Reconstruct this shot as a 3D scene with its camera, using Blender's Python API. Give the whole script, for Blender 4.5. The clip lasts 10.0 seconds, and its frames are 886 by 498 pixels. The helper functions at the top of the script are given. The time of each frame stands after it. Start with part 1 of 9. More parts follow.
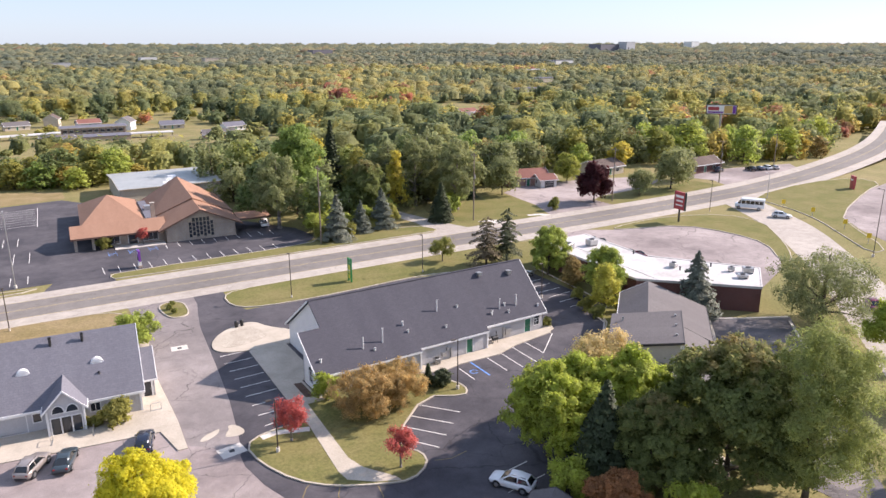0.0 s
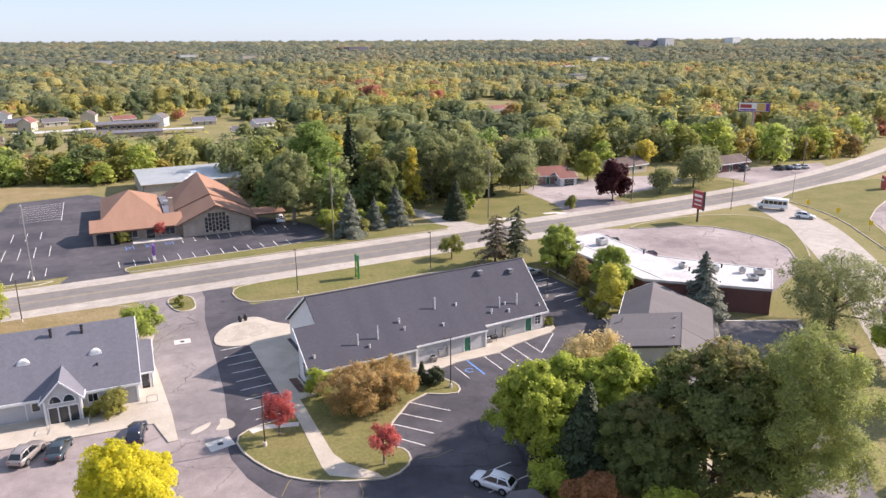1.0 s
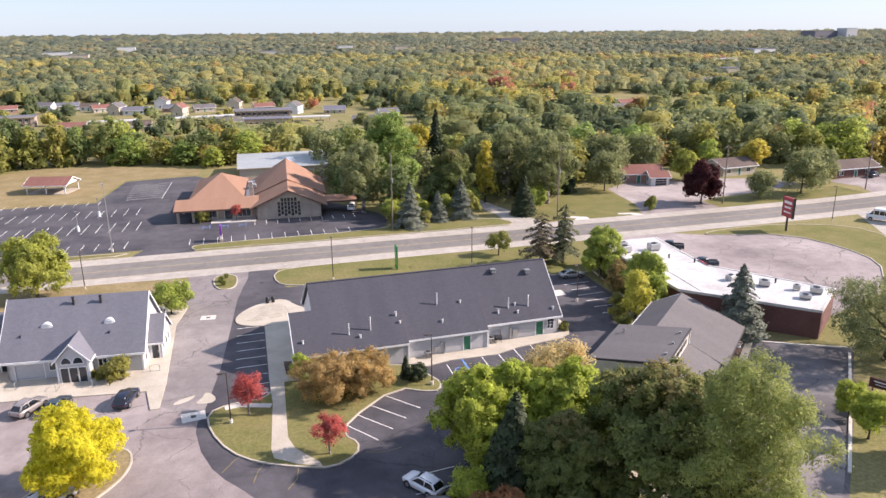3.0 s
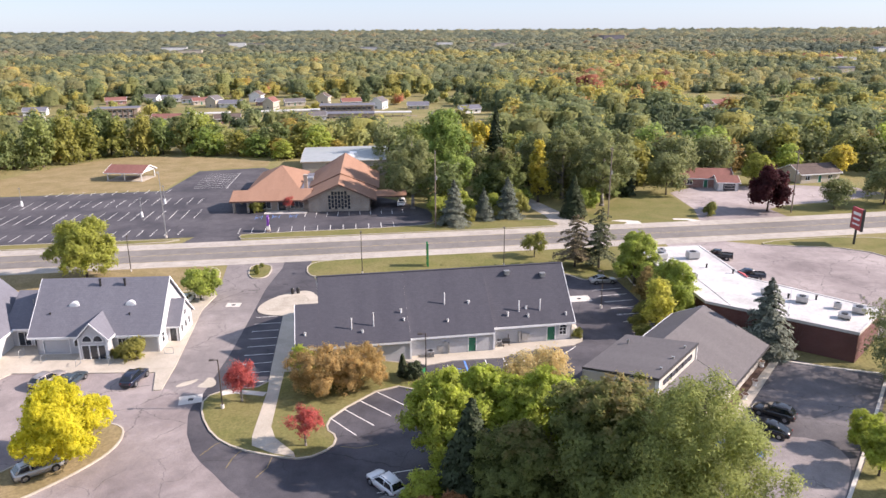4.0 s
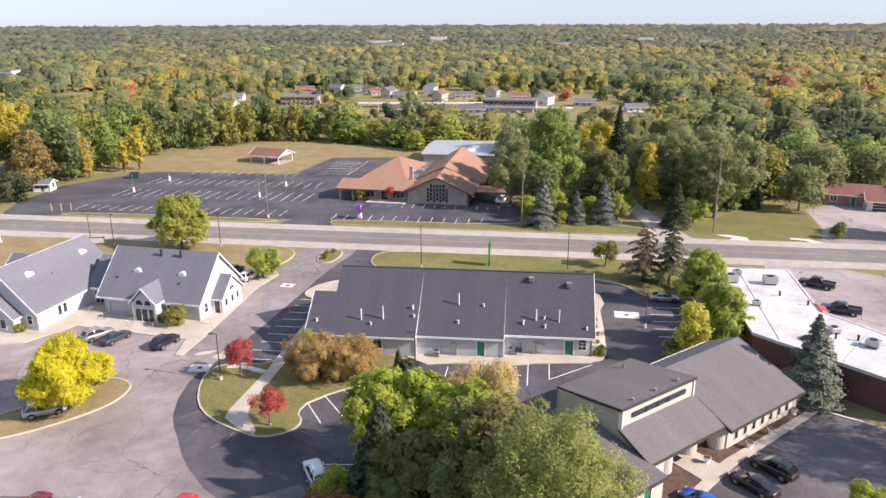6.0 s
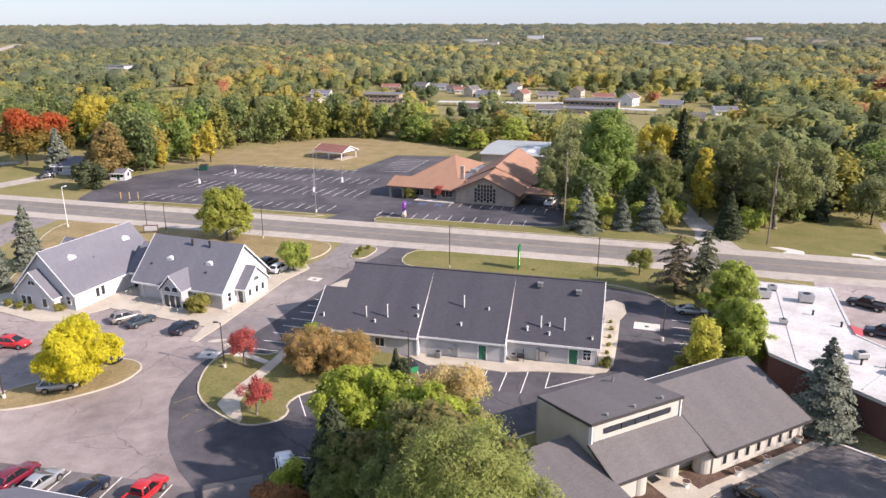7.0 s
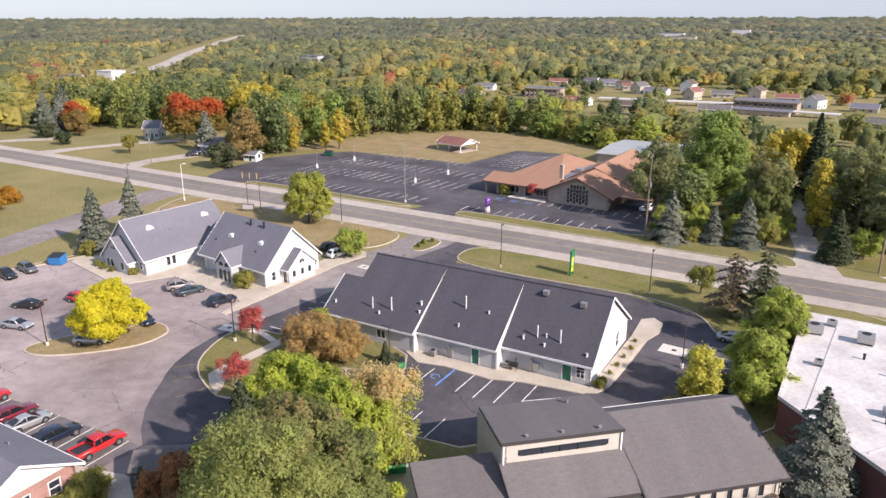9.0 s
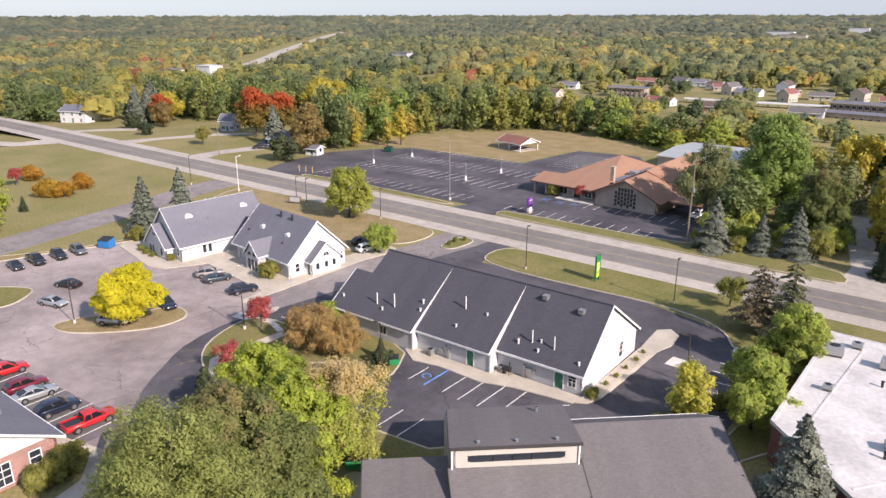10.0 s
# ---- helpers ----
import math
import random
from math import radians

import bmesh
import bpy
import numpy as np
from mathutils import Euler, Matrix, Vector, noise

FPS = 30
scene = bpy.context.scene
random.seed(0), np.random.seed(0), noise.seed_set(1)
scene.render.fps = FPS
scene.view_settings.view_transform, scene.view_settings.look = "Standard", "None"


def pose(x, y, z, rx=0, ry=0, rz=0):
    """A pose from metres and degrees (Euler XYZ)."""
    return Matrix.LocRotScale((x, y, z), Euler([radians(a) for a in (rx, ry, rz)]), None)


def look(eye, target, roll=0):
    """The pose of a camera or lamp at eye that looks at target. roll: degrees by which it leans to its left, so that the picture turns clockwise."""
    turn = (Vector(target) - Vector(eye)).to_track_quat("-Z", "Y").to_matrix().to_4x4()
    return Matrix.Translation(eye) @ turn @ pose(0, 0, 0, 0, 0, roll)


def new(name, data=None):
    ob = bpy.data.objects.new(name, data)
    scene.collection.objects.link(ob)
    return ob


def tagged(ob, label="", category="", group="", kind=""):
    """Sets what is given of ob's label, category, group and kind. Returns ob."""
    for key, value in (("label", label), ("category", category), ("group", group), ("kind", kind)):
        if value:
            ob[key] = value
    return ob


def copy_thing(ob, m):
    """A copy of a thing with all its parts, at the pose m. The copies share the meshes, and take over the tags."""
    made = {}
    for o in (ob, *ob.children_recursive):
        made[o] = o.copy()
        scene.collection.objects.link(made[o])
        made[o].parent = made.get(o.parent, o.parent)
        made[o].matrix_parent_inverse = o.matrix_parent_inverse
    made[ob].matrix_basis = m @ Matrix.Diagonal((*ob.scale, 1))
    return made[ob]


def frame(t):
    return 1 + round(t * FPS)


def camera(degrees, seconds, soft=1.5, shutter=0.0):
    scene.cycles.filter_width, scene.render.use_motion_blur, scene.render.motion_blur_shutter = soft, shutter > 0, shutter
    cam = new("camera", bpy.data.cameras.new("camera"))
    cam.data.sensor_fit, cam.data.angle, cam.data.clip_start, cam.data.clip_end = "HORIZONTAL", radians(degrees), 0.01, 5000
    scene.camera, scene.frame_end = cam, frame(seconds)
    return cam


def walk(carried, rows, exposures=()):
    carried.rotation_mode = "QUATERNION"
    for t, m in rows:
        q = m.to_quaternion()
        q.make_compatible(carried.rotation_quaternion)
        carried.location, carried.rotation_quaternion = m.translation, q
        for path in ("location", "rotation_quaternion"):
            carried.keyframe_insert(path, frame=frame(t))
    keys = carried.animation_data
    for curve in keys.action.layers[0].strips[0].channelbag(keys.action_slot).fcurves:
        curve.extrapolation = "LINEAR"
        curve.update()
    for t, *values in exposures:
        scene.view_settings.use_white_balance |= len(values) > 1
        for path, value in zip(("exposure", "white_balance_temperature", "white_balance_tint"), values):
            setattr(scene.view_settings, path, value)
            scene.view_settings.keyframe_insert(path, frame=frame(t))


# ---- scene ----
cam = camera(63.5, 10.0)
METRES, EYE, TILT, LEAN, TURN = 107.0, 42.5, 1.788, -1.109, -30.5
ROWS = [
    (0.0, 0.0, 0.0, 0.0, -0.39, -17.91, 1.19),
    (0.5, 0.0208, 0.0011, -0.0003, 0.92, -17.99, 1.29),
    (1.0, 0.0477, 0.0032, -0.0008, 2.46, -18.08, 1.44),
    (1.5, 0.082, 0.0073, -0.0017, 4.6, -18.11, 1.6),
    (2.0, 0.1258, 0.015, -0.0025, 7.37, -18.2, 1.74),
    (2.5, 0.1759, 0.0266, -0.0033, 10.77, -18.33, 1.86),
    (4.0, 0.3308, 0.0859, -0.0089, 22.57, -18.34, 2.06),
    (4.5, 0.3792, 0.1128, -0.0106, 26.53, -18.32, 2.11),
    (5.0, 0.4255, 0.1428, -0.0122, 30.62, -18.22, 2.13),
    (5.5, 0.4682, 0.1743, -0.0141, 34.47, -18.2, 2.14),
    (7.0, 0.5849, 0.2856, -0.0196, 46.12, -17.97, 2.18),
    (7.5, 0.6179, 0.3275, -0.0213, 49.86, -17.86, 2.18),
    (8.0, 0.6491, 0.3735, -0.0232, 53.71, -17.83, 2.17),
    (8.5, 0.6774, 0.4222, -0.0255, 57.6, -17.87, 2.18),
    (9.0, 0.7024, 0.4719, -0.0279, 61.49, -17.87, 2.19),
    (9.5, 0.7233, 0.5222, -0.0303, 65.28, -17.79, 2.2),
    (10.0, 0.7413, 0.5739, -0.0328, 69.15, -17.76, 2.15),
]
walk(cam, [(t, pose(0, 0, EYE, TILT, LEAN, TURN) @ pose(METRES * x, METRES * y, METRES * z, 90 + pitch, roll, yaw)) for t, x, y, z, yaw, pitch, roll in ROWS],
     exposures=[(0.0, 1.0), (5.0, 0.95), (10.0, 0.72)])

# ---- light ----
SUN_EL, SUN_AZ = radians(32.0), radians(99.0)
world = bpy.data.worlds.new("sky")
scene.world = world
world.use_nodes = True
wn = world.node_tree
sky = wn.nodes.new("ShaderNodeTexSky")
sky.sky_type = "NISHITA"
sky.sun_disc = False
sky.sun_elevation, sky.sun_rotation = SUN_EL, SUN_AZ
sky.altitude, sky.air_density, sky.dust_density, sky.ozone_density = 200, 1.0, 0.35, 2.5
# thin high haze: the clear sky seen through an even pale veil
veil = wn.nodes.new("ShaderNodeMix")
veil.data_type = "RGBA"
veil.inputs[0].default_value = 0.79
veil.inputs[7].default_value = (1.85, 2.15, 3.0, 1)
wn.links.new(sky.outputs[0], veil.inputs[6])
wn.nodes["Background"].inputs[1].default_value = 0.15
wn.links.new(veil.outputs[2], wn.nodes["Background"].inputs[0])
sun_data = bpy.data.lights.new("sun", "SUN")
sun_data.energy, sun_data.angle, sun_data.color = 4.75, radians(1.0), (1.0, 0.85, 0.785)
sun = new("sun", sun_data)
sun.matrix_world = look((0, 0, 0), (-math.cos(SUN_EL) * math.sin(SUN_AZ), -math.cos(SUN_EL) * math.cos(SUN_AZ), -math.sin(SUN_EL)))


# ---- materials ----
def nodes_of(name):
    m = bpy.data.materials.new(name)
    m.use_nodes = True
    nt = m.node_tree
    return m, nt, nt.nodes, nt.links, nt.nodes["Principled BSDF"]


def noise_node(nt, coord, scale, detail=4.0, rough=0.6):
    n = nt.nodes.new("ShaderNodeTexNoise")
    n.inputs["Scale"].default_value, n.inputs["Detail"].default_value, n.inputs["Roughness"].default_value = scale, detail, rough
    nt.links.new(coord, n.inputs["Vector"])
    return n


def ramp_node(nt, fac, stops, mode="LINEAR"):
    r = nt.nodes.new("ShaderNodeValToRGB")
    r.color_ramp.interpolation = mode
    while len(r.color_ramp.elements) < len(stops):
        r.color_ramp.elements.new(0.5)
    for e, (p, c) in zip(r.color_ramp.elements, stops):
        e.position, e.color = p, (*c, 1)
    nt.links.new(fac, r.inputs[0])
    return r


def mix_node(nt, kind, fac, a, b):
    m = nt.nodes.new("ShaderNodeMix")
    m.data_type, m.blend_type = "RGBA", kind
    if hasattr(fac, "links"):
        nt.links.new(fac, m.inputs[0])
    else:
        m.inputs[0].default_value = fac
    for v, s in ((a, m.inputs[6]), (b, m.inputs[7])):
        if hasattr(v, "links"):
            nt.links.new(v, s)
        else:
            s.default_value = (*v, 1)
    return m.outputs[2]


def surface(name, c1, c2, big=0.15, small=6.0, rough=0.85, bump=0.15, metal=0.0, grain=0.25, spec=0.3):
    """Two-scale mottled surface: large stains between two colours, fine grain and relief."""
    m, nt, nd, ln, bs = nodes_of(name)
    co = nd.new("ShaderNodeTexCoord").outputs["Object"]
    a, b = noise_node(nt, co, big, 5), noise_node(nt, co, small, 3, 0.7)
    base = ramp_node(nt, a.outputs["Fac"], [(0.35, c1), (0.65, c2)]).outputs[0]
    g = ramp_node(nt, b.outputs["Fac"], [(0.3, (1 - grain,) * 3), (0.7, (1 + grain,) * 3)]).outputs[0]
    ln.new(mix_node(nt, "MULTIPLY", 1.0, base, g), bs.inputs["Base Color"])
    bs.inputs["Roughness"].default_value, bs.inputs["Metallic"].default_value = rough, metal
    bs.inputs["Specular IOR Level"].default_value = spec
    if bump:
        bp = nd.new("ShaderNodeBump")
        bp.inputs["Strength"].default_value, bp.inputs["Distance"].default_value = bump, 0.02
        ln.new(b.outputs["Fac"], bp.inputs["Height"])
        ln.new(bp.outputs[0], bs.inputs["Normal"])
    return m


def cracked(name, c1, c2, crack, cell, width, big=0.06, amount=0.8):
    """Old asphalt: stained, patched, with a net of sealed cracks."""
    m, nt, nd, ln, bs = nodes_of(name)
    co = nd.new("ShaderNodeTexCoord").outputs["Object"]
    warp = noise_node(nt, co, 0.35, 4)
    v = nd.new("ShaderNodeVectorMath")
    v.operation = "MULTIPLY_ADD"
    ln.new(warp.outputs["Color"], v.inputs[0])
    v.inputs[1].default_value = (3.0, 3.0, 0)
    ln.new(co, v.inputs[2])
    vo = nd.new("ShaderNodeTexVoronoi")
    vo.feature = "DISTANCE_TO_EDGE"
    vo.inputs["Scale"].default_value = cell
    ln.new(v.outputs[0], vo.inputs["Vector"])
    big_n, mid, fine = noise_node(nt, co, big, 6), noise_node(nt, co, 0.5, 5, 0.7), noise_node(nt, co, 9.0, 2, 0.7)
    base = ramp_node(nt, big_n.outputs["Fac"], [(0.38, c1), (0.62, c2)]).outputs[0]
    base = mix_node(nt, "MULTIPLY", 1.0, base, ramp_node(nt, mid.outputs["Fac"], [(0.3, (0.82,) * 3), (0.7, (1.15,) * 3)]).outputs[0])
    base = mix_node(nt, "MULTIPLY", 1.0, base, ramp_node(nt, fine.outputs["Fac"], [(0.3, (0.85,) * 3), (0.7, (1.15,) * 3)]).outputs[0])
    line = ramp_node(nt, vo.outputs["Distance"], [(width * 0.5, (1, 1, 1)), (width, (0, 0, 0))]).outputs[0]
    where = ramp_node(nt, noise_node(nt, co, 0.08, 3).outputs["Fac"], [(0.42, (0, 0, 0)), (0.55, (amount,) * 3)]).outputs[0]
    fac = mix_node(nt, "MULTIPLY", 1.0, line, where)
    ln.new(mix_node(nt, "MIX", fac, base, crack), bs.inputs["Base Color"])
    bs.inputs["Roughness"].default_value = 0.9
    bs.inputs["Specular IOR Level"].default_value = 0.25
    bp = nd.new("ShaderNodeBump")
    bp.inputs["Strength"].default_value, bp.inputs["Distance"].default_value = 0.2, 0.02
    ln.new(fine.outputs["Fac"], bp.inputs["Height"])
    ln.new(bp.outputs[0], bs.inputs["Normal"])
    return m


def ribbed(name, c1, c2, period, axis=2, rough=0.6, depth=0.015, metal=0.0):
    """Lapped siding or standing-seam sheet: shallow ribs every period metres."""
    m, nt, nd, ln, bs = nodes_of(name)
    co = nd.new("ShaderNodeTexCoord").outputs["Object"]
    w = nd.new("ShaderNodeTexWave")
    w.wave_profile = "SAW"
    w.bands_direction = "XYZ"[axis]
    w.inputs["Scale"].default_value = math.pi * 2 / 20 / period
    ln.new(co, w.inputs["Vector"])
    n = noise_node(nt, co, 0.4, 4)
    f = noise_node(nt, co, 7.0, 2)
    base = ramp_node(nt, n.outputs["Fac"], [(0.3, c1), (0.7, c2)]).outputs[0]
    base = mix_node(nt, "MULTIPLY", 1.0, base, ramp_node(nt, f.outputs["Fac"], [(0.3, (0.93,) * 3), (0.7, (1.06,) * 3)]).outputs[0])
    lip = ramp_node(nt, w.outputs["Fac"], [(0.0, (0.72,) * 3), (0.12, (1, 1, 1))]).outputs[0]
    ln.new(mix_node(nt, "MULTIPLY", 1.0, base, lip), bs.inputs["Base Color"])
    bp = nd.new("ShaderNodeBump")
    bp.inputs["Strength"].default_value, bp.inputs["Distance"].default_value = 0.6, depth
    ln.new(w.outputs["Fac"], bp.inputs["Height"])
    ln.new(bp.outputs[0], bs.inputs["Normal"])
    bs.inputs["Roughness"].default_value, bs.inputs["Metallic"].default_value = rough, metal
    return m


def shingle(name, c1, c2):
    """Asphalt shingles: rows of tabs with granule speckle and weather streaks."""
    m, nt, nd, ln, bs = nodes_of(name)
    co = nd.new("ShaderNodeTexCoord").outputs["Object"]
    br = nd.new("ShaderNodeTexBrick")
    br.inputs["Scale"].default_value = 1.0
    br.inputs["Brick Width"].default_value, br.inputs["Row Height"].default_value = 0.5, 0.22
    br.inputs["Mortar Size"].default_value = 0.012
    br.inputs["Color1"].default_value, br.inputs["Color2"].default_value = (0.95,) * 3 + (1,), (1.05,) * 3 + (1,)
    br.inputs["Mortar"].default_value = (0.85,) * 3 + (1,)
    ln.new(co, br.inputs["Vector"])
    st = nd.new("ShaderNodeMapping")
    st.inputs["Scale"].default_value = (1.0, 0.12, 0.12)
    ln.new(co, st.inputs["Vector"])
    a, f = noise_node(nt, st.outputs[0], 0.35, 5), noise_node(nt, co, 5.0, 3, 0.8)
    base = ramp_node(nt, a.outputs["Fac"], [(0.3, c1), (0.7, c2)]).outputs[0]
    base = mix_node(nt, "MULTIPLY", 1.0, base, br.outputs["Color"])
    base = mix_node(nt, "MULTIPLY", 1.0, base, ramp_node(nt, f.outputs["Fac"], [(0.3, (0.88,) * 3), (0.7, (1.12,) * 3)]).outputs[0])
    ln.new(base, bs.inputs["Base Color"])
    bs.inputs["Roughness"].default_value = 0.9
    bs.inputs["Specular IOR Level"].default_value = 0.2
    bp = nd.new("ShaderNodeBump")
    bp.inputs["Strength"].default_value, bp.inputs["Distance"].default_value = 0.4, 0.02
    ln.new(f.outputs["Fac"], bp.inputs["Height"])
    ln.new(bp.outputs[0], bs.inputs["Normal"])
    return m


def brick(name, c1, c2, mortar, w=0.22, h=0.075):
    m, nt, nd, ln, bs = nodes_of(name)
    co = nd.new("ShaderNodeTexCoord").outputs["Object"]
    mp = nd.new("ShaderNodeMapping")
    mp.inputs["Rotation"].default_value = (radians(90), 0, 0)
    ln.new(co, mp.inputs["Vector"])
    br = nd.new("ShaderNodeTexBrick")
    br.inputs["Scale"].default_value = 1.0
    br.inputs["Brick Width"].default_value, br.inputs["Row Height"].default_value, br.inputs["Mortar Size"].default_value = w, h, 0.01
    br.inputs["Color1"].default_value, br.inputs["Color2"].default_value, br.inputs["Mortar"].default_value = (*c1, 1), (*c2, 1), (*mortar, 1)
    ln.new(mp.outputs[0], br.inputs["Vector"])
    n = noise_node(nt, co, 0.5, 4)
    ln.new(mix_node(nt, "MULTIPLY", 1.0, br.outputs["Color"], ramp_node(nt, n.outputs["Fac"], [(0.3, (0.8,) * 3), (0.7, (1.15,) * 3)]).outputs[0]), bs.inputs["Base Color"])
    bs.inputs["Roughness"].default_value = 0.9
    return m


def plain(name, c, rough=0.5, metal=0.0, coat=0.0, grain=0.06):
    m, nt, nd, ln, bs = nodes_of(name)
    co = nd.new("ShaderNodeTexCoord").outputs["Object"]
    n = noise_node(nt, co, 2.5, 5, 0.7)
    lo, hi = tuple(v * (1 - grain) for v in c), tuple(v * (1 + grain) for v in c)
    ln.new(ramp_node(nt, n.outputs["Fac"], [(0.3, lo), (0.7, hi)]).outputs[0], bs.inputs["Base Color"])
    bs.inputs["Roughness"].default_value, bs.inputs["Metallic"].default_value = rough, metal
    bs.inputs["Coat Weight"].default_value = coat
    bs.inputs["Coat Roughness"].default_value = 0.05
    return m


def foliage(name, stops, spread=0.35, patch=None, shine=0.25, through_light=0.55, crown=0.52, tips=None):
    """Leaves. stops: the colours that whole trees take by chance, or, with patch (a scale), single crowns of a wood by place and chance."""
    m, nt, nd, ln, bs = nodes_of(name)
    geo = nd.new("ShaderNodeNewGeometry")
    if patch:
        co = nd.new("ShaderNodeTexCoord").outputs["Object"]
        flat = nd.new("ShaderNodeVectorMath")
        flat.operation = "MULTIPLY"
        ln.new(co, flat.inputs[0])
        flat.inputs[1].default_value = (1, 1, 0)
        tint = nd.new("ShaderNodeAttribute")
        tint.attribute_name = "tint"
        # the woods to the east have turned further
        sep = nd.new("ShaderNodeSeparateXYZ")
        ln.new(co, sep.inputs[0])
        west = nd.new("ShaderNodeMapRange")
        ln.new(sep.outputs[0], west.inputs[0])
        for k, q in enumerate((500.0, -350.0, 0.11, 0.04)):
            west.inputs[k + 1].default_value = q
        fac = west.outputs[0]
        for src, weight, off in ((noise_node(nt, flat.outputs[0], patch, 1.5).outputs["Fac"], 1.3, -0.42), (noise_node(nt, flat.outputs[0], patch * 4.5, 1.5).outputs["Fac"], 1.1, -0.55), (tint.outputs["Fac"], crown, -0.5 * crown + 0.18), (geo.outputs["Random Per Island"], 0.07, 0.02)):
            mm = nd.new("ShaderNodeMath")
            mm.operation = "MULTIPLY_ADD"
            ln.new(src, mm.inputs[0])
            mm.inputs[1].default_value, mm.inputs[2].default_value = weight, off
            ad = nd.new("ShaderNodeMath")
            ln.new(fac, ad.inputs[0])
            ln.new(mm.outputs[0], ad.inputs[1])
            fac = ad.outputs[0]
        fine = nd.new("ShaderNodeMath")
        fine.operation = "FRACT"
        ln.new(tint.outputs["Fac"], fine.inputs[0])
        f2 = nd.new("ShaderNodeMath")
        f2.operation = "MULTIPLY"
        ln.new(tint.outputs["Fac"], f2.inputs[0])
        f2.inputs[1].default_value = 17.0
        ln.new(f2.outputs[0], fine.inputs[0])
        clumps = noise_node(nt, co, 0.42, 4, 0.75).outputs["Fac"]
        both = nd.new("ShaderNodeMath")
        both.operation = "MULTIPLY_ADD"
        ln.new(clumps, both.inputs[0])
        both.inputs[1].default_value = 1.6
        shift = nd.new("ShaderNodeMath")
        shift.operation = "MULTIPLY_ADD"
        ln.new(fine.outputs[0], shift.inputs[0])
        shift.inputs[1].default_value, shift.inputs[2].default_value = 0.6, -0.6
        ln.new(shift.outputs[0], both.inputs[2])
        fine = both.outputs[0]
        relief = nd.new("ShaderNodeBump")
        relief.inputs["Strength"].default_value, relief.inputs["Distance"].default_value = 1.0, 2.4
        ln.new(clumps, relief.inputs["Height"])
        ln.new(relief.outputs[0], bs.inputs["Normal"])
    else:
        fac = nd.new("ShaderNodeObjectInfo").outputs["Random"]
        # single sprays differ, and so do whole clumps of them
        clump = nd.new("ShaderNodeMath")
        clump.operation = "MULTIPLY_ADD"
        ln.new(noise_node(nt, nd.new("ShaderNodeTexCoord").outputs["Object"], 0.75, 3, 0.65).outputs["Fac"], clump.inputs[0])
        clump.inputs[1].default_value, clump.inputs[2].default_value = 2.2, -0.85
        mixed = nd.new("ShaderNodeMath")
        mixed.operation = "MULTIPLY_ADD"
        ln.new(geo.outputs["Random Per Island"], mixed.inputs[0])
        mixed.inputs[1].default_value = 0.5
        ln.new(clump.outputs[0], mixed.inputs[2])
        fine = mixed.outputs[0]
    base = ramp_node(nt, fac, stops).outputs[0]
    var = ramp_node(nt, fine, [(0.0, (1 - spread, 1 - spread, 1 - spread)), (1.0, (1 + spread, 1 + spread * 0.9, 1 + spread * 0.5))]).outputs[0]
    col = mix_node(nt, "MULTIPLY", 1.0, base, var)
    if tips:
        # the sprays near the top have turned already
        tc, height = tips
        where = nd.new("ShaderNodeSeparateXYZ")
        oc = nd.new("ShaderNodeTexCoord").outputs["Object"]
        ln.new(oc, where.inputs[0])
        mm = nd.new("ShaderNodeMath")
        mm.operation = "MULTIPLY_ADD"
        ln.new(noise_node(nt, oc, 0.7, 3).outputs["Fac"], mm.inputs[0])
        mm.inputs[1].default_value = height * 0.8
        ln.new(where.outputs[2], mm.inputs[2])
        rng_ = nd.new("ShaderNodeMapRange")
        ln.new(mm.outputs[0], rng_.inputs[0])
        rng_.inputs[1].default_value, rng_.inputs[2].default_value = height * 1.18, height * 1.42
        col = mix_node(nt, "MIX", rng_.outputs[0], col, tc)
    ln.new(col, bs.inputs["Base Color"])
    bs.inputs["Roughness"].default_value = 0.65
    bs.inputs["Specular IOR Level"].default_value = shine
    if through_light:
        tr = nd.new("ShaderNodeBsdfTranslucent")
        ln.new(col, tr.inputs[0])
        mx = nd.new("ShaderNodeMixShader")
        mx.inputs[0].default_value = through_light
        ln.new(bs.outputs[0], mx.inputs[1])
        ln.new(tr.outputs[0], mx.inputs[2])
        ln.new(mx.outputs[0], nd["Material Output"].inputs[0])
    return m


GRASS = surface("grass", (0.185, 0.175, 0.07), (0.255, 0.215, 0.105), 0.05, 2.2, 0.95, 0.5, grain=0.3, spec=0.1)
LAWN = surface("lawn", (0.145, 0.145, 0.05), (0.20, 0.175, 0.075), 0.16, 3.0, 0.95, 0.5, grain=0.25, spec=0.1)
STRAW = surface("dry_lawn", (0.22, 0.175, 0.085), (0.29, 0.225, 0.125), 0.2, 3.0, 0.95, 0.5, grain=0.25, spec=0.1)
MULCH = surface("mulch", (0.085, 0.055, 0.042), (0.14, 0.095, 0.075), 0.5, 6.0, 0.95, 0.5, grain=0.4, spec=0.1)
GRAVEL = surface("stone_bed", (0.35, 0.31, 0.25), (0.46, 0.41, 0.34), 0.5, 7.0, 0.9, 0.5, grain=0.35)
OLD_ASPHALT = cracked("old_asphalt", (0.205, 0.172, 0.168), (0.385, 0.332, 0.318), (0.085, 0.078, 0.075), 0.14, 0.007, 0.035)
DRIVE_ASPHALT = cracked("drive_asphalt", (0.195, 0.172, 0.168), (0.275, 0.244, 0.236), (0.06, 0.055, 0.055), 0.22, 0.012, 0.06)
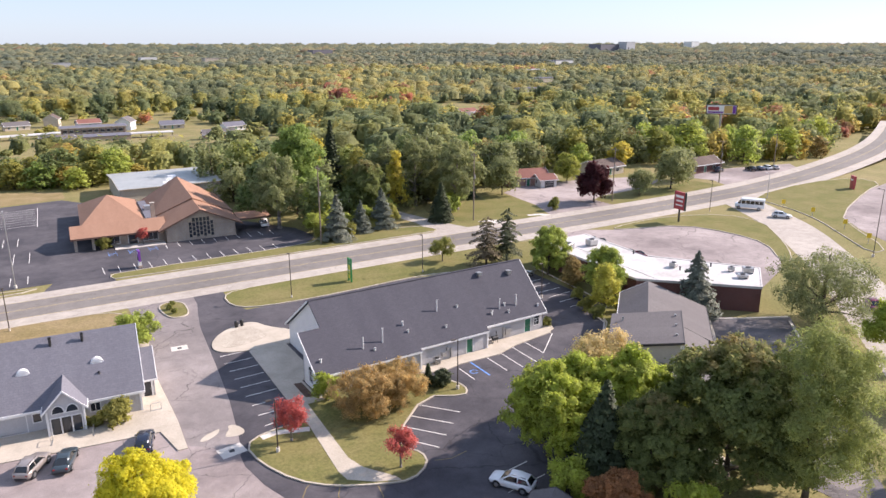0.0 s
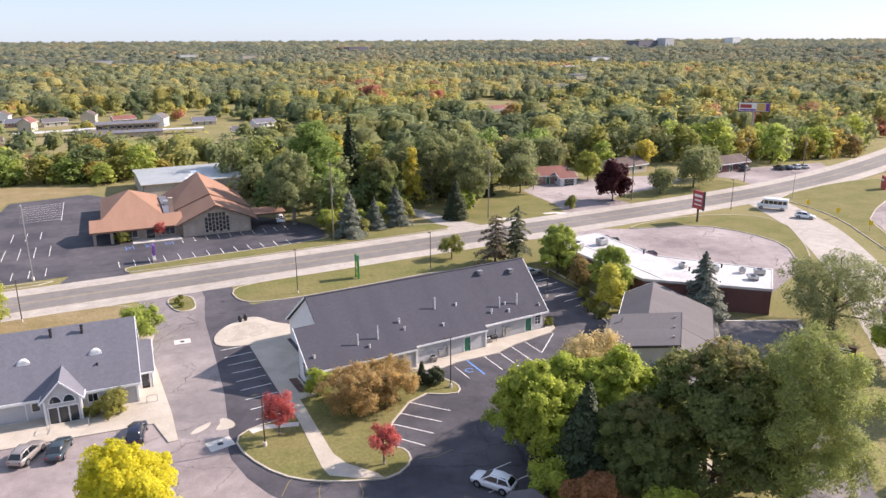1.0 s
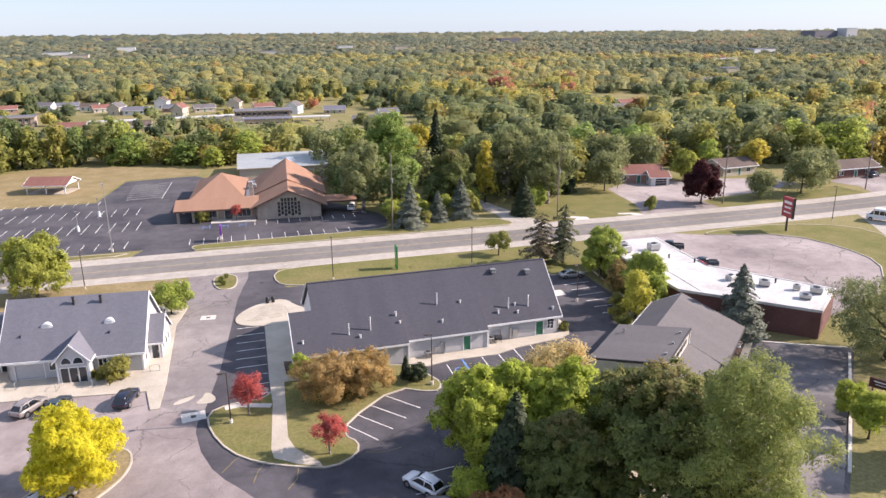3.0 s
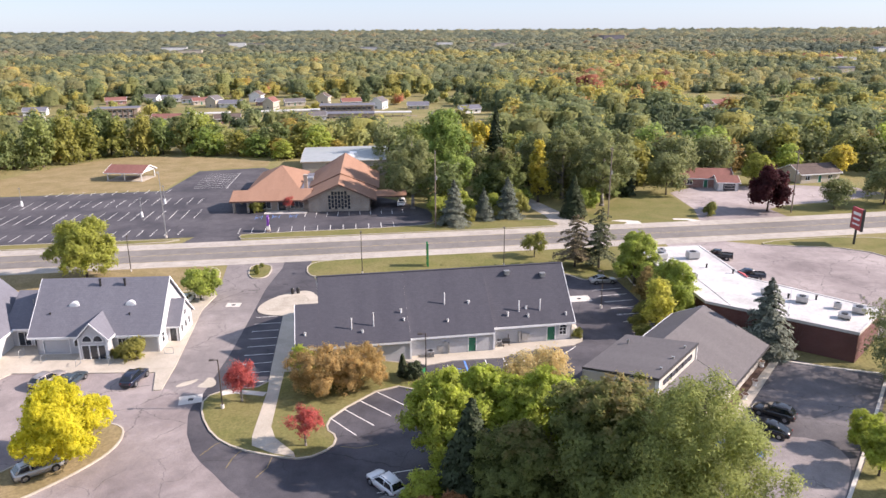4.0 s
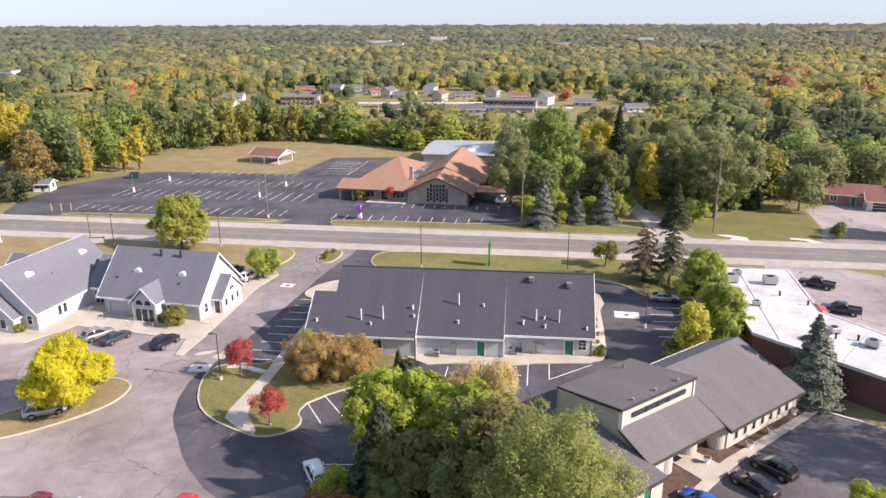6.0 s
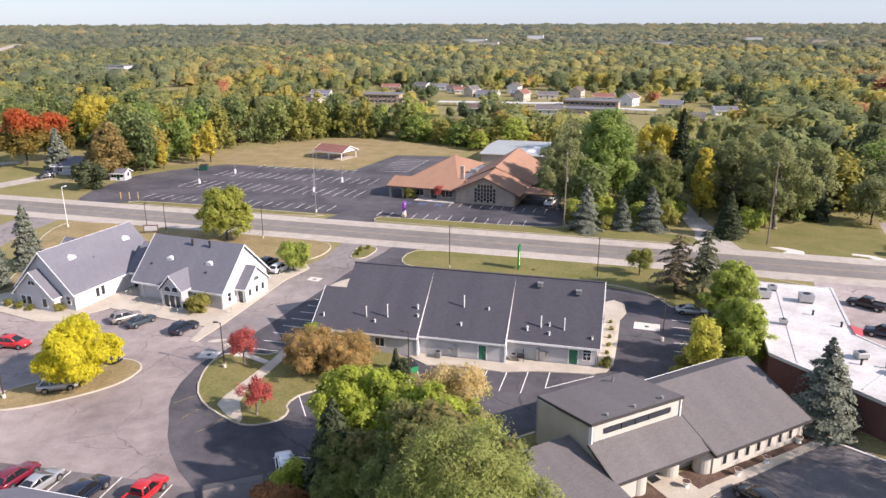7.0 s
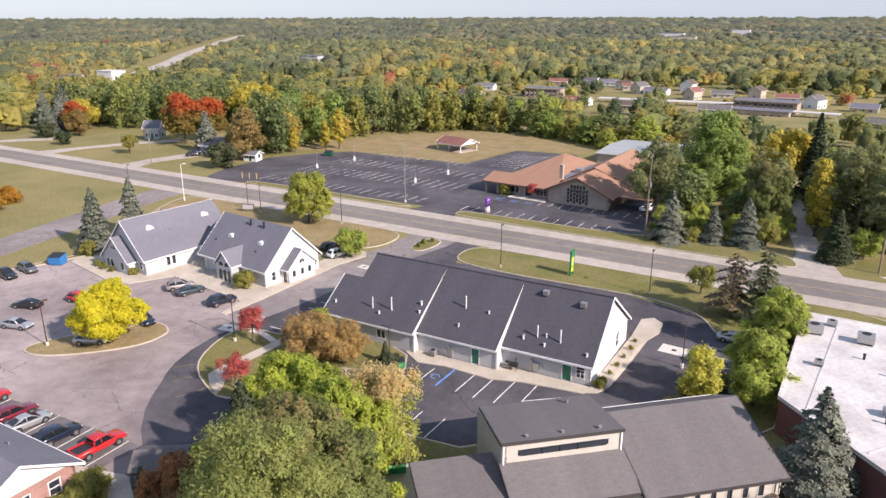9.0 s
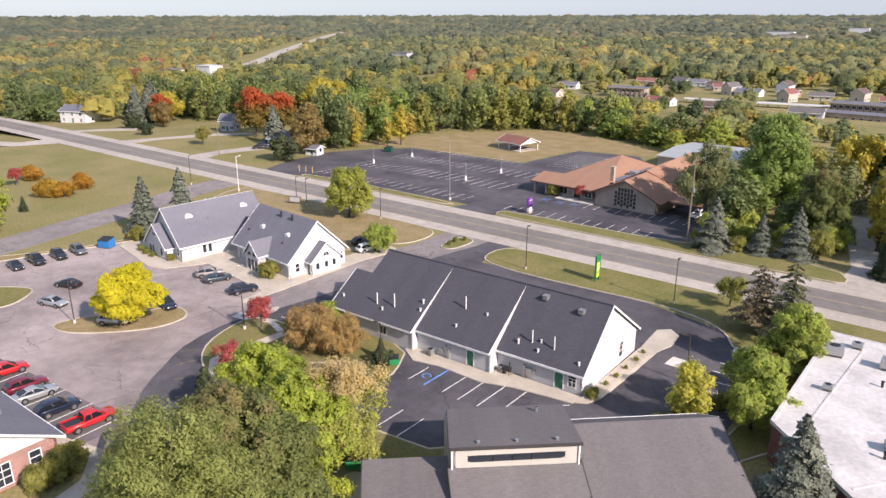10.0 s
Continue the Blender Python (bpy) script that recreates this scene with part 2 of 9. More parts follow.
WORN_ASPHALT = cracked("worn_asphalt", (0.088, 0.082, 0.086), (0.185, 0.168, 0.169), (0.06, 0.055, 0.055), 0.2, 0.009, 0.05)
NEW_ASPHALT = cracked("sealed_asphalt", (0.060, 0.057, 0.066), (0.104, 0.097, 0.106), (0.030, 0.028, 0.032), 0.12, 0.006, 0.1, 0.6)
ROAD = cracked("road_asphalt", (0.175, 0.16, 0.148), (0.215, 0.197, 0.182), (0.12, 0.11, 0.10), 0.10, 0.006, 0.05, 0.6)
SHOULDER = cracked("road_concrete", (0.37, 0.333, 0.292), (0.43, 0.388, 0.342), (0.19, 0.18, 0.16), 0.22, 0.008, 0.05, 0.7)
CONCRETE = surface("concrete", (0.40, 0.355, 0.29), (0.50, 0.445, 0.37), 0.3, 5.0, 0.9, 0.2, grain=0.12)
PALE_CONCRETE = surface("new_concrete", (0.55, 0.51, 0.46), (0.62, 0.58, 0.53), 0.5, 5.0, 0.9, 0.2, grain=0.1)
PAINT = surface("line_paint", (0.68, 0.66, 0.62), (0.80, 0.78, 0.74), 0.8, 9.0, 0.8, 0.0, grain=0.2)
BLUE_PAINT = surface("blue_paint", (0.10, 0.22, 0.55), (0.16, 0.30, 0.62), 0.8, 9.0, 0.8, 0.0)
YELLOW_PAINT = surface("yellow_paint", (0.36, 0.28, 0.15), (0.42, 0.33, 0.17), 0.8, 9.0, 0.8, 0.0)
CHARCOAL = shingle("charcoal_shingle", (0.068, 0.067, 0.082), (0.080, 0.079, 0.094))
GREY_SHINGLE = shingle("grey_shingle", (0.145, 0.145, 0.172), (0.168, 0.168, 0.195))
TAUPE_SHINGLE = shingle("taupe_shingle", (0.132, 0.121, 0.122), (0.158, 0.146, 0.146))
TERRA_SHINGLE = shingle("terracotta_shingle", (0.285, 0.165, 0.112), (0.335, 0.20, 0.138))
BROWN_SHINGLE = shingle("brown_shingle", (0.10, 0.075, 0.065), (0.15, 0.115, 0.10))
MEMBRANE = surface("white_membrane", (0.45, 0.43, 0.415), (0.62, 0.60, 0.585), 0.2, 2.0, 0.6, 0.1, grain=0.14)
METAL_ROOF = ribbed("metal_roof", (0.30, 0.32, 0.32), (0.38, 0.40, 0.40), 0.6, 0, 0.5)
# on the near buildings' east walls the white puts sunlight on grey siding
SIDING = ribbed("grey_siding", (0.44, 0.44, 0.46), (0.49, 0.49, 0.51), 0.13, 2)
WHITE_SIDING = ribbed("white_siding", (0.66, 0.66, 0.66), (0.72, 0.72, 0.72), 0.13, 2)
TAN_SIDING = ribbed("tan_siding", (0.46, 0.40, 0.32), (0.52, 0.46, 0.38), 0.2, 2)
TRIM = plain("white_trim", (0.74, 0.74, 0.74), 0.5)
DARK_SIDING = ribbed("slate_siding", (0.15, 0.14, 0.17), (0.19, 0.18, 0.21), 0.4, 2)
STUCCO = surface("tan_stucco", (0.45, 0.42, 0.375), (0.51, 0.48, 0.43), 0.4, 8.0, 0.9, 0.3, grain=0.08)
BEIGE_BRICK = brick("beige_brick", (0.42, 0.33, 0.26), (0.36, 0.28, 0.22), (0.42, 0.38, 0.33))
RED_BRICK = brick("red_brick", (0.13, 0.045, 0.038), (0.10, 0.036, 0.032), (0.18, 0.11, 0.10))
PINK_BRICK = brick("rose_brick", (0.33, 0.16, 0.13), (0.27, 0.13, 0.11), (0.38, 0.32, 0.29))
GLASS = plain("dark_glass", (0.03, 0.035, 0.045), 0.06, 0.0, 0.3)
GREEN = plain("green_paint", (0.02, 0.16, 0.09), 0.45)
SIGN_GREEN = plain("sign_green", (0.02, 0.20, 0.06), 0.4)
SIGN_YELLOW = plain("sign_yellow", (0.62, 0.62, 0.06), 0.4)
CURVE_YELLOW = plain("warning_yellow", (0.70, 0.47, 0.03), 0.4)
SIGN_RED = plain("sign_red", (0.36, 0.05, 0.06), 0.45)
PURPLE = plain("sign_purple", (0.16, 0.04, 0.30), 0.45)
WHITE = plain("white_enamel", (0.75, 0.75, 0.74), 0.4)
BLACK = plain("black_metal", (0.02, 0.02, 0.022), 0.5)
STEEL = plain("galvanised_steel", (0.42, 0.42, 0.42), 0.45, 0.7)
BRONZE = plain("bronze_pole", (0.07, 0.055, 0.045), 0.5, 0.3)
WOOD_POLE = surface("weathered_pole", (0.17, 0.135, 0.105), (0.23, 0.19, 0.15), 0.6, 9.0, 0.9, 0.3)
BARK = surface("bark", (0.075, 0.06, 0.048), (0.12, 0.098, 0.08), 0.8, 8.0, 0.95, 0.6, grain=0.4)
GREY_BARK = surface("grey_bark", (0.17, 0.155, 0.14), (0.24, 0.22, 0.20), 0.8, 8.0, 0.95, 0.6, grain=0.3)
RUBBER = plain("tyre_rubber", (0.02, 0.02, 0.021), 0.8)
ALLOY = plain("alloy_rim", (0.4, 0.4, 0.41), 0.3, 0.8)
LAMP_GLASS = plain("lamp_lens", (0.7, 0.7, 0.72), 0.15)
TAIL_GLASS = plain("tail_lens", (0.32, 0.02, 0.02), 0.2)
ORANGE_POST = plain("guard_post", (0.55, 0.36, 0.12), 0.5)
BLUE_BIN = plain("blue_steel", (0.03, 0.17, 0.42), 0.45)
GREEN_BIN = plain("green_steel", (0.03, 0.26, 0.10), 0.45)
DARK_GREEN_BIN = plain("dark_green_steel", (0.015, 0.08, 0.05), 0.45)


# ---- shape helpers ----
def part(name, bm, material, parent=None, label="", smooth=False):
    """Links a bmesh as one mesh object under a thing or a part."""
    me = bpy.data.meshes.new(name)
    bmesh.ops.recalc_face_normals(bm, faces=bm.faces[:])
    bm.to_mesh(me)
    bm.free()
    me.materials.append(material)
    if smooth:
        me.shade_smooth()
    ob = new(name, me)
    ob.parent = parent
    if label:
        ob["label"] = label
    return ob


def thing(name, m, label, category, group="", kind=""):
    ob = new(name)
    ob.matrix_world = m
    return tagged(ob, label, category, group, kind)


def box(bm, x0, x1, y0, y1, z0, z1, m=None):
    v = [bm.verts.new(Vector((x, y, z)) if m is None else m @ Vector((x, y, z))) for z in (z0, z1) for x, y in ((x0, y0), (x1, y0), (x1, y1), (x0, y1))]
    for f in ((0, 3, 2, 1), (4, 5, 6, 7), (0, 1, 5, 4), (1, 2, 6, 5), (2, 3, 7, 6), (3, 0, 4, 7)):
        bm.faces.new([v[i] for i in f])
    return bm


def boxes(*items):
    bm = bmesh.new()
    for it in items:
        box(bm, *it)
    return bm


def rounded(bm, r, seg=2):
    bmesh.ops.bevel(bm, geom=bm.edges[:], offset=r, segments=seg, affect="EDGES", profile=0.5, clamp_overlap=True)
    return bm


def prism(bm, pts, z0, z1):
    """An upright body over a plan outline."""
    lo, hi = [bm.verts.new((x, y, z0)) for x, y in pts], [bm.verts.new((x, y, z1)) for x, y in pts]
    bm.faces.new(hi)
    bm.faces.new(lo[::-1])
    for i in range(len(pts)):
        j = (i + 1) % len(pts)
        bm.faces.new((lo[i], lo[j], hi[j], hi[i]))
    return bm


def extrude_poly(bm, pts, way):
    """A body from a planar outline in space, pushed along way."""
    a, b = [bm.verts.new(Vector(p)) for p in pts], [bm.verts.new(Vector(p) + Vector(way)) for p in pts]
    bm.faces.new(a)
    bm.faces.new(b[::-1])
    for i in range(len(pts)):
        j = (i + 1) % len(pts)
        bm.faces.new((a[i], b[i], b[j], a[j]))
    return bm


def slab(bm, pts, thick=0.22):
    """A roof plane with thickness below its outline."""
    return extrude_poly(bm, pts, (0, 0, -thick))


def tube(bm, p0, p1, r0, r1=None, n=8):
    p0, p1 = Vector(p0), Vector(p1)
    r1 = r0 if r1 is None else r1
    q = (p1 - p0).to_track_quat("Z", "Y")
    ring = [[bm.verts.new(p + q @ Vector((r * math.cos(k * 2 * math.pi / n), r * math.sin(k * 2 * math.pi / n), 0))) for k in range(n)] for p, r in ((p0, r0), (p1, r1))]
    for k in range(n):
        bm.faces.new((ring[0][k], ring[0][(k + 1) % n], ring[1][(k + 1) % n], ring[1][k]))
    bm.faces.new(ring[0][::-1])
    bm.faces.new(ring[1])
    return bm


def beam(bm, p0, p1, w, h):
    """A board from p0 to p1, w wide and h high, its top on the line."""
    p0, p1 = Vector(p0), Vector(p1)
    side = (p1 - p0).cross(Vector((0, 0, 1))).normalized() * (w / 2)
    extrude_poly(bm, [p0 - side, p0 + side, p1 + side, p1 - side], (0, 0, -h))
    return bm


def sheet(name, pts, z, material, label, thick=0.05, category="ground"):
    """A flat piece of paving or lawn, closed and with thickness."""
    bm = bmesh.new()
    prism(bm, pts, z - thick, z)
    bm.normal_update()
    bmesh.ops.triangulate(bm, faces=[f for f in bm.faces if len(f.verts) > 4])
    return tagged(part(name, bm, material), label, category, kind="structure")


def arc(cx, cy, r, a0, a1, n=8, ry=None):
    ry = r if ry is None else ry
    return [(cx + r * math.cos(radians(a0 + (a1 - a0) * i / n)), cy + ry * math.sin(radians(a0 + (a1 - a0) * i / n))) for i in range(n + 1)]


def smooth_loop(pts, rounds=2, closed=True):
    """Rounds the corners of an outline (corner cutting)."""
    for _ in range(rounds):
        out = []
        n = len(pts)
        for i in range(n if closed else n - 1):
            a, b = Vector(pts[i]), Vector(pts[(i + 1) % n])
            out += [tuple(a * 0.75 + b * 0.25), tuple(a * 0.25 + b * 0.75)]
        pts = out if closed else [pts[0]] + out + [pts[-1]]
    return pts


def strip(bm, line, w, z0, z1, closed=False):
    """A band of width w along a plan line."""
    n = len(line)
    P = [Vector((p[0], p[1], 0)) for p in line]
    L, R = [], []
    for i in range(n):
        a, b = P[i - 1] if (i or closed) else P[i], P[(i + 1) % n] if (i < n - 1 or closed) else P[i]
        d = (b - a).normalized()
        s = Vector((-d.y, d.x, 0)) * (w / 2)
        L.append(P[i] + s)
        R.append(P[i] - s)
    q = [[bm.verts.new((v.x, v.y, z)) for v in side] for side, z in ((L, z0), (R, z0), (R, z1), (L, z1))]
    for i in range(n if closed else n - 1):
        j = (i + 1) % n
        for k in range(4):
            bm.faces.new((q[k][i], q[(k + 1) % 4][i], q[(k + 1) % 4][j], q[k][j]))
    if not closed:
        for i in (0, n - 1):
            bm.faces.new([q[k][i] for k in range(4)])
    return bm


def island(pts, material, label, rounds=2, name="island"):
    """A raised bed with a concrete kerb round it."""
    loop = smooth_loop(pts, rounds) if rounds else pts
    sheet(name + "_bed", loop, 0.13, material, label, 0.2)
    tagged(part(name + "_kerb", strip(bmesh.new(), loop, 0.2, -0.05, 0.17, True), CONCRETE), "worn concrete kerb round a raised bed", "kerb", kind="structure")


BROWN_TRIM = plain("brown_trim", (0.13, 0.07, 0.05), 0.6)
DARK_TRIM = plain("dark_trim", (0.05, 0.046, 0.045), 0.6)
TAN_TRIM = plain("tan_trim", (0.42, 0.35, 0.27), 0.6)
RUST_ROOF = shingle("rust_shingle", (0.20, 0.095, 0.078), (0.25, 0.12, 0.10))
SIGN_BROWN = plain("sign_brown", (0.07, 0.025, 0.025), 0.5)


# ---- ground, roads and lots ----
def step(a, b, v):
    k = min(1.0, max(0.0, (v - a) / (b - a)))
    return k * k * (3 - 2 * k)


def land(x, y):
    """Height of the land: level near by, a shallow valley behind, and a rise to the skyline."""
    r = math.hypot(x - 40, y - 60)
    return -8.0 * step(190, 420, r) + 24.0 * step(900, 4600, r)


def ground_sheet():
    bm = bmesh.new()
    radii = [0, 60, 120, 180, 210, 240, 280, 320, 370, 420, 500, 700, 900, 1200, 1600, 2000, 2500, 3000, 3600, 4200, 4700]
    n = 72
    rings = []
    for r in radii[1:]:
        rings.append([bm.verts.new((40 + r * math.cos(k * 2 * math.pi / n), 60 + r * math.sin(k * 2 * math.pi / n), 0)) for k in range(n)])
    for v in bm.verts:
        v.co.z = land(v.co.x, v.co.y)
    mid = bm.verts.new((40, 60, 0))
    for k in range(n):
        bm.faces.new((mid, rings[0][k], rings[0][(k + 1) % n]))
        for a, b in zip(rings, rings[1:]):
            bm.faces.new((a[k], b[k], b[(k + 1) % n], a[(k + 1) % n]))
    return tagged(part("ground", bm, GRASS, smooth=True), "dry autumn grass over flat land to the horizon", "grass", kind="structure")


ground_sheet()

# the main road, level and straight, then bending away past the junction
ROAD_LINE = [(-420, 126), (-300, 130), (-200, 131), (-60, 131.1), (60, 131.1), (140, 131.3), (180, 133), (215, 138), (255, 147), (300, 160), (350, 180), (420, 214)]


def road_line(rounds=2):
    return smooth_loop(ROAD_LINE, rounds, False)


tagged(part("road_shoulder", strip(bmesh.new(), road_line(), 16.4, -0.05, 0.03), SHOULDER), "pale concrete outer lanes of a main road", "road", kind="structure")
tagged(part("road", strip(bmesh.new(), road_line(), 8.4, -0.05, 0.036), ROAD), "worn grey asphalt centre lanes of a main road", "road", kind="structure")


def shifted(line, off):
    out = []
    for i, p in enumerate(line):
        a, b = Vector(line[max(0, i - 1)]), Vector(line[min(len(line) - 1, i + 1)])
        d = (b - a).normalized()
        out.append((p[0] - d.y * off, p[1] + d.x * off))
    return out


bm = bmesh.new()
for off, w in ((-4.25, 0.12), (4.25, 0.12)):
    strip(bm, shifted(road_line(), off), w, 0.03, 0.0405)
for off in (-0.18, 0.18):
    strip(bm, shifted(road_line(), off), 0.1, 0.03, 0.0405)
tagged(part("road_marking", bm, YELLOW_PAINT), "faded yellow centre and lane lines", "road marking", kind="structure")

# side streets
WEST_STREET = [(-62.5, 123), (-61, 112), (-57, 98), (-52.5, 78), (-48.5, 60), (-40, 25), (-30, -40)]
EAST_STREET = [(170, 124), (164, 113), (156, 99), (143, 84), (129, 69), (113, 54), (96, 38), (70, 14), (40, -14)]
tagged(part("side_street", strip(bmesh.new(), smooth_loop(WEST_STREET, 2, False), 10.0, -0.05, 0.026), DRIVE_ASPHALT), "worn grey side street joining the main road", "road", kind="structure")
tagged(part("side_street", strip(bmesh.new(), smooth_loop(EAST_STREET[:7], 2, False), 11.0, -0.05, 0.026), SHOULDER), "wide pale concrete side road curving off the main road", "road", kind="structure")

# lots
sheet("parking_lot", [(-45, 50), (-39, 64), (-33, 78.5), (-12, 82), (11, 79), (11, 106), (12.6, 113), (12.2, 123.2), (21.5, 123.2), (20.6, 112), (20.2, 66), (24, 50), (33, 43), (38, 36), (38, 24), (-36, 24)], 0.02, OLD_ASPHALT, "old pale cracked asphalt lot and driveway", 0.1, "parking lot")
sheet("parking_lot", [(16.3, 70), (17.0, 74), (18.2, 82), (19.2, 92), (19.8, 98.7), (20.6, 108), (21.6, 114), (22.6, 119), (22.8, 123.2), (28, 123.2), (27.5, 117), (29, 112), (58, 113), (74, 109), (76.5, 104), (81.5, 104), (81.5, 83), (77, 80.5), (75.6, 77), (66, 68.8), (58.5, 61.6), (50, 60.5), (47.5, 50), (47, 26), (36, 26), (36, 38), (30.6, 44.4), (27.4, 46.6), (24.5, 49.3), (22.4, 51.8), (20.7, 54.4), (19.0, 56.7), (17.7, 59), (16.5, 62.6), (15.8, 66.8), (15.9, 69)], 0.028, NEW_ASPHALT, "dark sealed asphalt lot round the office building", 0.1, "parking lot")
sheet("driveway", [(11.5, 74), (16.3, 70), (17.0, 74), (18.2, 82), (19.2, 92), (19.8, 98.7), (20.6, 108), (21.6, 114), (22.6, 119), (22.8, 123.3), (12.2, 123.3), (12.6, 113), (11.5, 106)], 0.024, DRIVE_ASPHALT, "cracked grey asphalt drive between the buildings", 0.1, "driveway")
sheet("parking_lot", [(62, 40), (71, 47.4), (78, 56.4), (91.5, 71.2), (96, 67.2), (103, 63.8), (90, 50.5), (74, 35), (64, 26)], 0.025, WORN_ASPHALT, "dark patched asphalt lot beside the tan building", 0.1, "parking lot")
sheet("parking_lot", [(98, 106), (99.5, 123.2), (112, 123.2), (118, 119.5), (136.5, 115), (140.5, 103), (139.7, 93), (131, 84.5), (124, 80), (109, 74), (97, 90)], 0.022, OLD_ASPHALT, "pale worn asphalt lot of the flat-roofed restaurant", 0.1, "parking lot")
sheet("parking_lot", [(-68, 140.5), (-72, 151), (-73, 170), (-66, 182), (-57, 192), (-14.5, 193), (-10.5, 221), (9, 224), (22, 205), (30, 190), (47, 172), (54.5, 160), (56, 150), (50.5, 144.8), (12, 144.4), (12.6, 139.2), (0.5, 139.2), (2.3, 143.6), (-50, 142.8), (-55, 139.2), (-66, 139.2)], 0.024, NEW_ASPHALT, "dark sealed asphalt church lot with white stall lines", 0.1, "parking lot")
sheet("driveway", [(115, 139), (119, 150), (121, 168), (131, 174), (158, 172), (174, 166), (176, 158), (160, 152), (142, 150), (137, 147), (137, 139)], 0.02, OLD_ASPHALT, "pale gravelly drive before the ranch house", 0.1, "driveway")
sheet("parking_lot", [(186, 141), (190, 150), (186, 158), (205, 163), (240, 157), (234, 150)], 0.02, OLD_ASPHALT, "small roadside lot by the woods", 0.1, "parking lot")
sheet("parking_lot", [(178, 101), (218, 115.5), (236, 119), (260, 112), (240, 70), (185, 60), (157, 72), (168, 90)], 0.02, OLD_ASPHALT, "broad pale empty lot beyond the side road", 0.1, "parking lot")
sheet("driveway", [(81, 139), (90, 139), (86.5, 150), (82, 170), (78, 196), (73, 196), (77.5, 168), (81.5, 150)], 0.02, SHOULDER, "narrow concrete drive between tall trees", 0.1, "driveway")
sheet("driveway", [(-104, 139.2), (-96, 139.2), (-98, 146), (-94, 160), (-100, 165), (-104, 148)], 0.02, SHOULDER, "pale concrete house drive", 0.1, "driveway")
sheet("driveway", [(-148, 139), (-140, 139), (-139, 150), (-130, 168), (-122, 177), (-126, 179), (-136, 168)], 0.02, SHOULDER, "long pale concrete drive to a shed", 0.1, "driveway")
bm = strip(bmesh.new(), smooth_loop([(-190, 139), (-188.5, 144), (-184, 150), (-178, 155.5), (-172, 160)], 2, False), 7, -0.3, 0.06)
for v in bm.verts:
    v.co.z += land(v.co.x, v.co.y)
tagged(part("driveway", bm, SHOULDER), "pale house drive", "driveway", kind="structure")
sheet("driveway", [(-172, 123), (-160, 123), (-166, 110), (-200, 96), (-202, 102), (-172, 115)], 0.02, SHOULDER, "pale lane across the road", 0.1, "driveway")

# raised beds, lawns and kerbs
island([(27.4, 115), (27.2, 120.2), (30, 122.5), (40, 122.7), (72, 122.8), (99, 122.9), (98, 111), (88, 108), (84.5, 104.2), (76.2, 104.0), (75.0, 105.6), (73.7, 108.0), (71.0, 110.5), (66.2, 112.2), (59.7, 112.6), (45.3, 111.6), (35.7, 111.6), (29.6, 112.6)], LAWN, "mown lawn strip between the road and the office lot", 1, "verge")
island([(17.2, 114.3), (16.4, 120.5), (18.2, 122.3), (20.8, 121.2), (20.6, 115.4), (19.4, 113.9)], LAWN, "small planted kerb island at the drive", 2)
island([(16.9, 70.6), (17.3, 66.6), (19.4, 61.6), (22.4, 58.6), (26.5, 56.6), (29.6, 55.6), (32.4, 57.3), (32.9, 59.6), (31.6, 61.2), (32.3, 64.2), (39.3, 70.6), (43.7, 68.0), (45, 69.3), (44.9, 71.5), (41.5, 77.6), (27.5, 78.2), (24.6, 77.5), (24.3, 72.4), (19.4, 72.2)], LAWN, "grassy peninsula bed with trees before the office building", 1, "lawn_bed")
sheet("path", [(24.5, 95.2), (24.3, 77.6), (24.4, 71), (23.7, 60.8), (23.9, 59.0), (26.2, 57.2), (28.6, 56.1), (28.4, 57.0), (26.2, 60.2), (25.6, 62.6), (25.9, 71), (26.1, 76), (28.3, 76), (28.3, 76.9), (27.9, 77.0), (27.75, 82.5), (30.1, 82.6), (29.9, 95.0)], 0.16, CONCRETE, "concrete walk across the lawn to the building", 0.12, "path")
sheet("path", smooth_loop([(21.0, 96.4), (20.0, 99), (21.4, 102.6), (24.4, 105.4), (28.2, 106.6), (29.8, 102.5), (32.6, 99.8), (32.6, 95), (26, 95)], 2), 0.16, CONCRETE, "rounded pale concrete entrance pad", 0.2, "pavement")
sheet("planting_bed", smooth_loop([(22.0, 97.6), (21.4, 99.2), (22.4, 102), (24.6, 104), (27.2, 104.8), (28.4, 101.8), (28.6, 99.0), (25.4, 97.8)], 2), 0.172, GRAVEL, "tan gravel bed inside the rounded entrance pad", 0.1, "bed")
sheet("path", [(41.5, 77.0), (44.5, 75.2), (48.0, 76.0), (54.5, 75.9), (58.2, 77.2), (62.4, 77.9), (65.9, 78.4), (65.9, 80.3), (54, 80.0), (54, 78.4), (42.4, 78.2)], 0.15, CONCRETE, "concrete walk along the back of the office building", 0.2, "path")
sheet("path", [(65.9, 78.7), (67.2, 79.4), (68.0, 81.4), (68.2, 89), (68.2, 97), (69.0, 100), (68.6, 103.6), (66.9, 105.0), (65.4, 103.6), (65.9, 97)], 0.15, CONCRETE, "concrete walk along the gable of the office building", 0.2, "path")
sheet("planting_bed", [(26.5, 77.7), (27.55, 77.5), (27.45, 81.8), (26.4, 82.0)], 0.175, MULCH, "dark mulch strip along the end wall of the office building", 0.1, "bed")
sheet("planting_bed", [(66.3, 82.2), (67.6, 82.6), (67.75, 89), (67.75, 96.2), (66.3, 96.6)], 0.17, GRAVEL, "stony planting bed with sparse plants along the gable", 0.1, "bed")
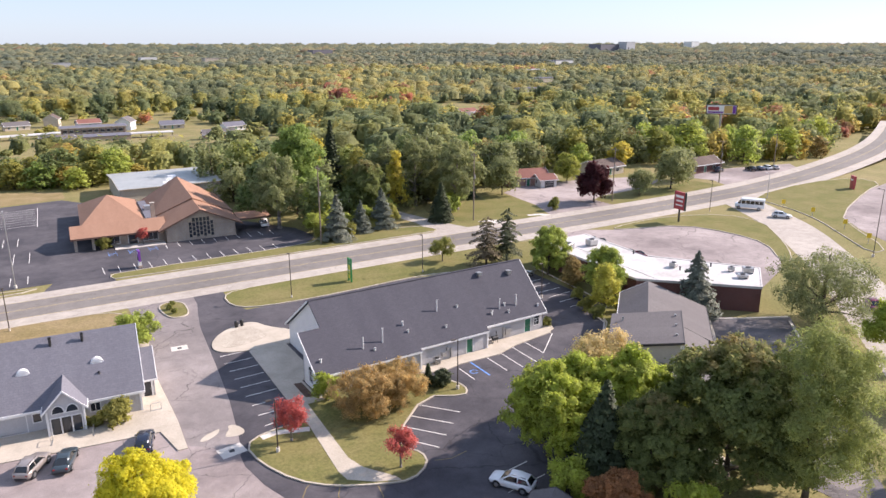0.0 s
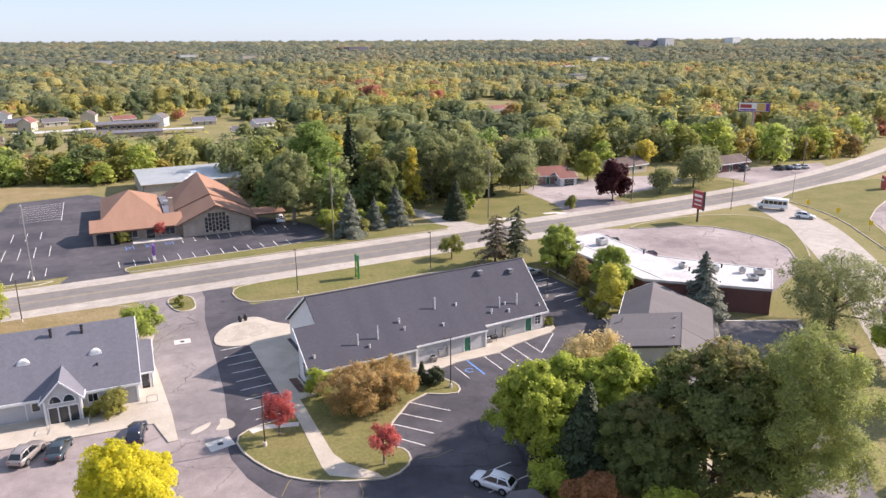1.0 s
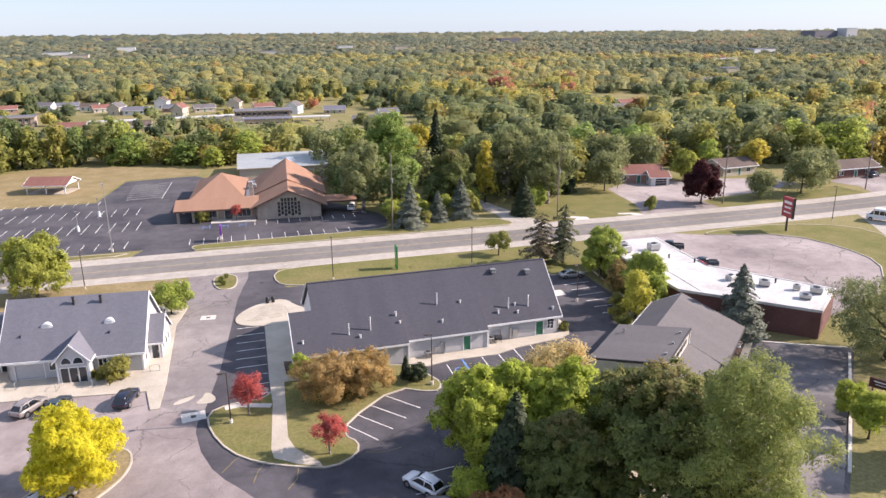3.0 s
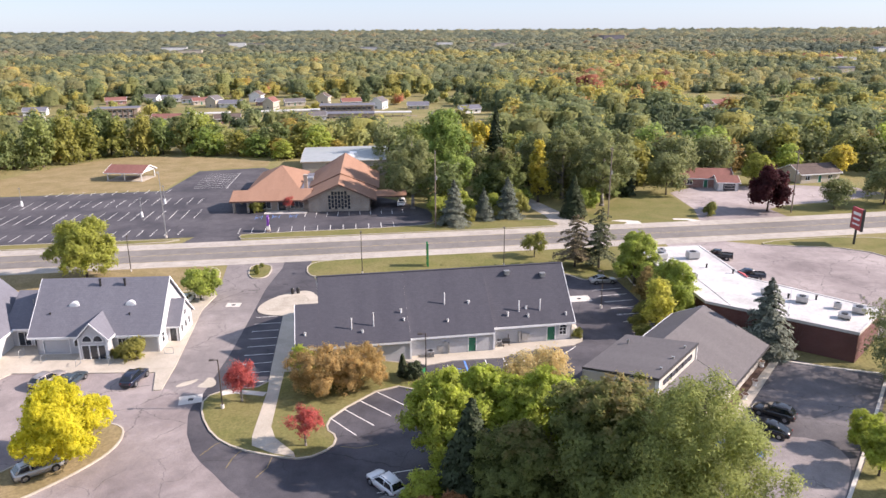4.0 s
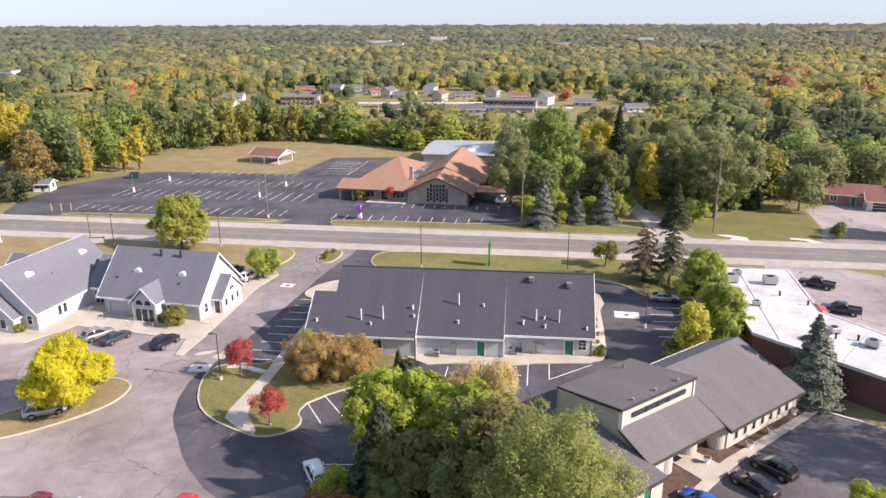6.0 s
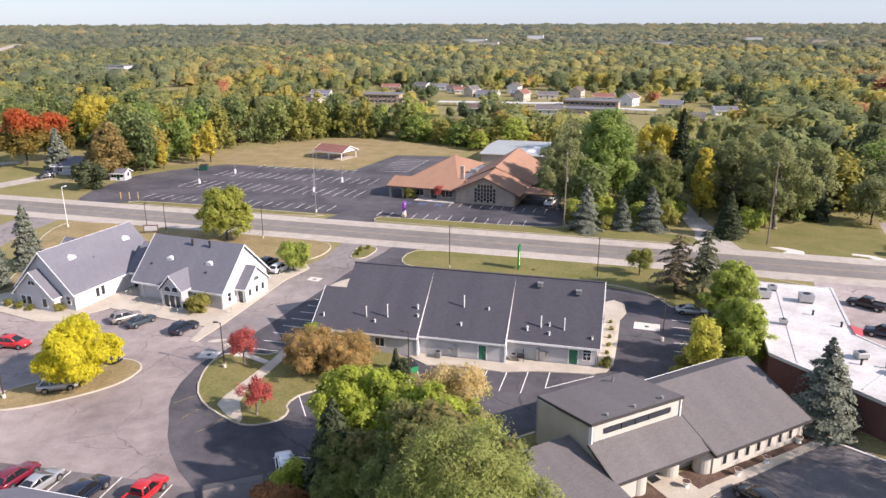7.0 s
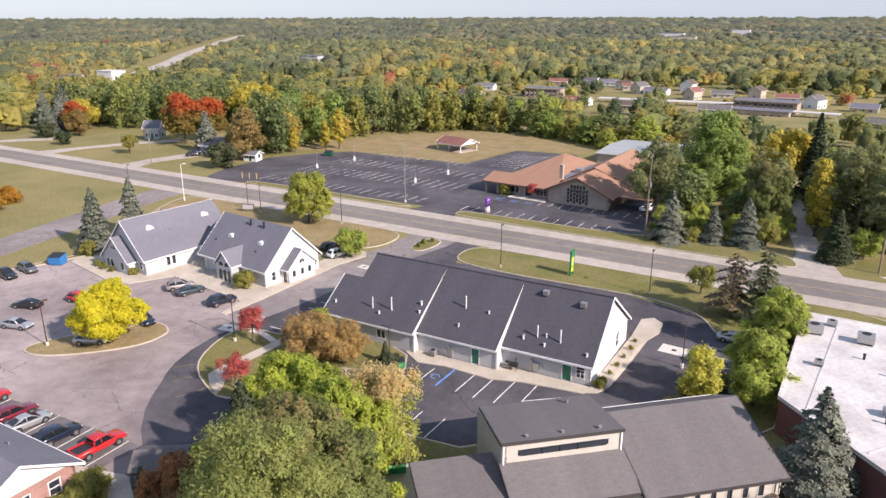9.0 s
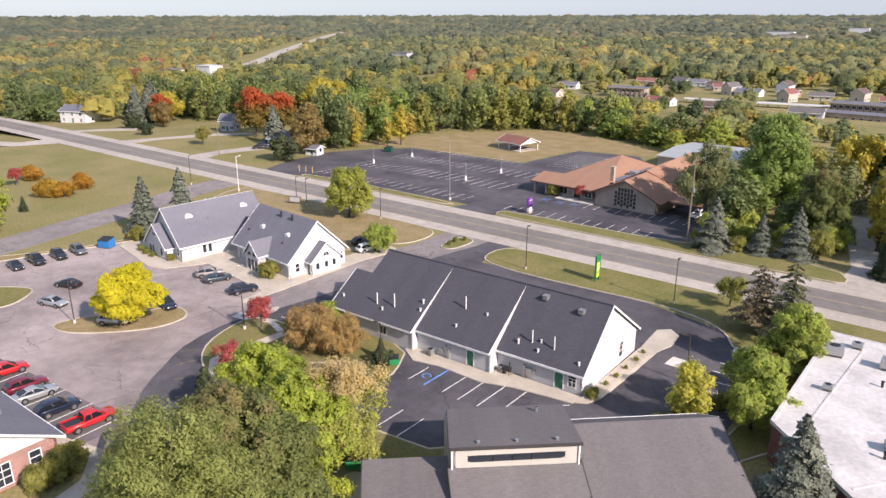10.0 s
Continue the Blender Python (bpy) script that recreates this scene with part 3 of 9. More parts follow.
sheet("path", [(-33, 78.8), (-31.5, 76.3), (-16, 73.4), (-12.5, 74.5), (-9, 80.8), (9.5, 78.4), (10.4, 73.4), (11.4, 73.4), (11.7, 80), (11.6, 100), (12.9, 106.5), (11.5, 108.4), (8, 108.6), (7.5, 100), (6.5, 96), (-20, 96), (-28, 84)], 0.14, CONCRETE, "pale concrete pavement round the grey and white building", 0.2, "pavement")
island([(-3.6, 51.0), (-2.6, 55.8), (2, 60.6), (3.4, 64.8), (5.4, 66.6), (9.2, 65.4), (9.8, 62.0), (8.6, 58.6), (4.6, 54.0), (0.4, 50.8)], STRAW, "straw-coloured kerb island under a yellow tree", 2)
island([(-29, 50), (-21.5, 56), (-18.5, 55), (-15.4, 50.2), (-17.8, 46), (-26, 44)], LAWN, "green kerb island in the lot", 2)
island([(-48, 50), (-43.5, 50.5), (-39, 58.5), (-37.5, 66), (-34.5, 77.5), (-33, 84), (-40, 96), (-49, 108), (-53.5, 118), (-52, 122.8), (-20, 122.9), (6, 122.9), (10.4, 121.4), (11.9, 117.6), (11.5, 113), (9.5, 110), (6, 108.8), (6, 100), (-34, 98), (-30, 80)], STRAW, "patchy dry lawn between the building and the road", 1, "verge")
island([(117.5, 119.8), (124.4, 121.9), (140, 122), (153.5, 116), (154.5, 106), (146, 96), (138.3, 88), (130.6, 82), (129.5, 84), (138, 93), (139.2, 103), (135.5, 114), (122, 118)], LAWN, "curved lawn island round the restaurant lot", 1, "verge")
island([(0.9, 142.2), (-4, 139.9), (-30, 139.6), (-50, 139.8), (-54, 141), (-50, 142.6), (-30, 143.2)], LAWN, "narrow lawn strip between the road and the church lot", 1, "verge")
island([(12.8, 139.8), (11.6, 142.6), (13.5, 144.2), (52, 144.6), (57, 149), (80, 147), (83, 141), (80, 139.7)], LAWN, "lawn strip before the church", 1, "verge")
island([(177, 126.5), (212, 131.8), (232, 128), (230, 118.6), (214, 114.6), (178, 100.6), (168.5, 92), (156, 77), (150, 77), (158.5, 88), (168, 100), (173, 110), (175, 118)], LAWN, "lawn triangle inside the bend of the side road", 1, "verge")
sheet("lawn", [(91, 139.4), (91.5, 150), (106, 165), (120, 168), (118.6, 150), (114.6, 139.4)], 0.012, LAWN, "front lawn beside the ranch house drive", 0.1)
sheet("lawn", [(138, 139.6), (138, 147), (146, 149.6), (162, 151.6), (184, 152), (185, 140)], 0.014, LAWN, "lawn strip with trees by the ranch house", 0.1)
island([(62, 56), (56.8, 56.6), (51.8, 58.5), (51, 60.2), (58.8, 61.2), (66.3, 68.6), (76, 77), (77.4, 80), (82, 83), (84, 106), (88, 107), (86.2, 82), (84, 78), (72, 66)], LAWN, "narrow grass and shrub strip behind the tan building", 0, "verge")
sheet("planting_bed", [(71.4, 49.4), (78.2, 57.9), (91.4, 70.6), (88.6, 71.6), (79, 63), (74, 58), (68, 52)], 0.1, MULCH, "dark mulch bed along the tan building", 0.2, "bed")
sheet("path", [(70.4, 48), (71.2, 47.4), (78.8, 57.2), (92.2, 70.7), (91.5, 71.2), (78.1, 58.2), (77.2, 57.2), (73.9, 60.6), (71.2, 58.4), (75.0, 54.2)], 0.14, CONCRETE, "pale concrete walk along the tan building", 0.2, "path")
sheet("door_mat", [(72.9, 56.9), (73.7, 57.7), (73.0, 58.5), (72.2, 57.7)], 0.165, BLACK, "dark door mat on the entrance walk", 0.03, "mat")
sheet("parking_lot", [(-4, 36), (29.6, 38), (30.6, 44.6), (22, 44.1), (8, 42.9), (-4, 41.6)], 0.0245, WORN_ASPHALT, "darker worn asphalt of the stall row by the brick house", 0.1, "parking lot")
sheet("pavement", [(56, 44), (60, 40), (60, 52), (58.4, 56), (54.5, 56.5), (53, 50)], 0.05, CONCRETE, "concrete service pad behind the tan building", 0.1, "pavement")
sheet("path", [(22, 37.5), (33.5, 40.6), (38, 38), (40, 30), (38, 30), (36, 36.5), (33, 38.8), (23, 36)], 0.1, CONCRETE, "narrow concrete walk round the brick house", 0.2, "path")
sheet("lawn", [(25, 36), (44, 42), (50, 52), (56, 50), (64, 44), (62, 30), (40, 10), (20, 10)], 0.04, GRASS, "rough grass under tall trees", 0.1)
sheet("lawn", [(-82, 183), (-66, 188), (-58, 193), (-15.5, 194.2), (-11, 222.6), (10, 226), (10, 236), (-18, 250), (-43, 253), (-58, 236), (-68, 216), (-78, 205)], 0.03, STRAW, "dry mown lawn round the picnic shelter", 0.1)
bm = bmesh.new()
strip(bm, [(90.2, 70.2), (95.8, 67.0), (102.4, 63.8)], 0.3, 0, 0.17)
strip(bm, [(101, 62.5), (89.5, 50.6), (79, 40)], 0.35, 0, 0.17)
strip(bm, [(76.4, 80.4), (75.8, 77.4), (72, 73.6)], 0.22, 0, 0.17)
tagged(part("kerb", bm, PALE_CONCRETE), "white concrete kerbs of the tan building lot", "kerb", kind="structure")
tagged(part("cross_walk", strip(bmesh.new(), [(18.9, 71.2), (20.6, 71.5), (24.2, 70.3)], 0.95, 0.0, 0.165), PALE_CONCRETE), "short concrete walk across the lawn bed", "walk", kind="structure")
# paler sheet over the lot: its sunlit stretch put into the asphalt colour
sheet("asphalt_patch", smooth_loop([(73, 48.6), (79.6, 52.9), (84.2, 51.6), (85.6, 48.6), (83.2, 44.6), (74.5, 36.2), (66, 30), (64, 38)], 1), 0.0295, DRIVE_ASPHALT, "paler asphalt at the lot's end, sunlight put into its colour", 0.02, "pavement")
# worn concrete slabs over the ditch across the road
for loop in ([(95.2, 142.6), (97.6, 143.0), (101.2, 141.2), (101.0, 138.9), (97.0, 139.2), (98.2, 140.6)], [(109.8, 142.2), (113.4, 141.6), (115.6, 139.4), (113.0, 138.8), (112.4, 140.4), (109.6, 141.0)]):
    sheet("concrete_slab", loop, 0.05, PALE_CONCRETE, "broken pale concrete slab in the roadside grass", 0.08, "pavement")
# concrete drain pads in the asphalt
bm = bmesh.new()
for cx, cy, w, d, a in ((15.4, 70.5, 2.7, 2.1, 8), (16.2, 101.6, 2.3, 1.7, -6), (72.1, 95.8, 3.7, 2.6, -2)):
    box(bm, -w / 2, w / 2, -d / 2, d / 2, 0, 0.034, pose(cx, cy, 0, 0, 0, a))
tagged(part("drain_pad", bm, PALE_CONCRETE), "pale concrete pads with drain grates in the asphalt", "pavement", kind="structure")
for loop in ([(15.5, 73.6), (16.6, 73.3), (17.5, 73.3), (17.9, 74.3), (17.2, 75.9), (16.4, 76.1), (16.3, 75.0), (15.8, 74.4)], [(12.7, 74.0), (13.8, 74.0), (15.0, 74.8), (15.5, 75.9), (14.6, 75.6), (13.4, 75.0)]):
    sheet("asphalt_patch", smooth_loop(loop, 2), 0.0305, CONCRETE, "pale worn patch in the old asphalt", 0.02, "pavement")
bm = bmesh.new()
for line in ([(21.2, 60.9), (19.9, 59.9), (18.7, 58.0)], [(23.0, 58.6), (22.2, 57.2), (21.7, 55.3)], [(26.2, 56.6), (25.9, 54.8), (24.9, 53.2)], [(33.3, 57.6), (35.0, 57.0), (37.2, 57.4)]):
    strip(bm, line, 0.09, 0.02, 0.0335)
tagged(part("crack_line", bm, STRAW), "sandy cracks in the dark asphalt round the lawn bed", "crack", kind="structure")
bm = bmesh.new()
for cx, cy in ((15.4, 70.5), (16.2, 101.6), (72.1, 95.8)):
    box(bm, cx - 0.3, cx + 0.3, cy - 0.3, cy + 0.3, 0.02, 0.04)
tagged(part("drain_grate", bm, BLACK), "dark iron drain grates", "drain", kind="structure")


def line_seg(bm, p, q, w=0.11, z=0.0345):
    strip(bm, [p, q], w, z - 0.01, z)


bm = bmesh.new()
for i in range(9):
    y = 95.6 - i * 2.72
    line_seg(bm, (20.5 - i * 0.05, y), (24.3 - i * 0.02, y + 0.1))
for (a, b, c, d) in ((37.4, 69.4, 41.1, 64.9), (35.3, 67.5, 39.0, 63.1), (33.5, 65.7, 37.0, 61.3), (32.2, 63.5, 35.0, 59.5)):
    line_seg(bm, (a, b), (c, d))
for x, y0, y1 in ((47.3, 71.2, 75), (52.5, 71.2, 76.4), (55, 71, 76.6), (57.6, 71.2, 77), (60.3, 73.2, 77.8)):
    line_seg(bm, (x, y0), (x, y1))
line_seg(bm, (60.3, 73.2), (65.8, 78.0))
for i in range(6):
    line_seg(bm, (75.7, 99.2 - i * 2.75), (80.6, 99.5 - i * 2.75))
for x in (51.6, 54.6):
    line_seg(bm, (x, 60.9), (x, 65.4))
for i in range(4):
    line_seg(bm, (36.5 + i * 0.2, 51.8 - i * 2.8), (41.5 + i * 0.2, 52.4 - i * 2.8))
for x, y in ((3.1, 42.2), (5.9, 42.5), (8.7, 43.0), (11.5, 43.2), (17.1, 43.7), (22.7, 44.2), (28.2, 44.5)):
    line_seg(bm, (x + 0.3, 38.6), (x, y))
tagged(part("parking_lines", bm, PAINT), "white stall lines of the office lot", "road marking", kind="structure")
bm = bmesh.new()
line_seg(bm, (49.7, 71.2), (49.7, 76), 0.25)
strip(bm, arc(48.5, 73.2, 0.55, 0, 300, 10), 0.14, 0.02, 0.0345)
tagged(part("access_marking", bm, BLUE_PAINT), "blue accessible-stall marking", "road marking", kind="structure")

bm = bmesh.new()
for y0, y1, x0, x1 in ((145.8, 151.0, -53, 1), (160.4, 168.9, -52.3, 1), (175.6, 183.0, -51.2, -1.5), (190.0, 194.6, -45, -11)):
    x = x0
    while x < x1:
        line_seg(bm, (x, y0), (x + (y1 - y0) * 0.05, y1))
        x += 2.85
for i in range(13):
    line_seg(bm, (11.2 + i * 2.85, 144.8), (11.2 + i * 2.85, 149.2))
for i in range(10):
    line_seg(bm, (25 + i * 2.6, 157.5), (25.1 + i * 2.6, 161.3))
for i in range(8):
    line_seg(bm, (-7.4, 194.5 + i * 2.8), (1.9, 195.4 + i * 2.8))
line_seg(bm, (1.8, 193.4), (2.7, 216))
tagged(part("parking_lines", bm, PAINT), "white stall lines of the church lot", "road marking", kind="structure")
bm = bmesh.new()
for i in range(3):
    line_seg(bm, (13.5 + i * 4, 157.2), (13.5 + i * 4, 160.4))
    line_seg(bm, (15.0 + i * 4, 157.2), (15.0 + i * 4, 160.4))
    strip(bm, arc(14.2 + i * 4, 158.6, 0.5, 0, 300, 8), 0.14, 0.02, 0.035)
tagged(part("access_marking", bm, BLUE_PAINT), "blue accessible-stall marking by the church door", "road marking", kind="structure")


# ---- building helpers ----
def wall_frame(p0, p1):
    """Local frame of a wall: x along it from p0 to p1, y outwards to the right of that way, z up."""
    p0, p1 = Vector((*p0, 0)), Vector((*p1, 0))
    d = (p1 - p0).normalized()
    out = Vector((d.y, -d.x, 0))
    m = Matrix(((d.x, out.x, 0, p0.x), (d.y, out.y, 0, p0.y), (0, 0, 1, 0), (0, 0, 0, 1)))
    return m, (p1 - p0).length


def pierced(us, zs, gone, y0, y1, m):
    """One welded upright body from a grid of cells, with some cells left open."""
    us, zs = sorted(set(us)), sorted(set(zs))
    bm = bmesh.new()
    vs = {}

    def v(i, j, y):
        if (i, j, y) not in vs:
            vs[i, j, y] = bm.verts.new(m @ Vector((us[i], y, zs[j])))
        return vs[i, j, y]
    full = {(i, j) for i in range(len(us) - 1) for j in range(len(zs) - 1) if not gone((us[i] + us[i + 1]) / 2, (zs[j] + zs[j + 1]) / 2)}
    for i, j in full:
        for y in (y0, y1):
            bm.faces.new((v(i, j, y), v(i + 1, j, y), v(i + 1, j + 1, y), v(i, j + 1, y)))
        for q, a, b in (((i - 1, j), (i, j), (i, j + 1)), ((i + 1, j), (i + 1, j), (i + 1, j + 1)), ((i, j - 1), (i, j), (i + 1, j)), ((i, j + 1), (i, j + 1), (i + 1, j + 1))):
            if q not in full:
                bm.faces.new((v(*a, y0), v(*b, y0), v(*b, y1), v(*a, y1)))
    return bm


def window(parent, m, u, w, z, h, cols=1, rows=1, trim=0.1, trim_mat=None, pane_mat=None, deep=0.25):
    tm = trim_mat or TRIM
    fr = part("window", pierced((u - trim, u, u + w, u + w + trim), (z - trim, z, z + h, z + h + trim), lambda a, b: u < a < u + w and z < b < z + h, -deep * 0.6, 0.04, m), tm, parent)
    for i in range(1, cols):
        c = u + w * i / cols
        bm = bmesh.new()
        box(bm, c - 0.03, c + 0.03, -0.12, -0.02, z, z + h, m)
        part("glazing_bar", bm, tm, fr)
    for i in range(1, rows):
        c = z + h * i / rows
        bm = bmesh.new()
        box(bm, u, u + w, -0.11, -0.03, c - 0.03, c + 0.03, m)
        part("glazing_bar", bm, tm, fr)
    bm = bmesh.new()
    box(bm, u, u + w, -0.14, -0.1, z, z + h, m)
    part("pane", bm, pane_mat or GLASS, fr)
    return fr


def door(parent, m, u, w, z, h, leaf_mat=None, trim_mat=None, glazed=False):
    bm = bmesh.new()
    box(bm, u, u + w, -0.13, -0.07, z, z + h, m)
    leaf = part("door", bm, leaf_mat or GREEN, parent)
    part("door_frame", pierced((u - 0.12, u, u + w, u + w + 0.12), (z, z + h, z + h + 0.12), lambda a, b: u < a < u + w and b < z + h, -0.16, 0.04, m), trim_mat or TRIM, leaf)
    bm = bmesh.new()
    box(bm, u + w * 0.84, u + w * 0.92, -0.07, 0.0, z + 0.95, z + 1.15, m)
    part("handle", bm, STEEL, leaf)
    if glazed:
        bm = bmesh.new()
        box(bm, u + w * 0.18, u + w * 0.82, -0.075, -0.055, z + h * 0.2, z + h * 0.9, m)
        part("pane", bm, GLASS, leaf)
    return leaf


def facade(parent, p0, p1, z0, z1, mat, holes=(), thick=0.25, trim_mat=None):
    """A wall with openings that go through it, and the windows and doors that sit in them.
    holes: (kind, u, w, z, h, cols, rows)."""
    m, length = wall_frame(p0, p1)
    us = [0.0, length, *(h[1] for h in holes), *(h[1] + h[2] for h in holes)]
    zs = [z0, z1, *(h[3] for h in holes if h[3] - z0 > 0.01), *(h[3] + h[4] for h in holes)]
    part("wall", pierced(us, zs, lambda a, b: any(h[1] < a < h[1] + h[2] and h[3] < b < h[3] + h[4] for h in holes), -thick, 0, m), mat, parent)
    for kind, u, w, z, h, *rest in holes:
        if kind == "door":
            door(parent, m, u, w, z, h, trim_mat=trim_mat)
        elif kind == "glass_door":
            door(parent, m, u, w, z, h, BLACK, trim_mat, True)
        else:
            cols, rows = (rest + [1, 1])[:2]
            window(parent, m, u, w, z, h, cols, rows, trim_mat=trim_mat, pane_mat=SIDING if kind == "panel" else None)
    return m


def gable(parent, p0, p1, z1, peak_u, peak_z, mat, thick=0.25, name="gable_wall", left=None, right=None):
    """The triangle of wall over a gable end."""
    m, length = wall_frame(p0, p1)
    zl, zr = left if left is not None else z1, right if right is not None else z1
    pts = [(0, z1), (length, z1)]
    if zr > z1:
        pts.append((length, zr))
    pts.append((peak_u, peak_z))
    if zl > z1:
        pts.append((0, zl))
    bm = bmesh.new()
    extrude_poly(bm, [m @ Vector((u, 0, z)) for u, z in pts], m.to_3x3() @ Vector((0, -thick, 0)))
    part(name, bm, mat, parent)
    return m


def plane_roof(parent, pts, mat, thick=0.22, trim=None, edges=(), name="roof", lip=0.03, out_by=0.08):
    """A sloping roof plane; edges: index pairs that carry a fascia board."""
    ob = part(name, slab(bmesh.new(), pts, thick), mat, parent)
    for i, j in edges:
        a, b = Vector(pts[i]), Vector(pts[j])
        mid = sum((Vector(p) for p in pts), Vector()) / len(pts)
        d = (b - a).normalized()
        out = d.cross(Vector((0, 0, 1))).normalized()
        if out.dot((a + b) / 2 - mid) < 0:
            out = -out
        bm = bmesh.new()
        extrude_poly(bm, [a + Vector((0, 0, lip)), b + Vector((0, 0, lip)), b + out * out_by + Vector((0, 0, lip)), a + out * out_by + Vector((0, 0, lip))], (0, 0, -thick - 0.06))
        part("fascia", bm, trim or TRIM, ob)
    return ob


def vent_pipe(parent, x, y, z, h, r=0.07, mat=None):
    bm = bmesh.new()
    tube(bm, (x, y, z - 0.3), (x, y, z + h), r)
    tube(bm, (x, y, z + h - 0.08), (x, y, z + h), r * 1.4)
    part("vent_pipe", bm, mat or STEEL, parent)


def box_vent(parent, x, y, z, s=0.35, mat=None):
    bm = bmesh.new()
    box(bm, x - s, x + s, y - s, y + s, z - 0.2, z + 0.28)
    box(bm, x - s * 1.15, x + s * 1.15, y - s * 1.15, y + s * 1.15, z + 0.28, z + 0.36)
    part("roof_vent", bm, mat or STEEL, parent)


def half_dome(parent, x, y, z, r, m_rot, mat, name="roof_dormer"):
    """A small arched roof louvre."""
    bm = bmesh.new()
    pts = [(r * math.cos(radians(a)), r * math.sin(radians(a))) for a in range(0, 181, 20)]
    base = pose(x, y, z, 0, 0, m_rot)
    extrude_poly(bm, [base @ Vector((u, 0, v)) for u, v in pts], base.to_3x3() @ Vector((0, 1.6, 0)))
    ob = part(name, bm, mat, parent)
    bm = bmesh.new()
    for k in range(4):
        box(bm, -r * 0.7 + k * 0.04, r * 0.7 - k * 0.04, -0.05, 0.02, 0.08 + k * 0.15, 0.15 + k * 0.15, base)
    part("louvre", bm, TRIM, ob)


def arch_window(parent, m, u, z, w, h, parts=2):
    """Half-round panes in a white surround, set on a wall."""
    pts = [(u + w / 2 + w / 2 * math.cos(radians(a)), z + h * math.sin(radians(a))) for a in range(0, 181, 15)]
    big = [(u + w / 2 + (w / 2 + 0.12) * math.cos(radians(a)), z - 0.1 + (h + 0.2) * math.sin(radians(a))) for a in range(0, 181, 15)]
    bm = bmesh.new()
    extrude_poly(bm, [m @ Vector((a, 0.0, b)) for a, b in big], m.to_3x3() @ Vector((0, 0.05, 0)))
    fr = part("arch_window", bm, TRIM, parent)
    bm = bmesh.new()
    extrude_poly(bm, [m @ Vector((a, 0.05, b)) for a, b in pts], m.to_3x3() @ Vector((0, 0.02, 0)))
    part("pane", bm, GLASS, fr)
    bm = bmesh.new()
    for i in range(1, parts):
        c = u + w * i / parts
        box(bm, c - 0.04, c + 0.04, 0.05, 0.09, z, z + h * 0.98, m)
    if parts > 1:
        part("glazing_bar", bm, TRIM, fr)


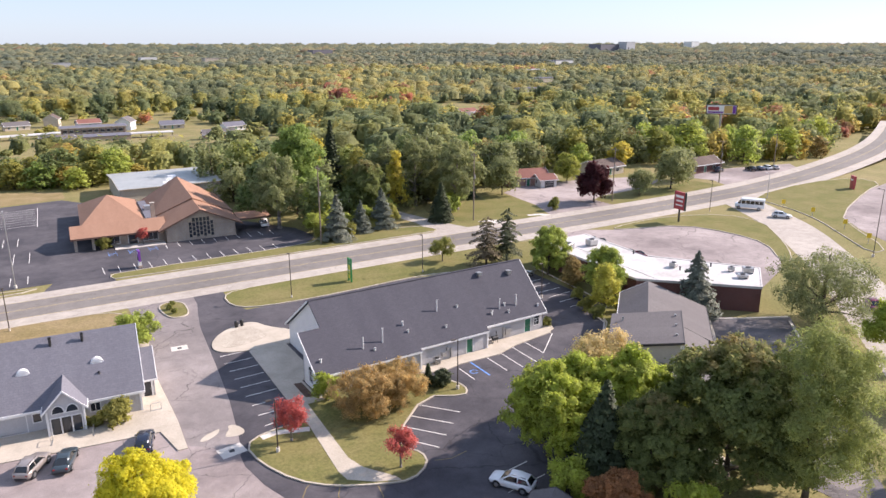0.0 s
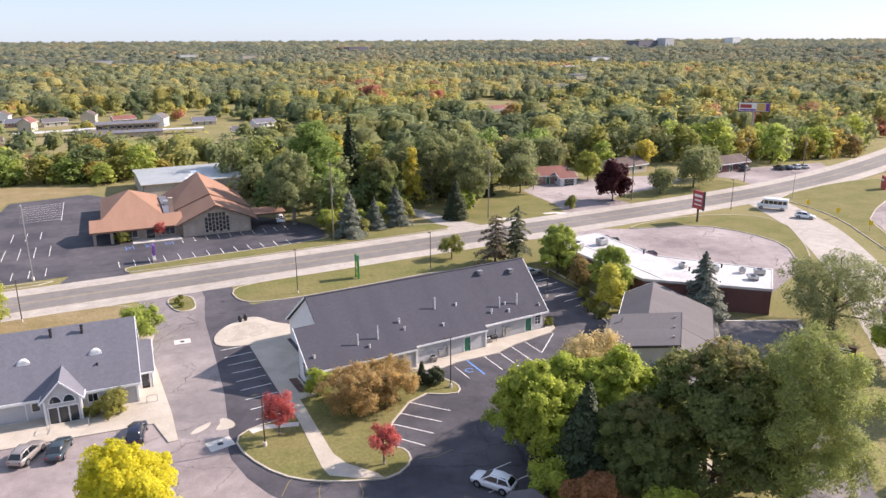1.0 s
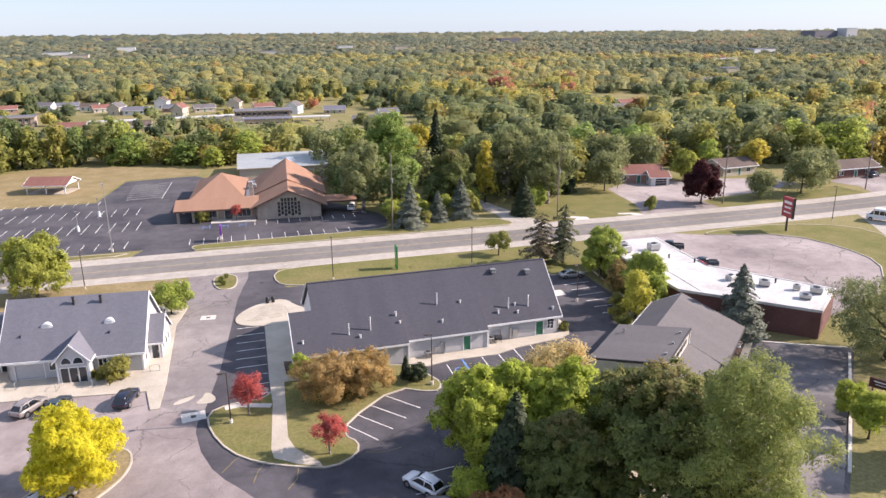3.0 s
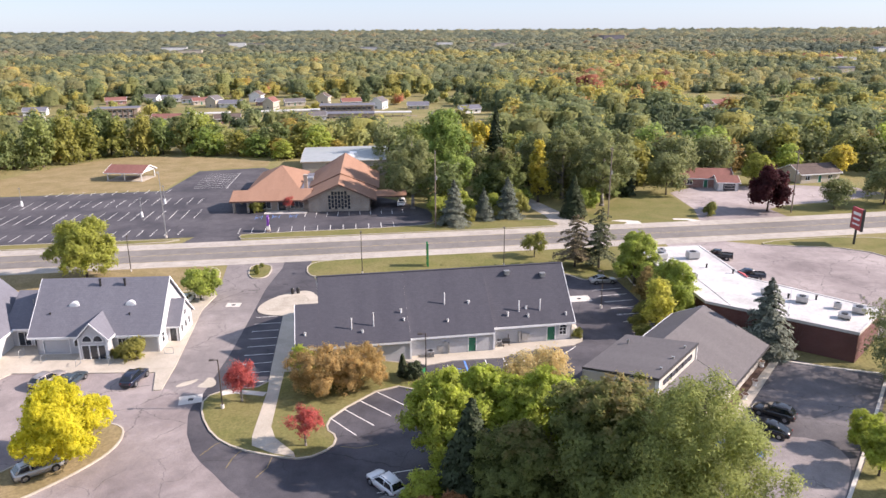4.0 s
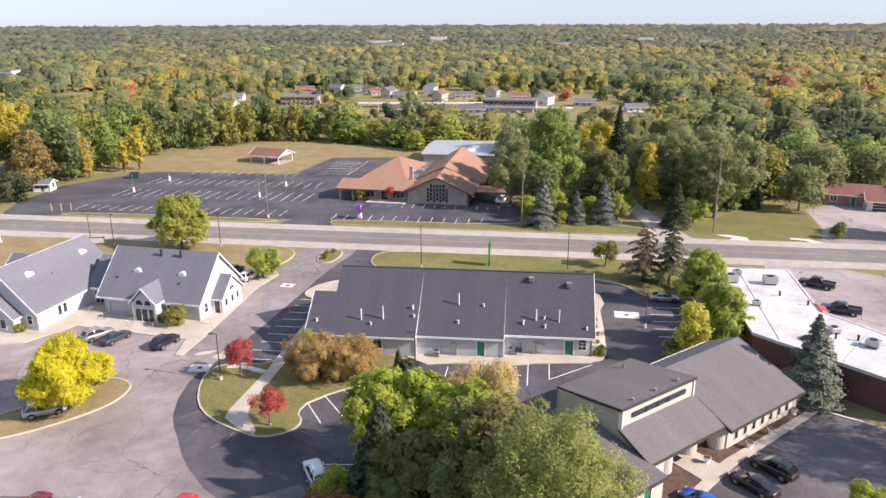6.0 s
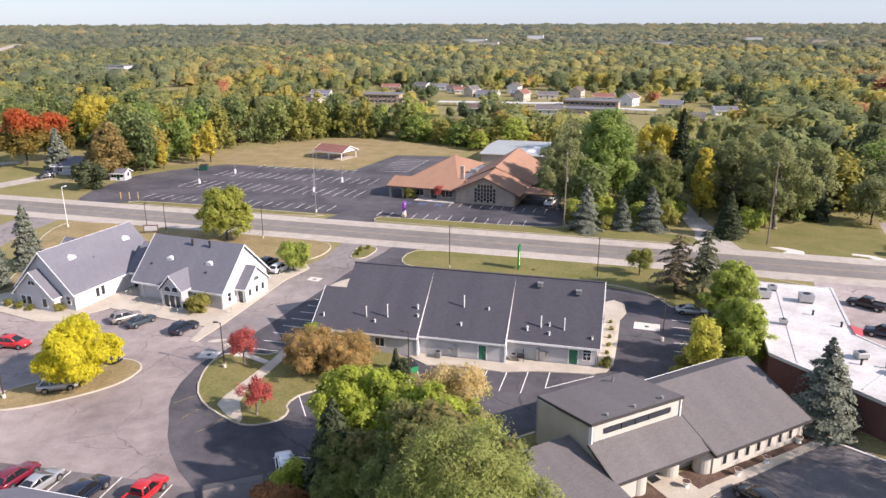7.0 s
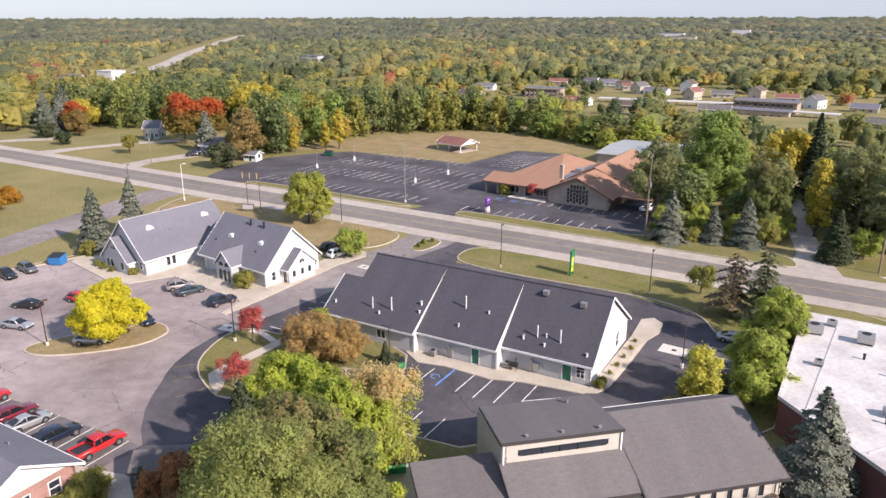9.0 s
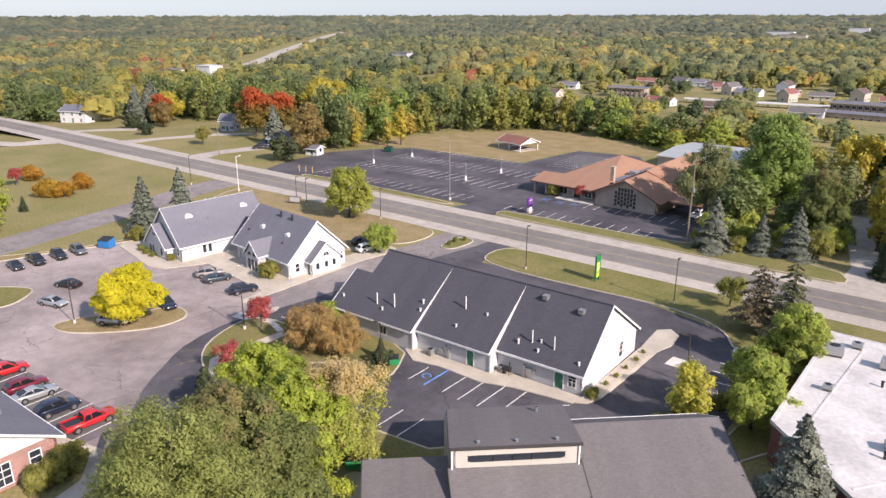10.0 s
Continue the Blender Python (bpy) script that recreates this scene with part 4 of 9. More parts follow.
# ---- the long office building with three stepped roofs ----
def office_building():
    b = thing("office_building", pose(47, 82, 0, 0, 0, 1.4) @ pose(-47, -82, 0), "long grey-sided office building with stepped charcoal shingle roof", "building")
    X, Y, RY, RZ, BY, EZ = (28.0, 42.55, 54.2, 65.85), (77.45, 78.4, 80.0), 86.75, 9.4, 95.5, 3.05
    rear_z, SY = 3.2, 82.6
    # front walls, seen from the parking lot
    facade(b, (X[0], Y[0]), (X[1], Y[0]), 0, EZ, SIDING, [("window", 3.0, 1.3, 1.0, 1.2, 2, 1), ("window", 8.6, 1.3, 1.0, 1.2, 2, 1)])
    facade(b, (X[1], Y[1]), (X[2], Y[1]), 0, EZ, SIDING, [("door", 8.1, 1.0, 0.15, 2.05)])
    facade(b, (X[2], Y[2]), (X[3], Y[2]), 0, EZ, SIDING, [("door", 8.1, 1.1, 0.15, 2.05), ("window", 9.9, 0.95, 0.9, 1.1, 2, 2)])
    m, _ = wall_frame((X[2], Y[2]), (X[3], Y[2]))
    arch_window(b, m, 9.85, 2.02, 1.05, 0.45, 1)
    # end and rear walls
    # east wall and gable in white siding: their sunlit look put into the colour
    m = facade(b, (X[3], Y[2]), (X[3], BY), 0, EZ, WHITE_SIDING, [("window", 10.2, 1.0, 1.0, 1.5, 1, 2)])
    arch_window(b, m, 10.15, 2.55, 1.1, 0.5, 1)
    gable(b, (X[3], Y[2]), (X[3], BY), EZ, RY - Y[2], RZ - 0.2, WHITE_SIDING, right=rear_z - 0.1)
    facade(b, (X[3], BY), (30.9, BY), 0, rear_z - 0.15, SIDING)
    facade(b, (30.9, BY), (30.9, SY), 0, EZ, WHITE_SIDING)
    gable(b, (30.9, BY), (30.9, SY), EZ, BY - RY, RZ - 0.2, WHITE_SIDING, right=6.5)
    facade(b, (30.9, SY), (X[0], SY), 0, 6.3, WHITE_SIDING)
    m = facade(b, (X[0], SY), (X[0], Y[0]), 0, EZ, WHITE_SIDING, [("window", 1.9, 1.1, 0.9, 1.6, 2, 2)])
    arch_window(b, m, 1.85, 2.55, 1.2, 0.55, 1)
    gable(b, (X[0], SY), (X[0], Y[0]), EZ, 0.0, 6.35, WHITE_SIDING)
    # stepped front slopes: each steeper than its neighbour, meeting one ridge
    ov = 0.45
    for k, (x0, x1) in enumerate(((30.6, X[1]), (X[1] + 0.02, X[2]), (X[2] + 0.02, X[3] + 0.35))):
        s = (RZ - EZ) / (RY - Y[k])
        ye, ze = Y[k] - ov, EZ - ov * s + 0.2
        edges = [(0, 1)] if k < 2 else [(0, 1), (1, 2)]
        plane_roof(b, [(x0, ye, ze), (x1, ye, ze), (x1, RY, RZ), (x0, RY, RZ)], CHARCOAL, 0.22, edges=edges, lip=-0.02 if k < 2 else 0.03, out_by=0.02 if k < 2 else 0.08)
        if k < 2:
            # white cheek wall where a roof stands over the next one
            s2 = (RZ - EZ) / (RY - Y[k + 1])
            bm = bmesh.new()
            q = x1 + 0.001
            pts = [(q, ye, ze - 0.03), (q, RY - 0.3, RZ - 0.3 * s - 0.03), (q, Y[k + 1], EZ - 0.4), (q, Y[k + 1], 0), (q, Y[k], 0), (q, Y[k], ze - 0.25), (q, ye, ze - 0.25)]
            extrude_poly(bm, pts, (0.004, 0, 0))
            part("cheek_wall", bm, WHITE_SIDING, b)
            bm = bmesh.new()
            box(bm, x1 - 0.1, x1 + 0.12, Y[k] - 0.12, Y[k], 0, EZ - 0.1)
            part("downspout", bm, TRIM, b)
    s = (RZ - EZ) / (RY - Y[0])
    ye, ze = Y[0] - ov, EZ - ov * s + 0.2
    z_top = ze + (SY + 0.2 - ye) * s
    plane_roof(b, [(27.5, ye, ze), (30.6, ye, ze), (30.6, SY + 0.2, z_top), (27.5, SY + 0.2, z_top)], CHARCOAL, 0.22, edges=[(0, 1), (3, 0)])
    # rear slope
    plane_roof(b, [(30.5, BY + ov, rear_z - 0.1), (X[3] + 0.35, BY + ov, rear_z - 0.1), (X[3] + 0.35, RY, RZ - 0.004), (30.5, RY, RZ - 0.004)], CHARCOAL, 0.22, edges=[(1, 2), (3, 0), (0, 1)])
    bm = bmesh.new()
    box(bm, 30.5, X[3] + 0.35, RY - 0.16, RY + 0.16, RZ - 0.06, RZ + 0.05)
    part("ridge_cap", bm, CHARCOAL, b)

    def on_roof(x, y):
        k = 0 if x < X[1] else 1 if x < X[2] else 2
        return EZ + 0.2 + (RZ - EZ - 0.2) * (y - Y[k]) / (RY - Y[k])
    for x, y, h in ((34.9, 79.1, 1.6), (37.85, 79.35, 1.9), (47.9, 82.0, 1.7), (58.4, 81.25, 1.6), (61.45, 81.2, 1.7)):
        vent_pipe(b, x, y, on_roof(x, y), h, 0.08, WHITE)
    for x, y, h in ((28.8, 78.7, 0.45), (36.3, 78.55, 0.4), (41.7, 80.85, 0.6), (42.0, 79.8, 0.4), (51.3, 81.95, 0.35), (48.0, 79.7, 0.4), (56.7, 80.8, 0.6), (59.5, 81.5, 0.4), (59.6, 80.55, 0.4), (65.1, 80.5, 0.4)):
        vent_pipe(b, x, y, on_roof(x, y), h, 0.12, WHITE)
    for x, y in ((57.65, 85.6), (62.85, 85.1)):
        box_vent(b, x, y, on_roof(x, y) + 0.3, 0.34, STEEL)
    # meters and pipes on the wall
    bm = boxes((46.4, 47.0, 78.1, 78.4, 0.7, 1.3), (47.2, 47.6, 78.15, 78.4, 1.5, 1.9), (47.8, 48.0, 78.1, 78.4, 0.3, 1.7))
    part("meter_box", bm, STEEL, b)
    bm = boxes((58.5, 59.3, 79.65, 80.0, 0.6, 1.6), (58.1, 58.4, 79.7, 80.0, 0.3, 1.9), (59.4, 59.7, 79.75, 80.0, 1.0, 1.5))
    part("meter_box", bm, STEEL, b)
    return b


def condenser(x, y, label, s=0.45):
    t = thing("air_conditioner", pose(x, y, 0.15), label, "air conditioner", "condensers by the walls")
    part("casing", rounded(boxes((-s, s, -s, s, 0.05, 0.85)), 0.05, 1), STEEL, t)
    bm = bmesh.new()
    tube(bm, (0, 0, 0.85), (0, 0, 0.9), s * 0.8, n=14)
    part("fan_grille", bm, BLACK, t)
    for k in range(7):
        part("fin", boxes((-s - 0.01, s + 0.01, -s - 0.012, -s, 0.12 + k * 0.1, 0.15 + k * 0.1)), BLACK, t)


# ---- the grey and white two-winged building ----
def salon_building():
    m0 = pose(9.2, 90.85, 0, 0, 0, -5.2)
    b = thing("office_building", m0, "grey-sided building with two gabled shingle-roofed wings, sunlit walls coloured white", "building")
    EZ, RZ, HD, W = 3.1, 9.05, 6.0, 16.4
    # east wing: ridge along local x, from -W to 0
    facade(b, (-W, -HD), (-9.9, -HD), 0, EZ, SIDING, [("panel", 0.9, 3.4, 0.2, 2.0, 1, 1), ("window", 5.0, 0.8, 1.2, 1.0, 1, 1)])
    facade(b, (-6.1, -HD), (0, -HD), 0, EZ, SIDING, [("window", 0.6, 1.0, 1.2, 1.0, 2, 1)])
    # east end in white siding, its sunlit tone put into the colour
    me = facade(b, (0, -HD), (0, HD), 0, EZ, WHITE_SIDING, [("window", 1.3, 0.8, 0.9, 1.4, 1, 2), ("window", 10.6, 0.8, 1.0, 1.3, 1, 2)])
    gable(b, (0, -HD), (0, HD), EZ, HD, RZ - 0.2, WHITE_SIDING)
    facade(b, (0, HD), (-W, HD), 0, EZ, SIDING)
    facade(b, (-W, HD), (-W, -HD), 0, EZ, SIDING)
    gable(b, (-W, HD), (-W, -HD), EZ, HD, RZ - 0.2, SIDING)
    s = (RZ - EZ) / HD
    ov = 0.5
    e = EZ - ov * s + 0.2
    plane_roof(b, [(-W - 0.9, -HD - ov, e), (0.4, -HD - ov, e), (0.4, 0, RZ), (-W - 0.9, 0, RZ)], GREY_SHINGLE, edges=[(0, 1), (1, 2), (3, 0)])
    plane_roof(b, [(-W - 0.9, HD + ov, e), (0.4, HD + ov, e), (0.4, 0, RZ - 0.004), (-W - 0.9, 0, RZ - 0.004)], GREY_SHINGLE, edges=[(0, 1), (1, 2), (3, 0)])
    # entrance gable with arched windows
    px0, px1, py = -9.9, -6.1, -HD - 2.0
    mp = facade(b, (px0, py), (px1, py), 0, EZ, SIDING, [("glass_door", 1.45, 0.95, 0.05, 2.1), ("window", 0.4, 0.9, 0.15, 2.0, 1, 1), ("window", 2.55, 0.9, 0.15, 2.0, 1, 1)])
    gable(b, (px0, py), (px1, py), EZ, 1.9, 5.2, SIDING)
    arch_window(b, mp, 0.62, 2.75, 1.15, 0.8, 1)
    arch_window(b, mp, 2.05, 2.75, 1.15, 0.8, 1)
    facade(b, (px1, py), (px1, -HD), 0, EZ, SIDING)
    facade(b, (px0, -HD), (px0, py), 0, EZ, SIDING)
    pc, pz, back = (px0 + px1) / 2, 5.5, -HD + (5.5 - EZ) / s + 0.2
    pe = EZ - 0.05
    plane_roof(b, [(px0 - 0.4, py - 0.35, pe), (pc, py - 0.35, pz), (pc, back, pz), (px0 - 0.4, -HD + 0.1, pe)], GREY_SHINGLE, 0.18, edges=[(0, 1), (3, 0)], name="porch_roof")
    plane_roof(b, [(px1 + 0.4, py - 0.35, pe), (pc, py - 0.35, pz), (pc, back, pz), (px1 + 0.4, -HD + 0.1, pe)], GREY_SHINGLE, 0.18, edges=[(0, 1), (3, 0)], name="porch_roof")
    # white band under the eave
    for q in ((-W, px0, -HD - 0.07, -HD, EZ - 0.75, EZ - 0.6), (px1, 0, -HD - 0.07, -HD, EZ - 0.75, EZ - 0.6), (-0.18, 0.05, -HD - 0.09, -HD, 0, EZ), (px0 - 0.06, px0 + 0.16, py - 0.06, py, 0, EZ), (px1 - 0.16, px1 + 0.06, py - 0.06, py, 0, EZ)):
        part("trim_board", boxes(q), TRIM, b)
    # side vestibule on the east end
    vx, v0, v1 = 1.7, -2.6, 3.6
    mv = facade(b, (vx, v0), (vx, v1), 0, 2.6, WHITE_SIDING, [("window", 0.9, 0.7, 1.0, 1.1, 1, 1), ("window", 2.75, 0.7, 1.0, 1.1, 1, 1), ("window", 4.4, 0.7, 1.0, 1.1, 1, 1)])
    gable(b, (vx, v0), (vx, v1), 2.6, (v1 - v0) / 2, 5.3, WHITE_SIDING)
    arch_window(b, mv, 2.5, 3.1, 1.2, 0.7, 2)
    facade(b, (0, v0), (vx, v0), 0, 2.6, WHITE_SIDING, [("glass_door", 0.4, 0.9, 0.05, 2.1)])
    facade(b, (vx, v1), (0, v1), 0, 2.6, WHITE_SIDING)
    vm = (v0 + v1) / 2
    plane_roof(b, [(0, v0 - 0.35, 2.45), (vx + 0.3, v0 - 0.35, 2.45), (vx + 0.3, vm, 5.5), (0, vm, 5.5)], GREY_SHINGLE, 0.16, edges=[(1, 2), (0, 1)], name="porch_roof")
    plane_roof(b, [(0, v1 + 0.35, 2.45), (vx + 0.3, v1 + 0.35, 2.45), (vx + 0.3, vm, 5.49), (0, vm, 5.49)], GREY_SHINGLE, 0.16, edges=[(1, 2), (0, 1)], name="porch_roof")
    # low link between the wings
    facade(b, (-21.2, -3.0), (-W, -3.0), 0, 3.0, SIDING, [("glass_door", 2.9, 1.0, 0.05, 2.1), ("window", 0.8, 1.6, 0.2, 2.0, 2, 1)])
    facade(b, (-W, 6.0), (-21.2, 6.0), 0, 3.0, SIDING)
    plane_roof(b, [(-22.0, -3.5, 2.9), (-W + 0.2, -3.5, 2.9), (-W + 0.2, 2.2, 6.6), (-22.0, 2.2, 6.6)], GREY_SHINGLE, edges=[(0, 1)])
    plane_roof(b, [(-22.0, 6.5, 3.0), (-W + 0.2, 6.5, 3.0), (-W + 0.2, 2.2, 6.59), (-22.0, 2.2, 6.59)], GREY_SHINGLE, edges=[(0, 1)])
    bm = boxes((-18.4, -17.9, -2.6, 0.4, 4.0, 4.16))
    bmesh.ops.rotate(bm, cent=(-18.1, -1.1, 4.08), matrix=Matrix.Rotation(radians(33), 3, "X"), verts=bm.verts[:])
    bmesh.ops.translate(bm, vec=(0, 0, 0.62), verts=bm.verts[:])
    part("skylight", bm, TRIM, b)
    # west wing: ridge along local y
    x0, x1, y0, y1, xr, wz = -32.7, -21.2, -14.4, 4.0, -26.95, 9.05
    facade(b, (x0, y0), (x1, y0), 0, EZ, SIDING, [("window", 9.9, 0.8, 1.0, 1.3, 1, 2)])
    gable(b, (x0, y0), (x1, y0), EZ, xr - x0, wz - 0.2, SIDING)
    # east wall again in the white that stands for sunlight on the siding
    facade(b, (x1, y0), (x1, y1), 0, EZ, WHITE_SIDING, [("window", 4.2, 0.7, 0.8, 1.5, 1, 1), ("window", 5.3, 0.7, 0.8, 1.5, 1, 1)])
    facade(b, (x1, y1), (x0, y1), 0, EZ, SIDING)
    gable(b, (x1, y1), (x0, y1), EZ, x1 - xr, wz - 0.2, SIDING)
    facade(b, (x0, y1), (x0, y0), 0, EZ, SIDING)
    sw = (wz - EZ) / (x1 - xr)
    we = EZ - ov * sw + 0.2
    plane_roof(b, [(x1 + ov, y0 - 0.4, we), (x1 + ov, y1 + 0.4, we), (xr, y1 + 0.4, wz), (xr, y0 - 0.4, wz)], GREY_SHINGLE, edges=[(0, 1), (2, 3), (3, 0)])
    plane_roof(b, [(x0 - ov, y0 - 0.4, we), (x0 - ov, y1 + 0.4, we), (xr, y1 + 0.4, wz - 0.004), (xr, y0 - 0.4, wz - 0.004)], GREY_SHINGLE, edges=[(0, 1), (1, 2), (3, 0)])
    # lower front gable of the west wing
    q0, q1, qy = -31.6, -23.8, y0 - 1.6
    mq = facade(b, (q0, qy), (q1, qy), 0, 2.5, SIDING, [("window", 1.2, 0.9, 0.7, 1.4, 1, 1), ("window", 2.4, 0.9, 0.7, 1.4, 1, 1), ("window", 5.6, 0.9, 0.7, 1.4, 1, 1)])
    gable(b, (q0, qy), (q1, qy), 2.5, 3.9, 6.1, SIDING)
    arch_window(b, mq, 3.2, 4.1, 1.4, 0.7, 2)
    facade(b, (q1, qy), (q1, y0), 0, 2.5, WHITE_SIDING)
    facade(b, (q0, y0), (q0, qy), 0, 2.5, SIDING)
    qc = (q0 + q1) / 2
    for side in (q0 - 0.4, q1 + 0.4):
        plane_roof(b, [(side, qy - 0.3, 2.3), (qc, qy - 0.3, 6.3), (qc, y0, 6.3), (side, y0, 2.3)], GREY_SHINGLE, 0.18, edges=[(0, 1), (3, 0)], name="porch_roof")
    # far small wing behind
    facade(b, (-37.4, -4.0), (x0, -4.0), 0, 2.8, SIDING)
    facade(b, (x0, 4.0), (-37.4, 4.0), 0, 2.8, SIDING)
    facade(b, (-37.4, 4.0), (-37.4, -4.0), 0, 2.8, SIDING)
    gable(b, (-37.4, 4.0), (-37.4, -4.0), 2.8, 4.0, 6.2, SIDING)
    for side in (-4.4, 4.4):
        plane_roof(b, [(-37.8, side, 2.6), (-28.5, side, 2.6), (-28.5, 0, 6.4), (-37.8, 0, 6.4)], GREY_SHINGLE, edges=[(0, 1), (3, 0)])
    # roof fittings
    for x, y in ((-12.0, -2.6), (-4.3, -2.6)):
        half_dome(b, x, y - 0.6, RZ + (y - 0.6) * s - 0.05, 0.75, 0, TRIM)
    for y in (-10.4, 1.0):
        half_dome(b, xr + 2.2, y, wz - 2.2 * sw + 0.05, 0.75, 90, TRIM)
    for x, y in ((-9.0, -0.9), (-5.6, -0.9)):
        vent_pipe(b, x, y, RZ + y * s, 1.0, 0.16, BLACK)
    vent_pipe(b, -15.0, -4.0, RZ - 4.0 * s, 0.35, 0.1, BLACK)
    vent_pipe(b, -4.2, -4.2, RZ - 4.2 * s, 0.35, 0.1, BLACK)
    vent_pipe(b, -24.0, -7.0, wz - 2.95 * sw, 0.4, 0.1)
    vent_pipe(b, -19.2, 0.2, 5.4, 0.5, 0.1)
    return b


# ---- the church ----
def church():
    b = thing("church", pose(33.2, 161.6, 0, 0, 0, -3.4), "low beige-brick church with broad terracotta shingle roofs", "church")
    EZ = 3.3
    # front gable hall
    m = facade(b, (-7.6, 0), (7.6, 0), 0, EZ, BEIGE_BRICK)
    gable(b, (-7.6, 0), (7.6, 0), EZ, 7.6, 6.7, BEIGE_BRICK)
    facade(b, (7.6, 0), (7.6, 34), 0, EZ, BEIGE_BRICK)
    facade(b, (7.6, 34), (-7.6, 34), 0, EZ, BEIGE_BRICK)
    facade(b, (-7.6, 34), (-7.6, 0), 0, EZ, BEIGE_BRICK)
    # roofs: a lower front gable runs into a higher main ridge behind
    for sx in (-1, 1):
        plane_roof(b, [(sx * 9.0, -1.0, 2.95), (0, -1.0, 7.0), (0, 14, 7.4), (sx * 9.0, 14, 2.95)], TERRA_SHINGLE, 0.25, BROWN_TRIM, [(0, 1), (3, 0)])
        plane_roof(b, [(sx * 9.6, 13.0, 2.9), (0, 9.5, 7.7), (0, 35, 8.6), (sx * 9.6, 35, 2.9)], TERRA_SHINGLE, 0.25, BROWN_TRIM, [(3, 0), (2, 3)])
    # lattice window: slim dark lights between pale bars
    bm = bmesh.new()
    extrude_poly(bm, [m @ Vector((u, 0.0, z)) for u, z in ((4.9, 0.55), (10.4, 0.55), (10.4, 4.75), (7.6, 6.0), (4.9, 4.75))], m.to_3x3() @ Vector((0, 0.06, 0)))
    lat = part("lattice_window", bm, TAN_TRIM, b)
    for c in range(7):
        u = 5.0 + c * 0.78
        z = 0.65 + (c % 2) * 0.35
        while z < 4.6 - abs(u + 0.3 - 7.6) * 0.2:
            h = 0.9 if c % 2 else 0.75
            bm = bmesh.new()
            box(bm, u, u + 0.6, 0.06, 0.1, z, z + h, m)
            part("pane", bm, GLASS, lat)
            z += h + 0.14
    # long low front wing with an open porch
    facade(b, (-21.0, 2.4), (-7.6, 2.4), 0, 2.9, BEIGE_BRICK, [("window", 2.0, 2.2, 0.6, 1.8, 2, 1), ("glass_door", 6.0, 1.8, 0.05, 2.2), ("window", 9.0, 3.0, 0.6, 1.8, 3, 1)])
    facade(b, (-21.0, 16), (-21.0, 2.4), 0, 2.9, BEIGE_BRICK)
    plane_roof(b, [(-26.2, 0.2, 3.0), (-7.0, 0.2, 3.0), (-7.0, 6.0, 4.7), (-26.2, 6.0, 4.5)], TERRA_SHINGLE, 0.3, BROWN_TRIM, [(0, 1), (3, 0)])
    plane_roof(b, [(-26.2, 11.4, 3.2), (-7.0, 11.4, 3.2), (-7.0, 6.0, 4.69), (-26.2, 6.0, 4.49)], TERRA_SHINGLE, 0.3, BROWN_TRIM, [(0, 1), (3, 0)])
    for x, y in ((-25.4, 1.2), (-25.4, 10.4), (-22.0, 1.2)):
        bm = bmesh.new()
        box(bm, x - 0.3, x + 0.3, y - 0.3, y + 0.3, 0, 2.9)
        part("porch_pillar", bm, BEIGE_BRICK, b)
    # left hall under a pyramid roof
    facade(b, (-23.0, 36.0), (-23.0, 12.0), 0, 3.0, BEIGE_BRICK)
    facade(b, (-11.5, 36.0), (-23.0, 36.0), 0, 3.0, BEIGE_BRICK)
    facade(b, (-11.5, 12.0), (-11.5, 36.0), 0, 3.0, BEIGE_BRICK)
    tip = (-17.3, 29.4, 6.4)
    for p, q in (((-24.0, 11.4, 3.1), (-10.5, 11.4, 3.1)), ((-24.0, 37.0, 3.1), (-24.0, 11.4, 3.1)), ((-10.5, 11.4, 3.1), (-10.5, 37.0, 3.1)), ((-10.5, 37.0, 3.1), (-24.0, 37.0, 3.1))):
        plane_roof(b, [p, q, tip], TERRA_SHINGLE, 0.2, BROWN_TRIM, [(0, 1)])
    # flat core roof with plant on it
    bm = boxes((-10.4, -7.2, 11.5, 32, 2.9, 3.5))
    part("flat_roof", bm, GREY_SHINGLE, b)
    part("roof_unit", rounded(boxes((-9.8, -8.0, 20, 22.2, 3.5, 4.5)), 0.05, 1), STEEL, b)
    part("chimney", boxes((-9.3, -8.4, 9.5, 10.4, 3.0, 7.2), (-9.4, -8.3, 9.4, 10.5, 7.2, 7.35)), BEIGE_BRICK, b)
    # carport at the east side
    plane_roof(b, [(9.0, 3.0, 2.9), (16.5, 3.0, 2.9), (16.5, 8.5, 3.3), (9.0, 8.5, 3.3)], TERRA_SHINGLE, 0.3, BROWN_TRIM, [(0, 1), (1, 2)])
    for x, y in ((16.0, 3.5), (16.0, 8.0)):
        bm = bmesh.new()
        box(bm, x - 0.12, x + 0.12, y - 0.12, y + 0.12, 0, 2.7)
        part("porch_pillar", bm, TAN_TRIM, b)
    bm = boxes((-18, -7.8, -1.2, 2.4, 0, 0.14))
    part("entrance_walk", bm, PALE_CONCRETE, b)
    return b


